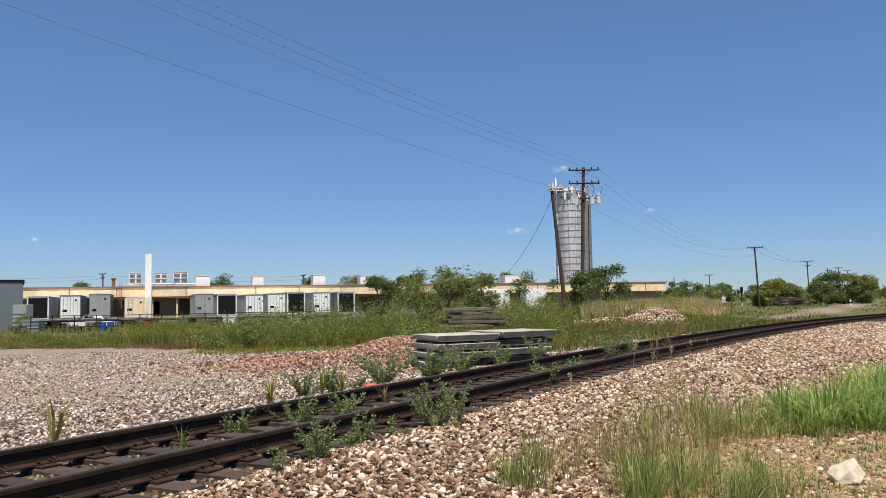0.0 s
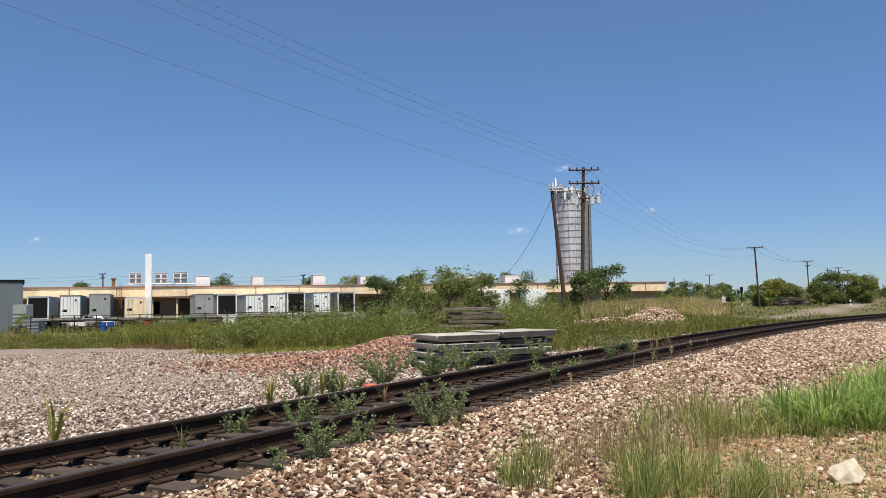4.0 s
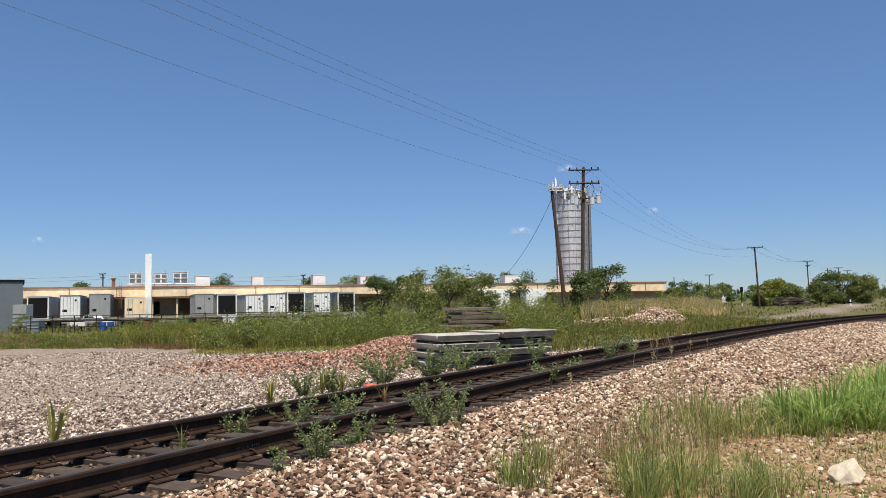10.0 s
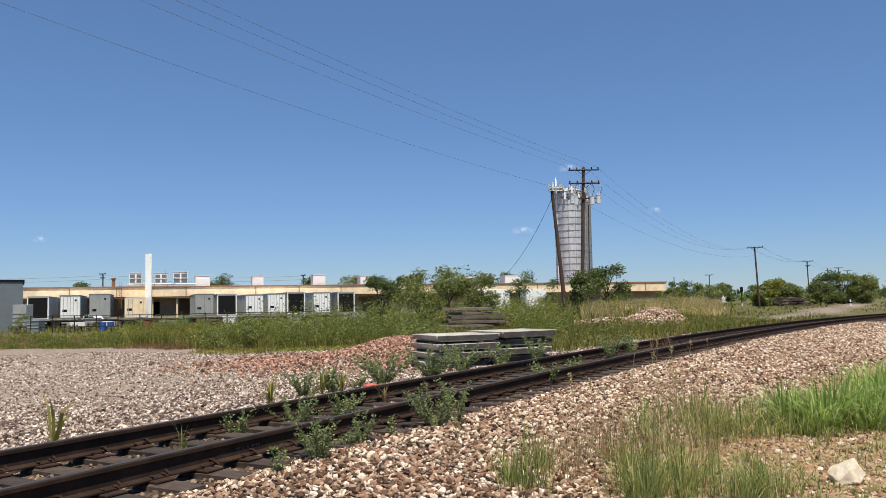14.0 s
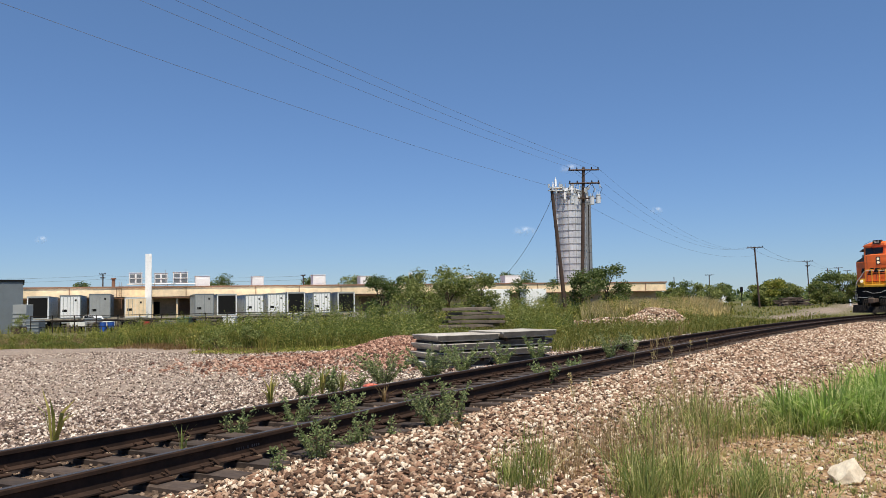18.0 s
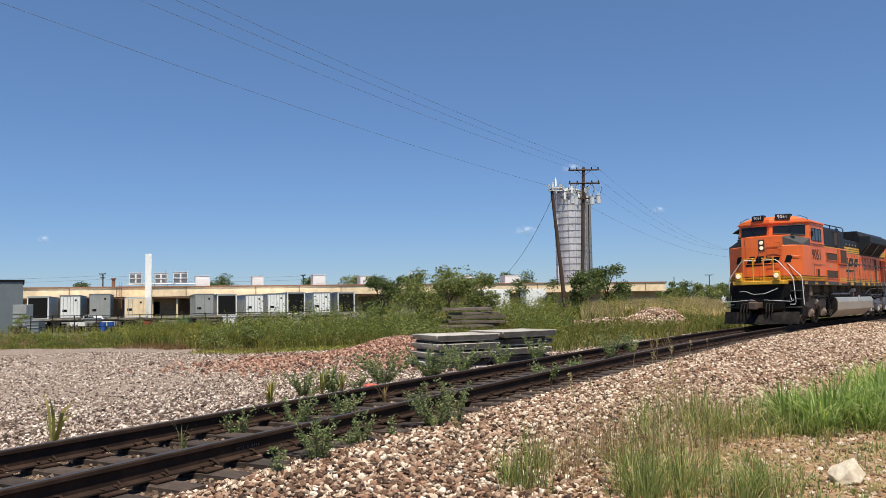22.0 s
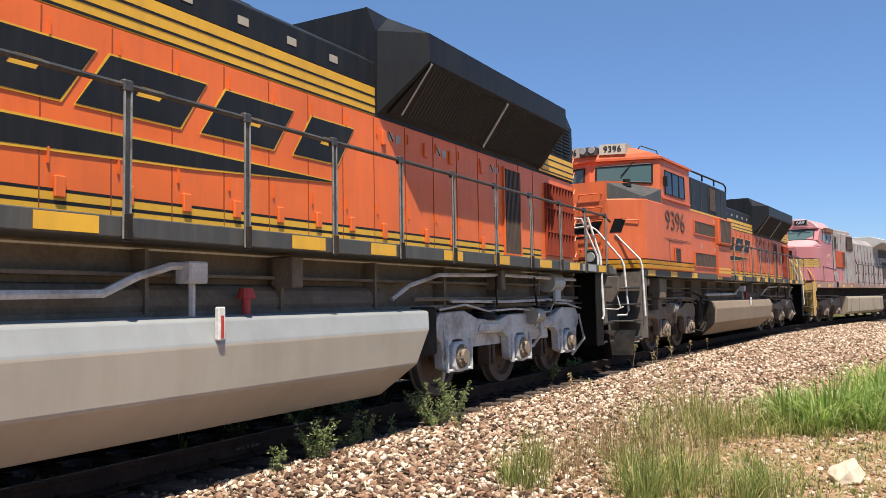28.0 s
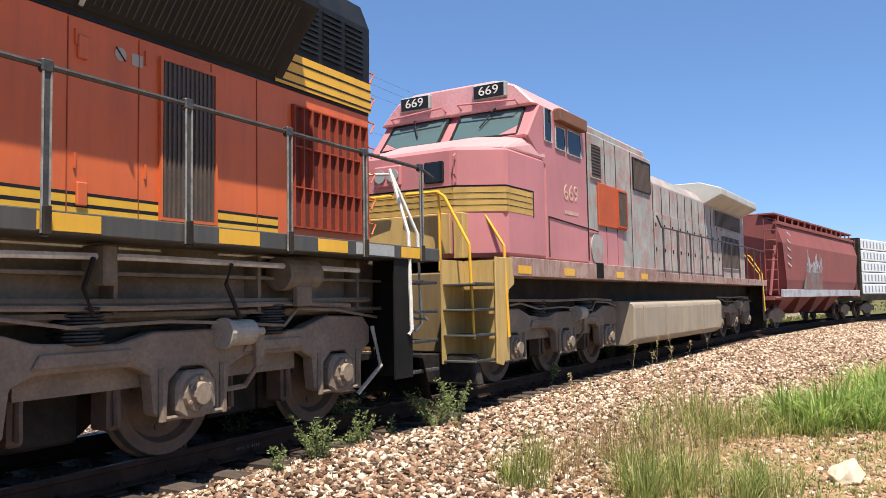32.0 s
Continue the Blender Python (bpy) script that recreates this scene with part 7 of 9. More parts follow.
def pallet_pile(x, y, layers, turn, seed):
    """Slatted pallets lying on one another."""
    r = random.Random(seed)
    p = empty("pallet_pile", "untidy pile of grey wooden pallets by the fence", "pallets", "yard pallets")
    for k in range(layers):
        bm = bmesh.new()
        cut = [(-0.6, 0.11), (-0.6, 0.0), (-0.5, 0.0), (-0.5, 0.09), (-0.05, 0.09), (-0.05, 0.0), (0.05, 0.0), (0.05, 0.09), (0.5, 0.09), (0.5, 0.0), (0.6, 0.0), (0.6, 0.11)]
        prism(bm, cut, -0.55, 0.57, "y")
        q = part("pallet", bm, M["tie_pale"], p)
        q.matrix_basis = pose(r.uniform(-0.08, 0.08), r.uniform(-0.08, 0.08), k * 0.14, 0, 0, r.uniform(-8, 8))
    p.matrix_basis = pose(x, y, float(ground_z(x, y)), 0, 0, turn)


M["tie_pale"] = worn("grey_old_timber", (0.19, 0.15, 0.115), (0.10, 0.075, 0.06), 0.9, 0, 3.0, 0.8, 14, 0.5, 0.3)
for i, (x, y, n) in enumerate(((-34.2, 73.5, 5), (-32.6, 75.0, 7), (-29.9, 76.0, 8), (-26.2, 75.0, 6), (-23.8, 74.0, 5), (-21.5, 75.0, 7), (-18.6, 76.0, 6), (-16.0, 75.0, 5), (-12.5, 76.0, 6))):
    pallet_pile(x, y, n, 20 + 13 * i, 500 + i)
for x, y, z0, mat, lab in ((-33.2, 76.0, 1.25, "grey_box", "grey steel bin in the yard"), (-27.9, 76.5, 1.0, "pole", "brown timber crate in the yard"), (-24.6, 76.0, 1.1, "teal", "green plastic bin in the yard"), (-20.2, 76.0, 1.15, "white_box", "white plastic tank in the yard"), (-14.2, 76.5, 1.2, "grey_box", "grey steel bin in the yard")):
    g = float(ground_z(x, y))
    bm = bmesh.new()
    prism(bm, [(x - 0.5, g), (x + 0.5, g), (x + 0.6, g + z0), (x - 0.6, g + z0)], y - 0.5, y + 0.5, "y", 0.03)
    b = thing("bin", bm, M[mat], lab, "bin", "yard bins")
    bx("rim", b, M[mat], (x - 0.66, x + 0.66, y - 0.56, y + 0.56, g + z0, g + z0 + 0.08), 0.01)
bm = bmesh.new()
g = float(ground_z(-31.5, 78))
rod(bm, [(-38, 77.6, g + 1.05), (-10, 80.5, g + 1.05)], 0.12, 5)
thing("yard_rail", bm, M["under"], "long dark steel barrier rail in the yard", "barrier")

# ---- silo ----
def build_silo():
    s = empty("silo", "tall grey bolted-steel silo with platforms and aerials on top", "silo")
    cx, cy, r = 27.55, 172.0, 3.25
    n = 18
    h = 25.4 / n
    rnd = random.Random(19)
    for k in range(n):
        bm = bmesh.new()
        z0, z1 = -0.9 + k * h, -0.9 + (k + 1) * h - 0.02
        for j in range(20):
            a0 = 6.28318 * j / 20
            q = r + rnd.uniform(-0.015, 0.015)
            at = [(a0 + 0.002, q), (a0 + 0.104, q + 0.03), (a0 + 0.21, q + 0.03), (a0 + 0.312, q)]
            lo = [bm.verts.new((cx + b * math.cos(a), cy + b * math.sin(a), z0)) for a, b in at]
            hi = [bm.verts.new((cx + b * math.cos(a), cy + b * math.sin(a), z1)) for a, b in at]
            for i in range(3):
                bm.faces.new((lo[i], lo[i + 1], hi[i + 1], hi[i]))
        part("ring", bm, M["silo"] if k > 1 else M["white_box"], s, "ring of grey steel sheets")
        bm = bmesh.new()
        drum(bm, (cx, cy, z1 - 0.05), r + 0.09, 0.10, "z", 40)
        part("seam", bm, M["silo_seam"], s, "dark bolted seam")
    bm = bmesh.new()
    drum(bm, (cx, cy, -0.9), r - 0.06, n * h, "z", 24)
    part("lining", bm, M["grey_box"], s)
    # lift shaft and cable tray up the side in shade
    bm = bmesh.new()
    for k in range(16):
        drum(bm, (cx + 3.75, cy + 1.6, -0.9 + k * 1.55), 1.05, 1.5, "z", 14)
    box(bm, cx + 2.55, cx + 2.75, cy - 2.4, cy - 2.2, -0.9, 23.5)
    part("shaft", bm, M["silo_shaft"], s, "dark grey lift shaft beside the silo")
    bm = bmesh.new()
    drum(bm, (cx, cy, -0.9 + n * h), r, 0.9, "z", 40, 1.2)
    part("roof", bm, M["silo"], s)
    for a in (-2.72, -2.25, -1.85, -1.40, -0.9):
        x, y = cx + (r + 0.08) * math.cos(a), cy + (r + 0.08) * math.sin(a)
        bm = bmesh.new()
        rod(bm, [(x, y, -0.9), (x, y, 24.6)], 0.09 if a in (-2.72, -0.9) else 0.04, 6)
        part("pipe", bm, M["white_box"] if a == -2.72 else M["grey_box"], s, "vertical pipe on the silo")
    bm = bmesh.new()
    for z in (24.0, 24.6, 25.2):
        pts = [(cx + (r + 0.35) * math.cos(a), cy + (r + 0.35) * math.sin(a), z) for a in np.linspace(-3.3, 0.1, 14)]
        rod(bm, pts, 0.05, 5)
    for a in np.linspace(-3.3, 0.1, 14):
        rod(bm, [(cx + (r + 0.35) * math.cos(a), cy + (r + 0.35) * math.sin(a), 23.2), (cx + (r + 0.35) * math.cos(a), cy + (r + 0.35) * math.sin(a), 25.2)], 0.04, 5)
    part("guard_rail", bm, M["grey_box"], s, "rail round the silo top")
    bm = bmesh.new()
    for i in range(46):
        a = rnd.uniform(-3.2, 0.1)
        q = r + rnd.uniform(0.1, 0.9)
        x, y, z = cx + q * math.cos(a), cy + q * math.sin(a), rnd.uniform(21.8, 25.4) + (1.0 if a < -2.5 else 0.0)
        if i % 3:
            rod(bm, [(x, y, z), (x + rnd.uniform(-0.5, 0.5), y, z + rnd.uniform(0.6, 1.8))], 0.05, 4)
        else:
            box(bm, x - 0.22, x + 0.22, y - 0.2, y + 0.2, z, z + rnd.uniform(0.3, 0.9))
    part("mast_clutter", bm, M["grey_box"], s, "grey brackets and radio boxes round the silo top")
    for i, (a, z, m) in enumerate(((-2.9, 25.6, "white_box"), (-2.6, 26.4, "white_box"), (-2.2, 25.2, "grey_box"), (-1.6, 24.6, "white_box"), (-0.9, 24.0, "white_box"), (-0.4, 23.2, "white_box"), (-1.2, 22.9, "white_box"), (-2.0, 23.3, "white_box"))):
        x, y = cx + (r + 0.5) * math.cos(a), cy + (r + 0.5) * math.sin(a)
        bm = bmesh.new()
        box(bm, x - 0.18, x + 0.18, y - 0.15, y + 0.15, z - 0.7, z + 0.7, 0.03)
        rod(bm, [(x, y + 0.2, z - 1.2), (x, y + 0.2, z + 1.3)], 0.05)
        part("aerial", bm, M[m], s, "pale panel aerial")
    bm = bmesh.new()
    box(bm, cx - 4.3, cx - 2.0, cy - 3.6, cy - 2.2, 25.0, 25.15)
    part("platform", bm, M["white_box"], s)


def sheet_mat():
    m, t, b = node_mat("dull_galvanized_sheet", 0.45, 0.25)
    geo = t.nodes.new("ShaderNodeNewGeometry")
    r = ramp_node(t, geo.outputs["Random Per Island"], [(0.0, (0.50, 0.51, 0.52)), (1.0, (0.66, 0.665, 0.67))])
    n = noise_node(t, 0.5, 5, 0.6, coords(t))
    f = ramp_node(t, n.outputs[0], [(0.35, (0.8,) * 3), (0.65, (1.1,) * 3)])
    t.links.new(mix_node(t, 1.0, r.outputs[0], f.outputs[0], "MULTIPLY"), b.inputs["Base Color"])
    return m


M["silo"] = sheet_mat()
M["silo_seam"] = worn("dark_bolted_seam", (0.16, 0.165, 0.17), (0.09, 0.09, 0.09), 0.6)
M["silo_shaft"] = worn("grey_shaft_steel", (0.22, 0.23, 0.24), (0.14, 0.145, 0.15), 0.6)
build_silo()


# ---- poles and wires ----
def utility_pole(x, y, top, base_dx=0.0, arms=((0.35, 1.2), (1.3, 1.2)), along=(0.85, -0.52), lab="brown timber utility pole with crossarms", r=0.16, cap=False):
    z0 = float(ground_z(x + base_dx, y)) - 0.3
    p = empty("utility_pole", lab, "utility pole", "utility poles")
    bm = bmesh.new()
    rod(bm, [(x + base_dx * (1 - k / 6) , y, z0 + (top - z0) * k / 6) for k in range(7)], r, 10, r * 0.72)
    part("pole", bm, M["pole"], p)
    d = Vector((along[0], along[1], 0)).normalized()
    for dz, half in arms:
        c = Vector((x, y - 0.14, top - dz))
        bm = bmesh.new()
        a, b = c - d * half, c + d * half
        rod(bm, [a, b], 0.065, 4)
        arm = part("crossarm", bm, M["pole"], p)
        bm = bmesh.new()
        rod(bm, [c - d * half * 0.5, c - Vector((0, 0, 0.45))], 0.02, 4)
        rod(bm, [c + d * half * 0.5, c - Vector((0, 0, 0.45))], 0.02, 4)
        part("brace", bm, M["under"], p)
        for k in (-0.93, -0.45, 0.5, 0.93):
            bm = bmesh.new()
            q = c + d * half * k
            drum(bm, (q.x, q.y, q.z + 0.06), 0.045, 0.12, "z", 8, 0.06)
            drum(bm, (q.x, q.y, q.z + 0.16), 0.06, 0.06, "z", 8, 0.03)
            part("insulator", bm, M["under"], arm)
    return p


MAIN = Vector((11.25, 63.0, 11.75))
main_pole = utility_pole(11.25, 63.0, 11.75, -0.45, ((0.22, 1.22), (1.28, 1.22)), (1, 0.0), "tall brown timber utility pole with two crossarms and transformers", 0.17)
for k, (dx, dz) in enumerate(((-1.0, 2.35), (-0.72, 2.45), (0.55, 2.45), (1.05, 2.35))):
    bm = bmesh.new()
    c = MAIN + Vector((dx, -0.25, -dz - 0.55))
    drum(bm, c, 0.19, 0.62, "z", 14)
    drum(bm, c + Vector((0, 0, 0.62)), 0.21, 0.05, "z", 14)
    t = part("transformer", bm, M["transformer"], main_pole, "pale grey pole transformer")
    bm = bmesh.new()
    for a in (-0.08, 0.08):
        drum(bm, c + Vector((a, 0, 0.66)), 0.03, 0.25, "z", 8)
    part("bushing", bm, M["porcelain"], t)
bm = bmesh.new()
rod(bm, [MAIN + Vector((-1.3, -0.2, -2.5)), MAIN + Vector((1.3, -0.2, -2.5))], 0.06, 4)
part("transformer_arm", bm, M["pole"], main_pole)
for k in range(7):
    bm = bmesh.new()
    c = MAIN + Vector((-1.2 + 0.4 * k, -0.28, -1.75 - 0.25 * (k % 2)))
    drum(bm, c, 0.035, 0.32, "z", 8, 0.05)
    part("fuse_cutout", bm, M["porcelain"], main_pole, "pale fuse cutout")
for k, (dx, dz) in enumerate(((-1.05, 0.35), (-0.6, 0.2), (0.6, 0.25), (1.1, 0.4))):
    bm = bmesh.new()
    rod(bm, [MAIN + Vector((dx, -0.12, -1.3)), MAIN + Vector((dx * 1.25, -0.3, -1.75)), MAIN + Vector((dx * 0.95, -0.35, -2.1 - dz)), MAIN + Vector((dx * 0.7, -0.3, -2.5 - dz))], 0.022, 5)
    part("jumper", bm, M["under"], main_pole, "dark looping jumper wire")
bm = bmesh.new()
rod(bm, [MAIN + Vector((0.28, -0.2, -3.0)), MAIN + Vector((0.1, -0.2, -12.4))], 0.04, 6)
part("conduit", bm, M["under"], main_pole)

LEAN = Vector((8.55, 62.0, 9.9))
lean_pole = utility_pole(8.55, 62.0, 9.95, 0.85, (), (1, 0), "leaning brown timber pole with a service drop", 0.17)
for k in range(5):
    bm = bmesh.new()
    c = LEAN + Vector((-0.25 + 0.28 * k, -0.2, 0.1 - 0.22 * (k % 3)))
    drum(bm, c, 0.06, 0.3, "z", 8, 0.09)
    part("bushing", bm, M["porcelain"], lean_pole)
bm = bmesh.new()
rod(bm, [LEAN + Vector((-0.3, -0.15, -0.1)), LEAN + Vector((1.2, -0.15, -0.15))], 0.05, 4)
part("crossarm", bm, M["steel"], lean_pole)

utility_pole(47.5, 122, 8.9, 0.4, ((0.12, 1.2),))
utility_pole(84, 185, 9.4, 0.2, ((0.12, 1.2), (1.2, 0.5)))
utility_pole(123.2, 250, 10.0, 0.0, ((0.12, 1.25),))
utility_pole(136, 270, 9.7, 0.0, ((0.12, 1.2),))
utility_pole(115, 240, 9.5, 0.0, ((0.8, 0.7),))
utility_pole(76.2, 230, 7.9, 0.0, ((0.12, 1.2),))
utility_pole(63.2, 220, 7.1, 0.0, ())
utility_pole(-68, 160, 8.3, 0.0, ((0.12, 1.0), (0.9, 0.8)))
utility_pole(-37, 160, 7.2, 0.0, ((0.12, 0.7),))
utility_pole(-28, 160, 7.3, 0.0, ((0.12, 0.6),))
bm = bmesh.new()
z = float(ground_z(-2.55, 62.0))
rod(bm, [(-2.55, 62.0, z - 0.2), (-2.55, 62.0, 3.6)], 0.11, 8)
cp = thing("bare_post", bm, M["under"], "dark bare post with a pale cap among bushes", "post")
bx("cap", cp, M["white_box"], (-2.7, -2.4, 61.9, 62.1, 3.45, 3.62))


def wire(a, b, sag, r=0.008, lab="thin dark overhead wire"):
    a, b = Vector(a), Vector(b)
    bm = bmesh.new()
    n = 24
    rod(bm, [a.lerp(b, k / n) - Vector((0, 0, 4 * sag * (k / n) * (1 - k / n))) for k in range(n + 1)], r, 4)
    thing("overhead_wire", bm, M["wire"], lab, "wire", "overhead wires")


BACK = Vector((-25.0, 4.0, 14.3))
for dx in (-1.1, 0.15, 1.1):
    wire(MAIN + Vector((dx, -0.1, 0.0)), BACK + Vector((dx, 0, 0)), 0.75)
    wire(MAIN + Vector((dx, 0.1, 0.0)), (47.5 + dx * 0.8, 121.9, 8.95), 2.6)
wire(MAIN + Vector((0.2, 0.1, -3.0)), (47.5, 121.9, 7.6), 1.6)
wire(LEAN + Vector((-0.1, -0.1, 0.25)), BACK + Vector((-2.6, 0, -1.3)), 0.75)
wire(LEAN + Vector((0, 0, -0.7)), (5.6, 72, 3.7), 0.6, 0.02)
for dx in (-1.0, 1.0):
    wire((47.5 + dx, 122, 8.95), (84 + dx, 185, 9.4), 1.0, 0.018)
    wire((84 + dx, 185, 9.4), (123.2 + dx, 250, 10.0), 1.0, 0.018)
for y, z in ((160, 7.9), (160.4, 7.2)):
    wire((-110, y, z + 0.3), (-68, y, z), 0.5, 0.02)
    wire((-68, y, z), (-28, y, z - 0.8), 0.5, 0.02)

# back pole that carries the near wires, out of view
utility_pole(-25.0, 4.0, 14.3, 0.0, ((0.12, 1.3), (1.3, 2.7)), (1, 0))

# ---- stacked crossing panels, timber, rock ----
def crossing_panel(x, y, z, turn, length=1.76, depth=1.5, thick=0.155):
    p = empty("crossing_panel", "pale concrete track-crossing panel with steel edges, stacked", "concrete panel", "stacked panels")
    bm = bmesh.new()
    prism(bm, [(-length / 2, thick), (-length / 2 + 0.02, 0.10), (-length / 2 + 0.16, 0.0), (length / 2 - 0.16, 0.0), (length / 2 - 0.02, 0.10), (length / 2, thick)], -depth / 2, depth / 2, "y", 0.008)
    part("slab", bm, M["concrete"], p)
    for d in (1, -1):
        bm = bmesh.new()
        box(bm, -length / 2 + 0.05, length / 2 - 0.05, *sorted((d * depth / 2, d * (depth / 2 + 0.012))), 0.03, thick - 0.015)
        part("edge_angle", bm, M["panel_edge"], p, "steel edge, the slab side's shade put into its colour")
    p.matrix_basis = pose(x, y, z, 0, 0, turn)


# Edge steel in grey-brown that carries the shade on the slabs' near sides.
M["panel_edge"] = worn("shaded_steel_edge", (0.10, 0.092, 0.082), (0.035, 0.03, 0.027), 0.7, 0.0, 4, 0.7)
M["panel_edge"].node_tree.nodes["Principled BSDF"].inputs["Specular IOR Level"].default_value = 0.1
rnd = random.Random(8)
for col, (cx, cy, n, turn) in enumerate(((0.12, 20.36, 4, 25), (1.72, 21.12, 4, 27))):
    base = float(ground_z(cx, cy)) + 0.02 + 0.05 * col
    for k in range(n):
        crossing_panel(cx + rnd.uniform(-0.14, 0.14) + (0.16 if k == n - 1 else 0), cy + rnd.uniform(-0.10, 0.10), base + k * 0.212, turn + rnd.uniform(-5, 5))
    for k in range(n):
        for a in (-0.55, 0.55):
            bm = bmesh.new()
            dx, dy = math.cos(radians(turn)), math.sin(radians(turn))
            box(bm, -0.05, 0.05, -0.72, 0.72, -0.03, 0.057, 0, pose(cx + dx * a, cy + dy * a, base + (k - 1) * 0.212 + 0.155, 0, 0, turn))
            thing("timber_spacer", bm, M["tie"], "grey timber spacer between stacked panels", "timber", "spacers")

# timber stack among the weeds
def beam(x, y, z, length, w, h, turn, tilt=0.0, mat="tie_pale", lab="weathered timber beam stacked among weeds"):
    bm = bmesh.new()
    box(bm, -length / 2, length / 2, -w / 2, w / 2, 0, h, 0.01)
    t = thing("timber_beam", bm, M[mat], lab, "timber", "timber stack")
    t.matrix_basis = pose(x, y, z, 0, tilt, turn)


gz = float(ground_z(1.4, 40))
for a in (0.3, 1.4, 2.5):
    beam(a, 39.8, gz, 1.3, 0.24, 0.34, 90)
for k in range(5):
    for j in range(3):
        beam(1.4 + rnd.uniform(-0.4, 0.4), 39.45 + 0.30 * j, gz + 0.34 + k * 0.205, 2.9 - 0.12 * k + rnd.uniform(-0.9, 0.1), 0.25, rnd.uniform(0.11, 0.17), rnd.uniform(-4, 4), rnd.uniform(-1.2, 1.2), rnd.choice(("tie_pale", "tie")))

# heap of old ties far off by the lane
tz = float(ground_z(58.5, 135))
for k in range(44):
    lay = k // 12
    beam(58.6 + rnd.uniform(-2.4 + 0.3 * lay, 2.4 - 0.5 * lay), 135 + rnd.uniform(-1.2, 1.6), tz + 0.03 + lay * 0.36 + rnd.uniform(0, 0.15), 2.6, 0.23, 0.22, rnd.uniform(-26, 26), rnd.uniform(-8, 8), rnd.choice(("tie", "tie", "tie_pale")), "dark old railway tie in a heap")

# white marker post by the lane
bm = bmesh.new()
mz = float(ground_z(63.2, 125))
rod(bm, [(63.2, 125, mz - 0.2), (63.2, 125, mz + 1.0)], 0.12, 8)
mp = thing("marker_post", bm, M["white_box"], "small white marker post beside the lane", "post")
bx("band", mp, M["dark"], (63.06, 63.34, 124.86, 125.14, mz + 0.45, mz + 0.65))

# railway signal far off
bm = bmesh.new()
sz = float(ground_z(55.6, 150))
rod(bm, [(55.6, 150, sz - 0.2), (55.6, 150, sz + 3.0)], 0.08, 8)
sg = thing("railway_signal", bm, M["under"], "dark railway signal mast with a black head", "signal")
bx("signal_head", sg, M["dark"], (55.35, 55.85, 149.8, 150.1, sz + 2.6, sz + 3.6), 0.05, "black signal head")
bx("signal_foot", sg, M["white_box"], (55.5, 55.7, 149.8, 150.2, sz - 0.1, sz + 0.5), 0.03)

# far white building beyond the trees
bm = bmesh.new()
box(bm, 79, 92, 258, 268, -1, 2.6, 0.05)
fb = thing("far_building", bm, M["white_box"], "low white building far beyond the field", "building")
bx("roof", fb, M["grey_box"], (78.8, 92.2, 257.8, 268.2, 2.6, 2.8))


def stone_mesh(seed, rx, ry, rz, cuts=2, rough=0.25, faces=()):
    bm = bmesh.new()
    bmesh.ops.create_icosphere(bm, subdivisions=cuts, radius=1)
    r = random.Random(seed)
    planes = [(Vector((r.uniform(-1, 1), r.uniform(-1, 1), r.uniform(-0.4, 1))).normalized(), r.uniform(0.55, 0.85)) for _ in range(9)] if not faces else [(Vector(f[:3]).normalized(), f[3]) for f in faces]
    for v in bm.verts:
        for n, d in planes:
            k = v.co.dot(n)
            if k > d:
                v.co -= n * (k - d)
        v.co += Vector((noise.noise(v.co * 2 + Vector((seed, 0, 0))), noise.noise(v.co * 2 + Vector((0, seed, 0))), 0)) * rough * 0.4
        v.co = Vector((v.co.x * rx, v.co.y * ry, v.co.z * rz))
    return bm


boulder = thing("boulder", stone_mesh(11, 0.205, 0.18, 0.225, 4, 0.13, ((-0.75, -0.1, 0.7, 0.42), (0.75, 0.0, 0.55, 0.55), (0.2, -0.9, 0.35, 0.52), (-0.55, -0.8, 0.1, 0.60), (0.65, -0.6, -0.5, 0.62), (0, -0.5, -0.85, 0.55), (0.1, 0.5, 0.85, 0.55), (-0.9, 0.1, -0.3, 0.75), (0.9, 0.2, -0.2, 0.72))), M["rock"], "pale angular limestone rock on bare soil", "rock")
boulder.matrix_basis = pose(3.92, 7.95, float(ground_z(3.92, 7.95)) + 0.09, 0, 0, 8)

# a scrap of orange plastic and a cup by the rail
bm = bmesh.new()
prism(bm, [(-0.14, 0), (0.14, 0), (0.12, 0.04), (0.02, 0.055), (-0.12, 0.03)], -0.09, 0.09, "y", 0.01)
sc = thing("plastic_scrap", bm, plain("orange_red_plastic", (0.62, 0.12, 0.06), 0.5), "crumpled orange-red plastic scrap on the gravel", "litter")
p = beside(8.55, -2.0)
sc.matrix_basis = pose(p.x, p.y, float(ground_z(p.x, p.y)) + 0.03, 0, 0, 20)

# ---- clouds ----
def cloud(w, h, seed):
    """A far thin sheet of vapour, bellied a little, that fades to nothing at its rim."""
    bm = bmesh.new()
    n = 10
    rows = [[bm.verts.new((w * (i / n - 0.5), -0.08 * w * math.sin(math.pi * i / n) * math.sin(math.pi * j / n), h * (j / n - 0.5))) for i in range(n + 1)] for j in range(n + 1)]
    for a, b in zip(rows, rows[1:]):
        for i in range(n):
            bm.faces.new((a[i], a[i + 1], b[i + 1], b[i]))
    return thing("cloud", bm, M["cloud"], "small thin white cloud with soft edges", "cloud", "clouds", "structure", smooth=True)


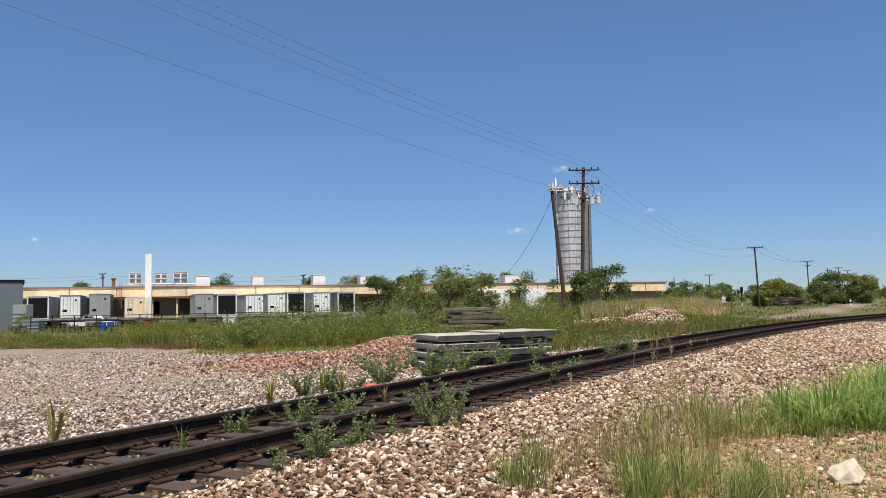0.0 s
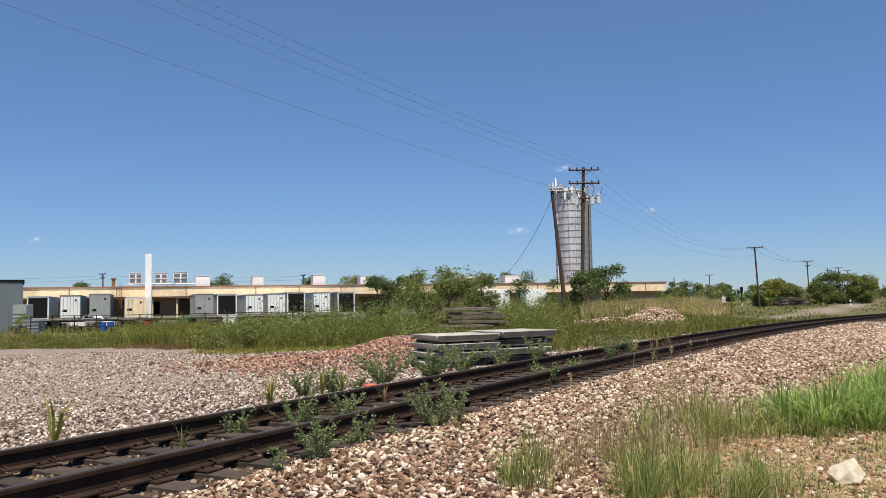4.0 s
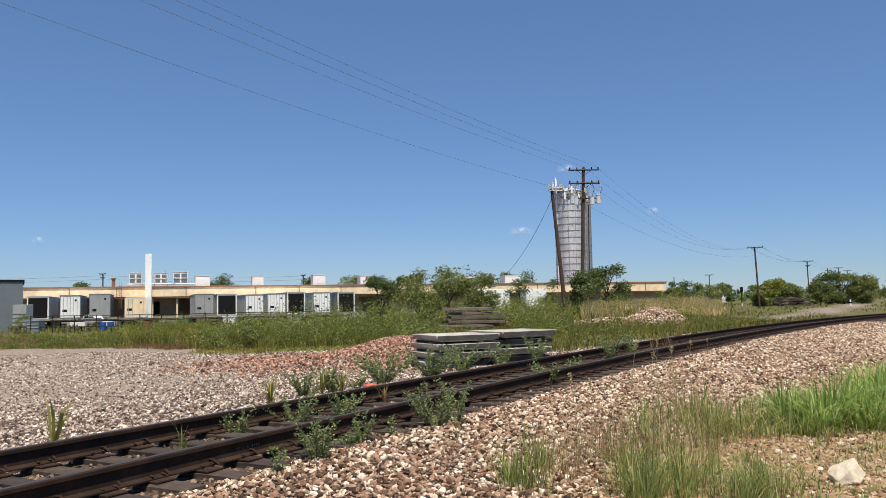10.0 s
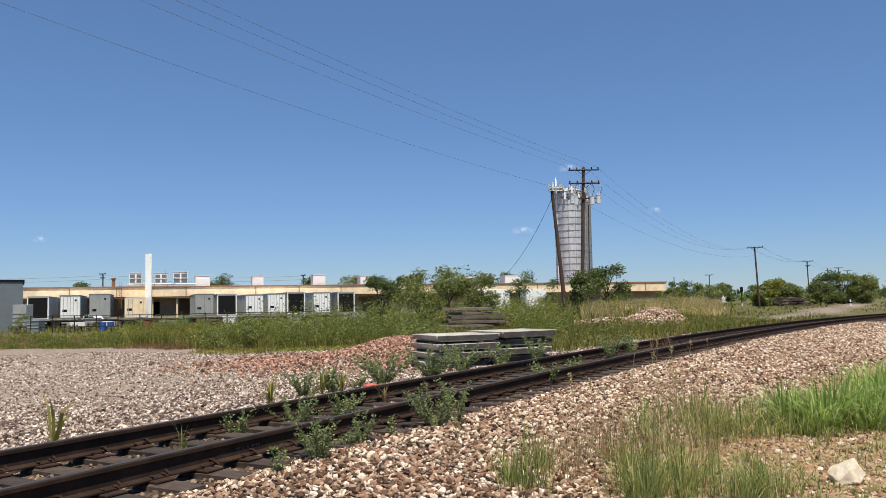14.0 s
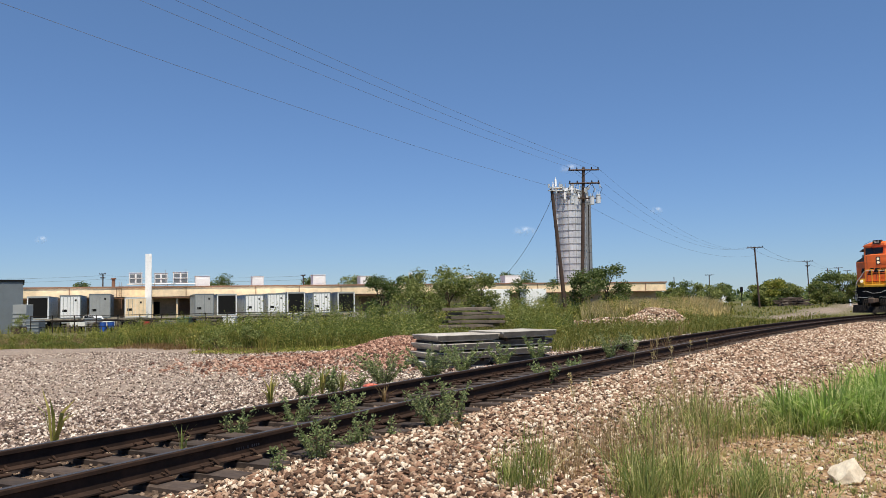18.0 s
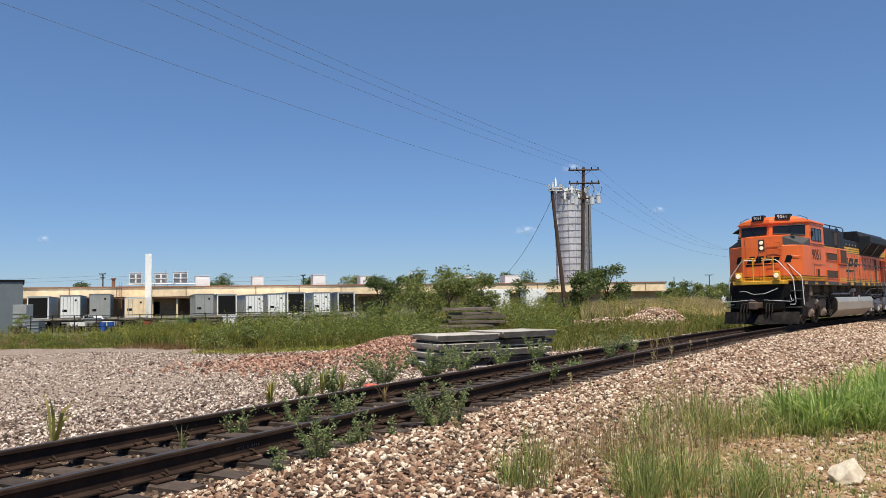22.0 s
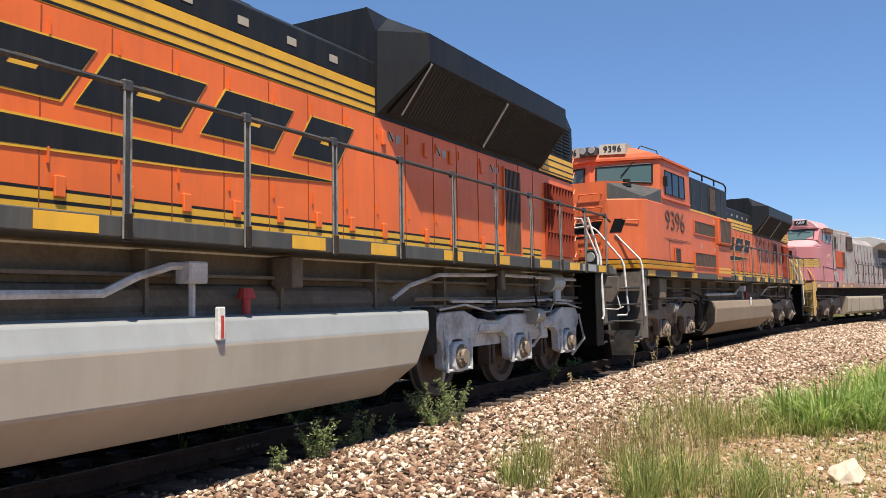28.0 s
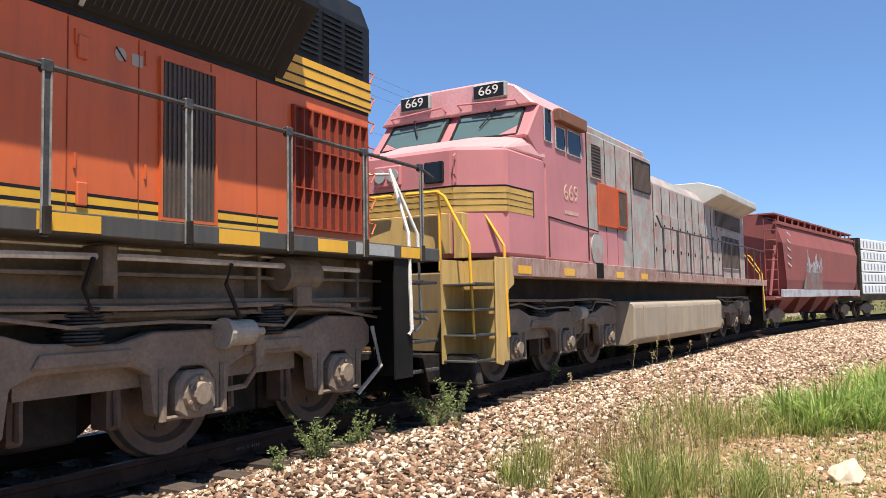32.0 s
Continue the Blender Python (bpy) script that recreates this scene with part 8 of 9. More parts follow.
def cloud_mat():
    m, t, b = node_mat("thin_cloud", 1.0, 0, 0)
    b.inputs["Base Color"].default_value = (0.95, 0.96, 0.98, 1)
    tr = t.nodes.new("ShaderNodeBsdfTransparent")
    mx = t.nodes.new("ShaderNodeMixShader")
    mp = t.nodes.new("ShaderNodeMapping")
    mp.inputs["Location"].default_value = (-1, 0, -1)
    mp.inputs["Scale"].default_value = (2, 0, 2)
    t.links.new(coords(t, "Generated"), mp.inputs[0])
    g = t.nodes.new("ShaderNodeTexGradient")
    g.gradient_type = "SPHERICAL"
    t.links.new(mp.outputs[0], g.inputs[0])
    info = t.nodes.new("ShaderNodeObjectInfo")
    n = noise_node(t, 0.09, 6, 0.62, coords(t))
    n.noise_dimensions = "4D"
    t.links.new(info.outputs["Random"], n.inputs["W"])
    rr = ramp_node(t, n.outputs[0], [(0.40, (0.0,) * 3), (0.70, (1.0,) * 3)])
    gg = ramp_node(t, g.outputs[0], [(0.0, (0.0,) * 3), (0.7, (0.42,) * 3)])
    t.links.new(mix_node(t, 1.0, rr.outputs[0], gg.outputs[0], "MULTIPLY"), mx.inputs[0])
    t.links.new(tr.outputs[0], mx.inputs[1])
    t.links.new(b.outputs[0], mx.inputs[2])
    t.links.new(mx.outputs[0], t.nodes["Material Output"].inputs[0])
    return m


M["cloud"] = cloud_mat()
CLOUDS = []
for px, pz, w, h, s in ((0.152, 0.1635, 62, 30, 1), (0.092, 0.086, 70, 28, 2), (-0.512, 0.086, 40, 24, 3), (0.259, 0.109, 40, 22, 4)):
    CLOUDS.append((cloud(w, h, s), px * 2000, 1.25 + pz * 2000))
# ---- stones ----
def scatter_stones(name, pts, sizes, mat, label, seed, sink=0.5, lumpy=False):
    """Many small angular stones as one mesh: deformed boxes or twenty-sided lumps, each turned its own way."""
    r = np.random.RandomState(seed)
    n = len(pts)
    cube = np.array([(x, y, z) for z in (-1, 1) for x, y in ((-1, -1), (1, -1), (1, 1), (-1, 1))], float)
    f = np.array([(3, 2, 1, 0), (4, 5, 6, 7), (0, 1, 5, 4), (1, 2, 6, 5), (2, 3, 7, 6), (3, 0, 4, 7)])
    if lumpy:
        g = 1.618
        cube = np.array([(-1, g, 0), (1, g, 0), (-1, -g, 0), (1, -g, 0), (0, -1, g), (0, 1, g), (0, -1, -g), (0, 1, -g), (g, 0, -1), (g, 0, 1), (-g, 0, -1), (-g, 0, 1)]) * 0.66
        f = np.array([(0, 11, 5), (0, 5, 1), (0, 1, 7), (0, 7, 10), (0, 10, 11), (1, 5, 9), (5, 11, 4), (11, 10, 2), (10, 7, 6), (7, 1, 8), (3, 9, 4), (3, 4, 2), (3, 2, 6), (3, 6, 8), (3, 8, 9), (4, 9, 5), (2, 4, 11), (6, 2, 10), (8, 6, 7), (9, 8, 1)])
    m = len(cube)
    v = cube[None] * (0.5 + 0.5 * r.uniform(0.35, 1.0, (n, m, 1)))
    v = v * np.stack([r.uniform(0.8, 1.5, n), r.uniform(0.6, 1.1, n), r.uniform(0.4, 0.8, n)], 1)[:, None]
    a, b, c = r.uniform(0, 6.28, n), r.uniform(-0.9, 0.9, n), r.uniform(-0.9, 0.9, n)
    ca, sa, cb, sb, cc, sc_ = np.cos(a), np.sin(a), np.cos(b), np.sin(b), np.cos(c), np.sin(c)
    one, zero = np.ones(n), np.zeros(n)
    rz = np.stack([ca, -sa, zero, sa, ca, zero, zero, zero, one], 1).reshape(n, 3, 3)
    ry = np.stack([cb, zero, sb, zero, one, zero, -sb, zero, cb], 1).reshape(n, 3, 3)
    rx = np.stack([one, zero, zero, zero, cc, -sc_, zero, sc_, cc], 1).reshape(n, 3, 3)
    v = np.einsum("nij,nkj->nki", rz @ ry @ rx, v) * sizes[:, None, None]
    v += pts[:, None]
    v[:, :, 2] += (sizes * sink)[:, None]
    faces = (np.arange(n)[:, None, None] * m + f[None]).reshape(-1, f.shape[1])
    return soup(name, v.reshape(-1, 3).tolist(), faces.tolist(), mat, label, "stones")


def band_points(n, s0, s1, v0, v1, seed, power=1.6):
    """Random places beside the track, thicker towards its near end."""
    r = np.random.RandomState(seed)
    s = s0 + (s1 - s0) * r.uniform(0, 1, n) ** power
    v = r.uniform(v0, v1, n)
    k = np.clip(((s - LINE_START) / LINE_STEP).astype(int), 0, len(LINE) - 1)
    L = np.array(LINE)[k]
    x, y = L[:, 0] + v * np.sin(L[:, 2]), L[:, 1] - v * np.cos(L[:, 2])
    return np.stack([x, y, ground_z(x, y)], 1), s, v


def in_view(p, pad=0.08):
    """Keeps places inside the widest wedge that can be seen from the standpoint."""
    y = np.maximum(p[:, 1], 0.1)
    return (p[:, 1] > 3.5) & (np.abs(p[:, 0]) / y < 0.56 + pad)


def build_stones():
    p, s, v = band_points(128000, -4, 46, 1.20, 6.0, 1)
    r = np.random.RandomState(2)
    keep = in_view(p) & (r.uniform(0, 1, len(v)) < np.clip((4.3 + 0.085 * np.clip(p[:, 1] - 8, 0, 40) - v + 0.4 * lumps(p[:, 0], p[:, 1], 1.2, 16)) / 1.2, 0.05, 1))
    p, s = p[keep], s[keep]
    size = (0.012 + 0.020 * r.uniform(0, 1, len(p)) ** 1.5) * (1 + s.clip(0) / 60)
    near = p[:, 1] < 16
    scatter_stones("shoulder_ballast", p[near], size[near] * 1.08, M["ballast"], "loose pinkish-grey ballast stones beside the track", 3, 0.5, True)
    scatter_stones("shoulder_ballast", p[~near], size[~near], M["ballast"], "loose pinkish-grey ballast stones along the bend", 17)
    p, s, v = band_points(20000, -4, 40, -1.5, 1.5, 4)
    r = np.random.RandomState(5)
    keep = in_view(p) & (np.abs(np.abs(v) - 0.7525) > 0.1)
    p = p[keep]
    p[:, 2] += 0.0
    scatter_stones("crib_ballast", p, r.uniform(0.014, 0.032, len(p)), M["ballast_dark"], "dirty ballast between the ties", 6, 0.1)
    p, s, v = band_points(42000, -4, 34, -7.5, -1.35, 7, 1.5)
    r = np.random.RandomState(8)
    keep = in_view(p) & (r.uniform(0, 1, len(v)) < np.clip((7.8 + v) / 3.0, 0.12, 1))
    p = p[keep]
    scatter_stones("far_shoulder_ballast", p, r.uniform(0.011, 0.027, len(p)), M["ballast_lot"], "pale crushed stone on the far side of the track", 9)
    r = np.random.RandomState(10)
    n = 9000
    x, y = r.normal(-1.4, 1.7, n), r.normal(24.0, 1.6, n)
    x[:3000] -= r.uniform(0, 3.0, 3000)
    y[:3000] -= r.uniform(0, 1.5, 3000)
    p = np.stack([x, y, ground_z(x, y)], 1)
    p = p[p[:, 1] < 27.5]
    scatter_stones("ballast_heap", p, r.uniform(0.025, 0.05, len(p)), M["ballast_red"], "heap of reddish crushed stone beside stacked panels", 11)
    x, y = r.normal(12.7, 0.8, 6000), r.normal(47.3, 1.0, 6000)
    x[:2200] -= r.uniform(0.5, 5.0, 2200)
    y[:2200] -= r.uniform(2, 4.5, 2200)
    p = np.stack([x, y, ground_z(x, y)], 1)
    scatter_stones("far_stone_heap", p, r.uniform(0.03, 0.08, len(p)), M["ballast"], "low heap of pale crushed stone among weeds", 12)
    n = 24000
    y = r.uniform(12, 30, n)
    x = r.uniform(-0.62, 0.12, n) * y
    p = np.stack([x, y, ground_z(x, y)], 1)
    p = p[(track_side(p[:, 0], p[:, 1]) < -4) & (lumps(p[:, 0], p[:, 1], 0.5, 14) > -0.35)]
    scatter_stones("lot_gravel", p, r.uniform(0.008, 0.022, len(p)) * (0.6 + p[:, 1] / 40), M["ballast_lot"], "scattered gravel on the open lot", 15)
    n = 13000
    x, y = r.uniform(0.5, 9, n), r.uniform(6, 15, n)
    p = np.stack([x, y, ground_z(x, y)], 1)
    p = p[in_view(p)]
    scatter_stones("soil_pebbles", p, r.uniform(0.008, 0.022, len(p)), M["ballast_soil"], "small tan pebbles on bare soil", 13)


def tinted_stones(name, stops):
    m, t, b = node_mat(name, 0.9, 0, 0.3)
    geo = t.nodes.new("ShaderNodeNewGeometry")
    r = ramp_node(t, geo.outputs["Random Per Island"], stops)
    n = noise_node(t, 30, 4, 0.6, coords(t))
    f = ramp_node(t, n.outputs[0], [(0.3, (0.75,) * 3), (0.7, (1.15,) * 3)])
    t.links.new(mix_node(t, 1.0, r.outputs[0], f.outputs[0], "MULTIPLY"), b.inputs["Base Color"])
    return m


M["ballast_dark"] = tinted_stones("dirty_ballast", [(0.0, (0.04, 0.026, 0.019)), (0.5, (0.12, 0.078, 0.054)), (1.0, (0.34, 0.25, 0.18))])
M["ballast_lot"] = tinted_stones("grey_tan_gravel", [(0.0, (0.05, 0.037, 0.032)), (0.35, (0.24, 0.17, 0.135)), (0.7, (0.50, 0.39, 0.31)), (1.0, (0.82, 0.73, 0.62))])
M["ballast_red"] = tinted_stones("reddish_stone", [(0.0, (0.07, 0.032, 0.024)), (0.5, (0.30, 0.15, 0.10)), (1.0, (0.56, 0.37, 0.27))])
M["ballast_soil"] = tinted_stones("tan_pebbles", [(0.0, (0.22, 0.14, 0.08)), (0.5, (0.40, 0.28, 0.18)), (1.0, (0.58, 0.48, 0.36))])
build_stones()


# ---- grass ----
def blades(pts, heights, widths, bend, seed, spread=1.0, turn=None):
    """Tapered bent blades: five points and two faces each."""
    r = np.random.RandomState(seed)
    n = len(pts)
    a = r.uniform(0, 6.283, n) if turn is None else turn + r.normal(0, 0.7, n)
    lean = r.uniform(0.05, 1.0, n) * bend * heights
    d = np.stack([np.cos(a), np.sin(a), np.zeros(n)], 1)
    w = np.stack([-np.sin(a + r.normal(0, 0.6, n)), np.cos(a), np.zeros(n)], 1)
    w /= np.linalg.norm(w, axis=1, keepdims=True)
    up = np.array([0, 0, 1.0])
    h = heights[:, None]
    mid = pts + d * (lean * 0.32)[:, None] + up * h * 0.58
    tip = pts + d * (lean * spread)[:, None] + up * h * (1.0 - 0.25 * (lean / np.maximum(heights, 1e-6))[:, None] ** 1.5)
    hw = widths[:, None] / 2
    v = np.stack([pts - w * hw * 0.8, pts + w * hw * 0.8, mid + w * hw, mid - w * hw, tip], 1)
    base = np.arange(n)[:, None] * 5
    quads = (base + np.array([0, 1, 2, 3])).tolist()
    tris = (base + np.array([3, 2, 4])).tolist()
    return v.reshape(-1, 3).tolist(), quads + tris


def grass_bed(name, x, y, h0, h1, w0, w1, bend, mat, label, seed, clump=0.8):
    clear = ~((np.abs(lane_off(x, y)) < 2.8) & (y > 52)) & ~((np.abs(x / np.maximum(y, 1) - 0.262) < 0.036) & (y > 44) & (y < 50)) & ~((np.abs(x - 9.5) < 2.5) & (np.abs(y - 43.8) < 1.0))
    x, y = x[clear], y[clear]
    r = np.random.RandomState(seed)
    p = np.stack([x, y, ground_z(x, y) - 0.02], 1)
    swell = (0.75 + 0.35 * lumps(x, y, clump, seed)) * (0.35 + 0.65 * np.clip((x / np.maximum(y, 1) + 0.43) / 0.05, 0, 1))
    v, f = blades(p, r.uniform(h0, h1, len(x)) * swell, r.uniform(w0, w1, len(x)) * (1 + np.maximum(y - 20, 0) / 45), bend, seed)
    return soup(name, v, f, mat, label, "grass")


def field_edge(x):
    return 29.5 + 0.9 * np.sin(x * 0.45) + 0.5 * np.sin(x * 1.3) + 0.28 * np.clip(x + 9, 0, 20) + np.clip(-9 - x, 0, 3.0) * 1.6


def field_height(x, y):
    """How tall the weeds stand: knee-high by the yard, head-high in the middle of the field."""
    u = x / np.maximum(y, 1)
    h = np.interp(u, [-0.60, -0.41, -0.385, -0.33, -0.31, -0.20, -0.02, 0.06, 0.16, 0.30, 0.40], [0.50, 0.45, 0.95, 1.0, 0.9, 1.1, 1.3, 1.15, 0.95, 0.8, 0.5])
    return h * (0.75 + 0.25 * np.clip((y - field_edge(x)) / 5, 0, 1)) * (1 + 0.28 * lumps(x, y, 0.55, 61))


def build_field():
    r = np.random.RandomState(21)
    n = 70000
    x = r.uniform(-42, 22, n)
    y = field_edge(x) + 0.3 + r.exponential(8, n)
    keep = (y < 85) & (np.abs(x) / y < 0.60) & (track_side(x, y) < -5.5)
    x, y = x[keep], y[keep]
    grass_bed("field_grass", x, y, 0.30, 0.85, 0.012, 0.028, 0.7, M["grass_field"], "tall green weeds and grass over the field", 22, 0.35)
    # drooping reed grass on the hummock by the yard
    n = 8000
    u = r.uniform(-0.392, -0.305, n)
    y = 37 + r.uniform(0, 1, n) ** 1.5 * 12
    grass_bed("reed_grass", u * y, y, 0.7, 1.35, 0.014, 0.030, 1.0, M["grass_reed"], "tall drooping yellow-green reed grass", 23, 0.6)
    n = 30000
    x = r.uniform(6, 46, n)
    y = 46 + r.uniform(0, 1, n) * 48
    keep = (track_side(x, y) < -10) & (x / y < 0.355) & (x / y > 0.17) & (lumps(x, y, 0.3, 40) > -0.45)
    x, y = x[keep], y[keep]
    grass_bed("dry_field_grass", x, y, 0.7, 1.35, 0.010, 0.024, 0.45, M["grass_dry"], "tall straw-coloured grass in the field", 41, 0.3)
    # strip just beyond the far rail
    p, s, v = band_points(30000, 15, 75, -9, -2.9, 42, 1.3)
    keep = (lumps(p[:, 0], p[:, 1], 0.7, 43) > -0.25) & ~((p[:, 0] < 4.2) & (p[:, 1] < 25)) & (v < -2.9 - 0.6 * np.abs(lumps(p[:, 0], p[:, 1], 1.0, 44))) & (s < 58 + 6 * lumps(p[:, 0], p[:, 1], 0.6, 47))
    p = p[keep]
    grass_bed("verge_grass", p[:, 0], p[:, 1], 0.25, 0.75, 0.010, 0.026, 0.8, M["grass_field"], "green grass and weeds beyond the far rail", 45, 0.9)
    k = r.choice(len(p), min(11000, len(p)), False)
    pts = p[k].copy()
    pts = pts[lumps(pts[:, 0], pts[:, 1], 1.1, 46) > -0.05]
    pts[:, 2] += r.uniform(0.05, 0.7, len(pts)) * (0.8 + 0.5 * lumps(pts[:, 0], pts[:, 1], 0.8, 48))
    leaf_cloud("verge_weeds", pts, r.uniform(0.03, 0.055, len(pts)), M["leaf_mid"], "low leafy weeds beyond the far rail", 46, kind="stuff", category="weeds")
    n = 7000
    x = r.uniform(-30, -6, n)
    y = field_edge(x) - 0.6 + r.normal(0, 0.8, n)
    keep = lumps(x, y, 0.6, 48) > 0.15
    grass_bed("field_fringe", x[keep], y[keep], 0.12, 0.35, 0.012, 0.026, 0.9, M["grass_tan"], "brown and tan dry fringe of the field", 49, 0.7)
    # far field up to the yard and along the lane
    n = 30000
    x = r.uniform(-60, 120, n)
    y = 70 + 130 * r.uniform(0, 1, n) ** 1.5
    v = track_side(x, y)
    keep = (np.abs(x) / y < 0.60) & (v < -13) & (y < 96 + 0.37 * x + np.where(x > 42, 300, 0)) & ((x / y < 0.36) | (lumps(x, y, 0.15, 55) > 0.0))
    x, y = x[keep], y[keep]
    far = np.where(x / y > 0.36, 0.45, 1.0)
    p = np.stack([x, y, ground_z(x, y) - 0.02], 1)
    clear = np.abs(lane_off(x, y)) > 2.8
    v_, f_ = blades(p[clear], (r.uniform(0.35, 0.9, len(x)) * far)[clear], (r.uniform(0.02, 0.045, len(x)) * (1 + y / 60))[clear], 0.5, 50)
    soup("far_grass", v_, f_, M["grass_field"], "rough grass towards the yard and lane", "grass")
    # straw-coloured band under the poles
    n = 17000
    y = r.uniform(52, 80, n)
    x = y * r.uniform(0.185, 0.345, n)
    grass_bed("straw_grass", x, y, 0.7, 1.35, 0.012, 0.026, 0.45, M["grass_straw"], "pale straw-coloured grass in the field", 51, 0.35)
    # near side of the bend, far off
    p, s, v = band_points(9000, 24, 75, 6.5, 16, 52, 1.2)
    grass_bed("bend_grass", p[:, 0], p[:, 1], 0.2, 0.7, 0.012, 0.028, 0.6, M["grass"], "grass on the near side of the bend", 53, 0.8)


def leaf_cloud(name, pts, sizes, mat, label, seed, parent=None, kind="", category="", up=0.35):
    """Small pointed leaves, each a bent pair of faces."""
    r = np.random.RandomState(seed)
    n = len(pts)
    d = r.normal(0, 1, (n, 3))
    d[:, 2] = d[:, 2] * 0.6 + up
    d /= np.linalg.norm(d, axis=1, keepdims=True)
    q = r.normal(0, 1, (n, 3))
    w = np.cross(d, q)
    w /= np.linalg.norm(w, axis=1, keepdims=True)
    s = sizes[:, None]
    mid = pts + d * s * 0.9
    v = np.stack([pts, mid + w * s * 0.55, pts + d * s * 2.0, mid - w * s * 0.55], 1).reshape(-1, 3)
    f = (np.arange(n)[:, None] * 4 + np.arange(4)).tolist()
    if parent is None:
        return soup(name, v.tolist(), f, mat, label, category, kind=kind)
    me = bpy.data.meshes.new(name)
    me.from_pydata(v.tolist(), [], f)
    me.materials.append(mat)
    ob = new(name, me)
    ob.parent = parent
    if label:
        tagged(ob, label)
    return ob


M["grass_field"] = leafy("field_green_grass", (0.102, 0.123, 0.0225), (0.204, 0.213, 0.045), (0.456, 0.373, 0.117))
M["grass_reed"] = leafy("reed_grass_blades", (0.144, 0.16, 0.027), (0.3, 0.288, 0.0585), (0.6, 0.469, 0.162))
M["grass_straw"] = leafy("bleached_straw_grass", (0.48, 0.38, 0.15), (0.72, 0.56, 0.25), (0.86, 0.72, 0.40))
M["grass_olive"] = leafy("olive_grass", (0.25, 0.30, 0.08), (0.40, 0.42, 0.14), (0.62, 0.55, 0.27))
M["grass_tan"] = leafy("brown_grass", (0.16, 0.09, 0.04), (0.26, 0.16, 0.07), (0.34, 0.25, 0.11))
build_field()


def upright_weeds(name, x, y, heights, widths, stems, leaves, leaf, mat, label, seed):
    """Leafy weeds as bundles of leaning stems, with leaves from knee to tip."""
    r = np.random.RandomState(seed)
    n = len(x)
    m = stems * leaves
    a = r.uniform(0, 6.283, (n, stems, 1))
    out = r.uniform(0.05, 1.0, (n, stems, 1)) * widths[:, None, None]
    hh = heights[:, None, None] * r.uniform(0.55, 1.08, (n, stems, 1)) * (1 - 0.30 * (out / widths.max()) ** 2)
    q = r.uniform(0.10, 1.0, (n, stems, leaves))
    spread = 0.10 * (1.1 - q) + 0.02
    px = (x[:, None, None] + np.cos(a) * out * (0.35 + 0.65 * q) + r.normal(0, 1, q.shape) * spread).reshape(-1)
    py = (y[:, None, None] + np.sin(a) * out * (0.35 + 0.65 * q) + r.normal(0, 1, q.shape) * spread).reshape(-1)
    base = np.repeat(ground_z(x, y), m)
    pts = np.stack([px, py, base + (hh * q).reshape(-1)], 1)
    size = leaf * r.uniform(0.55, 1.3, len(pts)) * (1.25 - 0.5 * q.reshape(-1)) * np.repeat(0.65 + y / 80, m)
    return leaf_cloud(name, pts, size, mat, label, seed, kind="stuff", category="weeds", up=0.5)


def weed_masses():
    """Leafy weeds that fill the field in uneven masses, lower towards the yard."""
    r = np.random.RandomState(55)
    def places(n, x0, x1, depth, power, gap):
        x = r.uniform(x0, x1, n)
        y = field_edge(x) + 0.5 + r.uniform(0, 1, n) ** power * depth
        v = track_side(x, y)
        u = x / y
        ok = (np.abs(u) < 0.57) & (v < -8.0) & ((u < 0.15) | ((u < 0.33) & (v > -16))) & (lumps(x, y, 0.5, 62) > gap)
        ok &= ~((np.abs(x - 11) < 4.5) & (y > 38) & (y < 49)) & ~((np.abs(x - 1.4) < 2.2) & (y < 41.5) & (y > 34)) & ~((u < -0.41) & (lumps(x, y, 0.4, 63) < -0.1))
        return x[ok], y[ok]
    x, y = places(900, -24, 17, 10, 1.3, -0.6)
    upright_weeds("field_weeds", x, y, 1.15 * field_height(x, y) * r.uniform(0.7, 1.1, len(x)), r.uniform(0.25, 0.6, len(x)), 6, 22, 0.034, M["field_leaf"], "deep green leafy weeds at the field's edge", 56)
    x, y = places(900, -26, 20, 34, 1.0, -0.5)
    upright_weeds("field_weeds", x, y, 1.45 * field_height(x, y) * r.uniform(0.75, 1.15, len(x)), r.uniform(0.2, 0.5, len(x)), 5, 20, 0.036, M["field_leaf_pale"], "tall yellow-green leafy weeds in the field", 57)
    x, y = places(260, -10, 9, 16, 1.0, -0.9)
    upright_weeds("field_weeds", x, y, 1.7 * field_height(x, y) * r.uniform(0.8, 1.2, len(x)), r.uniform(0.1, 0.3, len(x)), 3, 16, 0.05, M["leaf_mid"], "tall broad-leaved weeds with thin tops", 59)
    n = 90
    x = r.uniform(-30, -9, n)
    y = field_edge(x) + r.uniform(0.2, 5.0, n)
    ok = lumps(x, y, 0.5, 57) > -0.05
    x, y = x[ok], y[ok]
    upright_weeds("dry_weeds", x, y, r.uniform(0.35, 0.75, len(x)), r.uniform(0.25, 0.6, len(x)), 6, 24, 0.026, M["dry_leaf"], "dry rust-brown weeds at the field's edge", 58)
    # low green mat before the tall weeds
    n = 9000
    x = r.uniform(-9, -1.5, n)
    y = field_edge(x) - 0.2 - r.uniform(0, 1, n) ** 1.5 * 2.2
    ok = lumps(x, y, 0.7, 64) > -0.1
    x, y = x[ok], y[ok]
    pts = np.stack([x, y, ground_z(x, y) + r.uniform(0.0, 0.10, len(x))], 1)
    leaf_cloud("creeping_weeds", pts, r.uniform(0.02, 0.04, len(x)), M["field_leaf_pale"], "low green mat of creeping weeds on gravel", 65, kind="stuff", category="weeds")


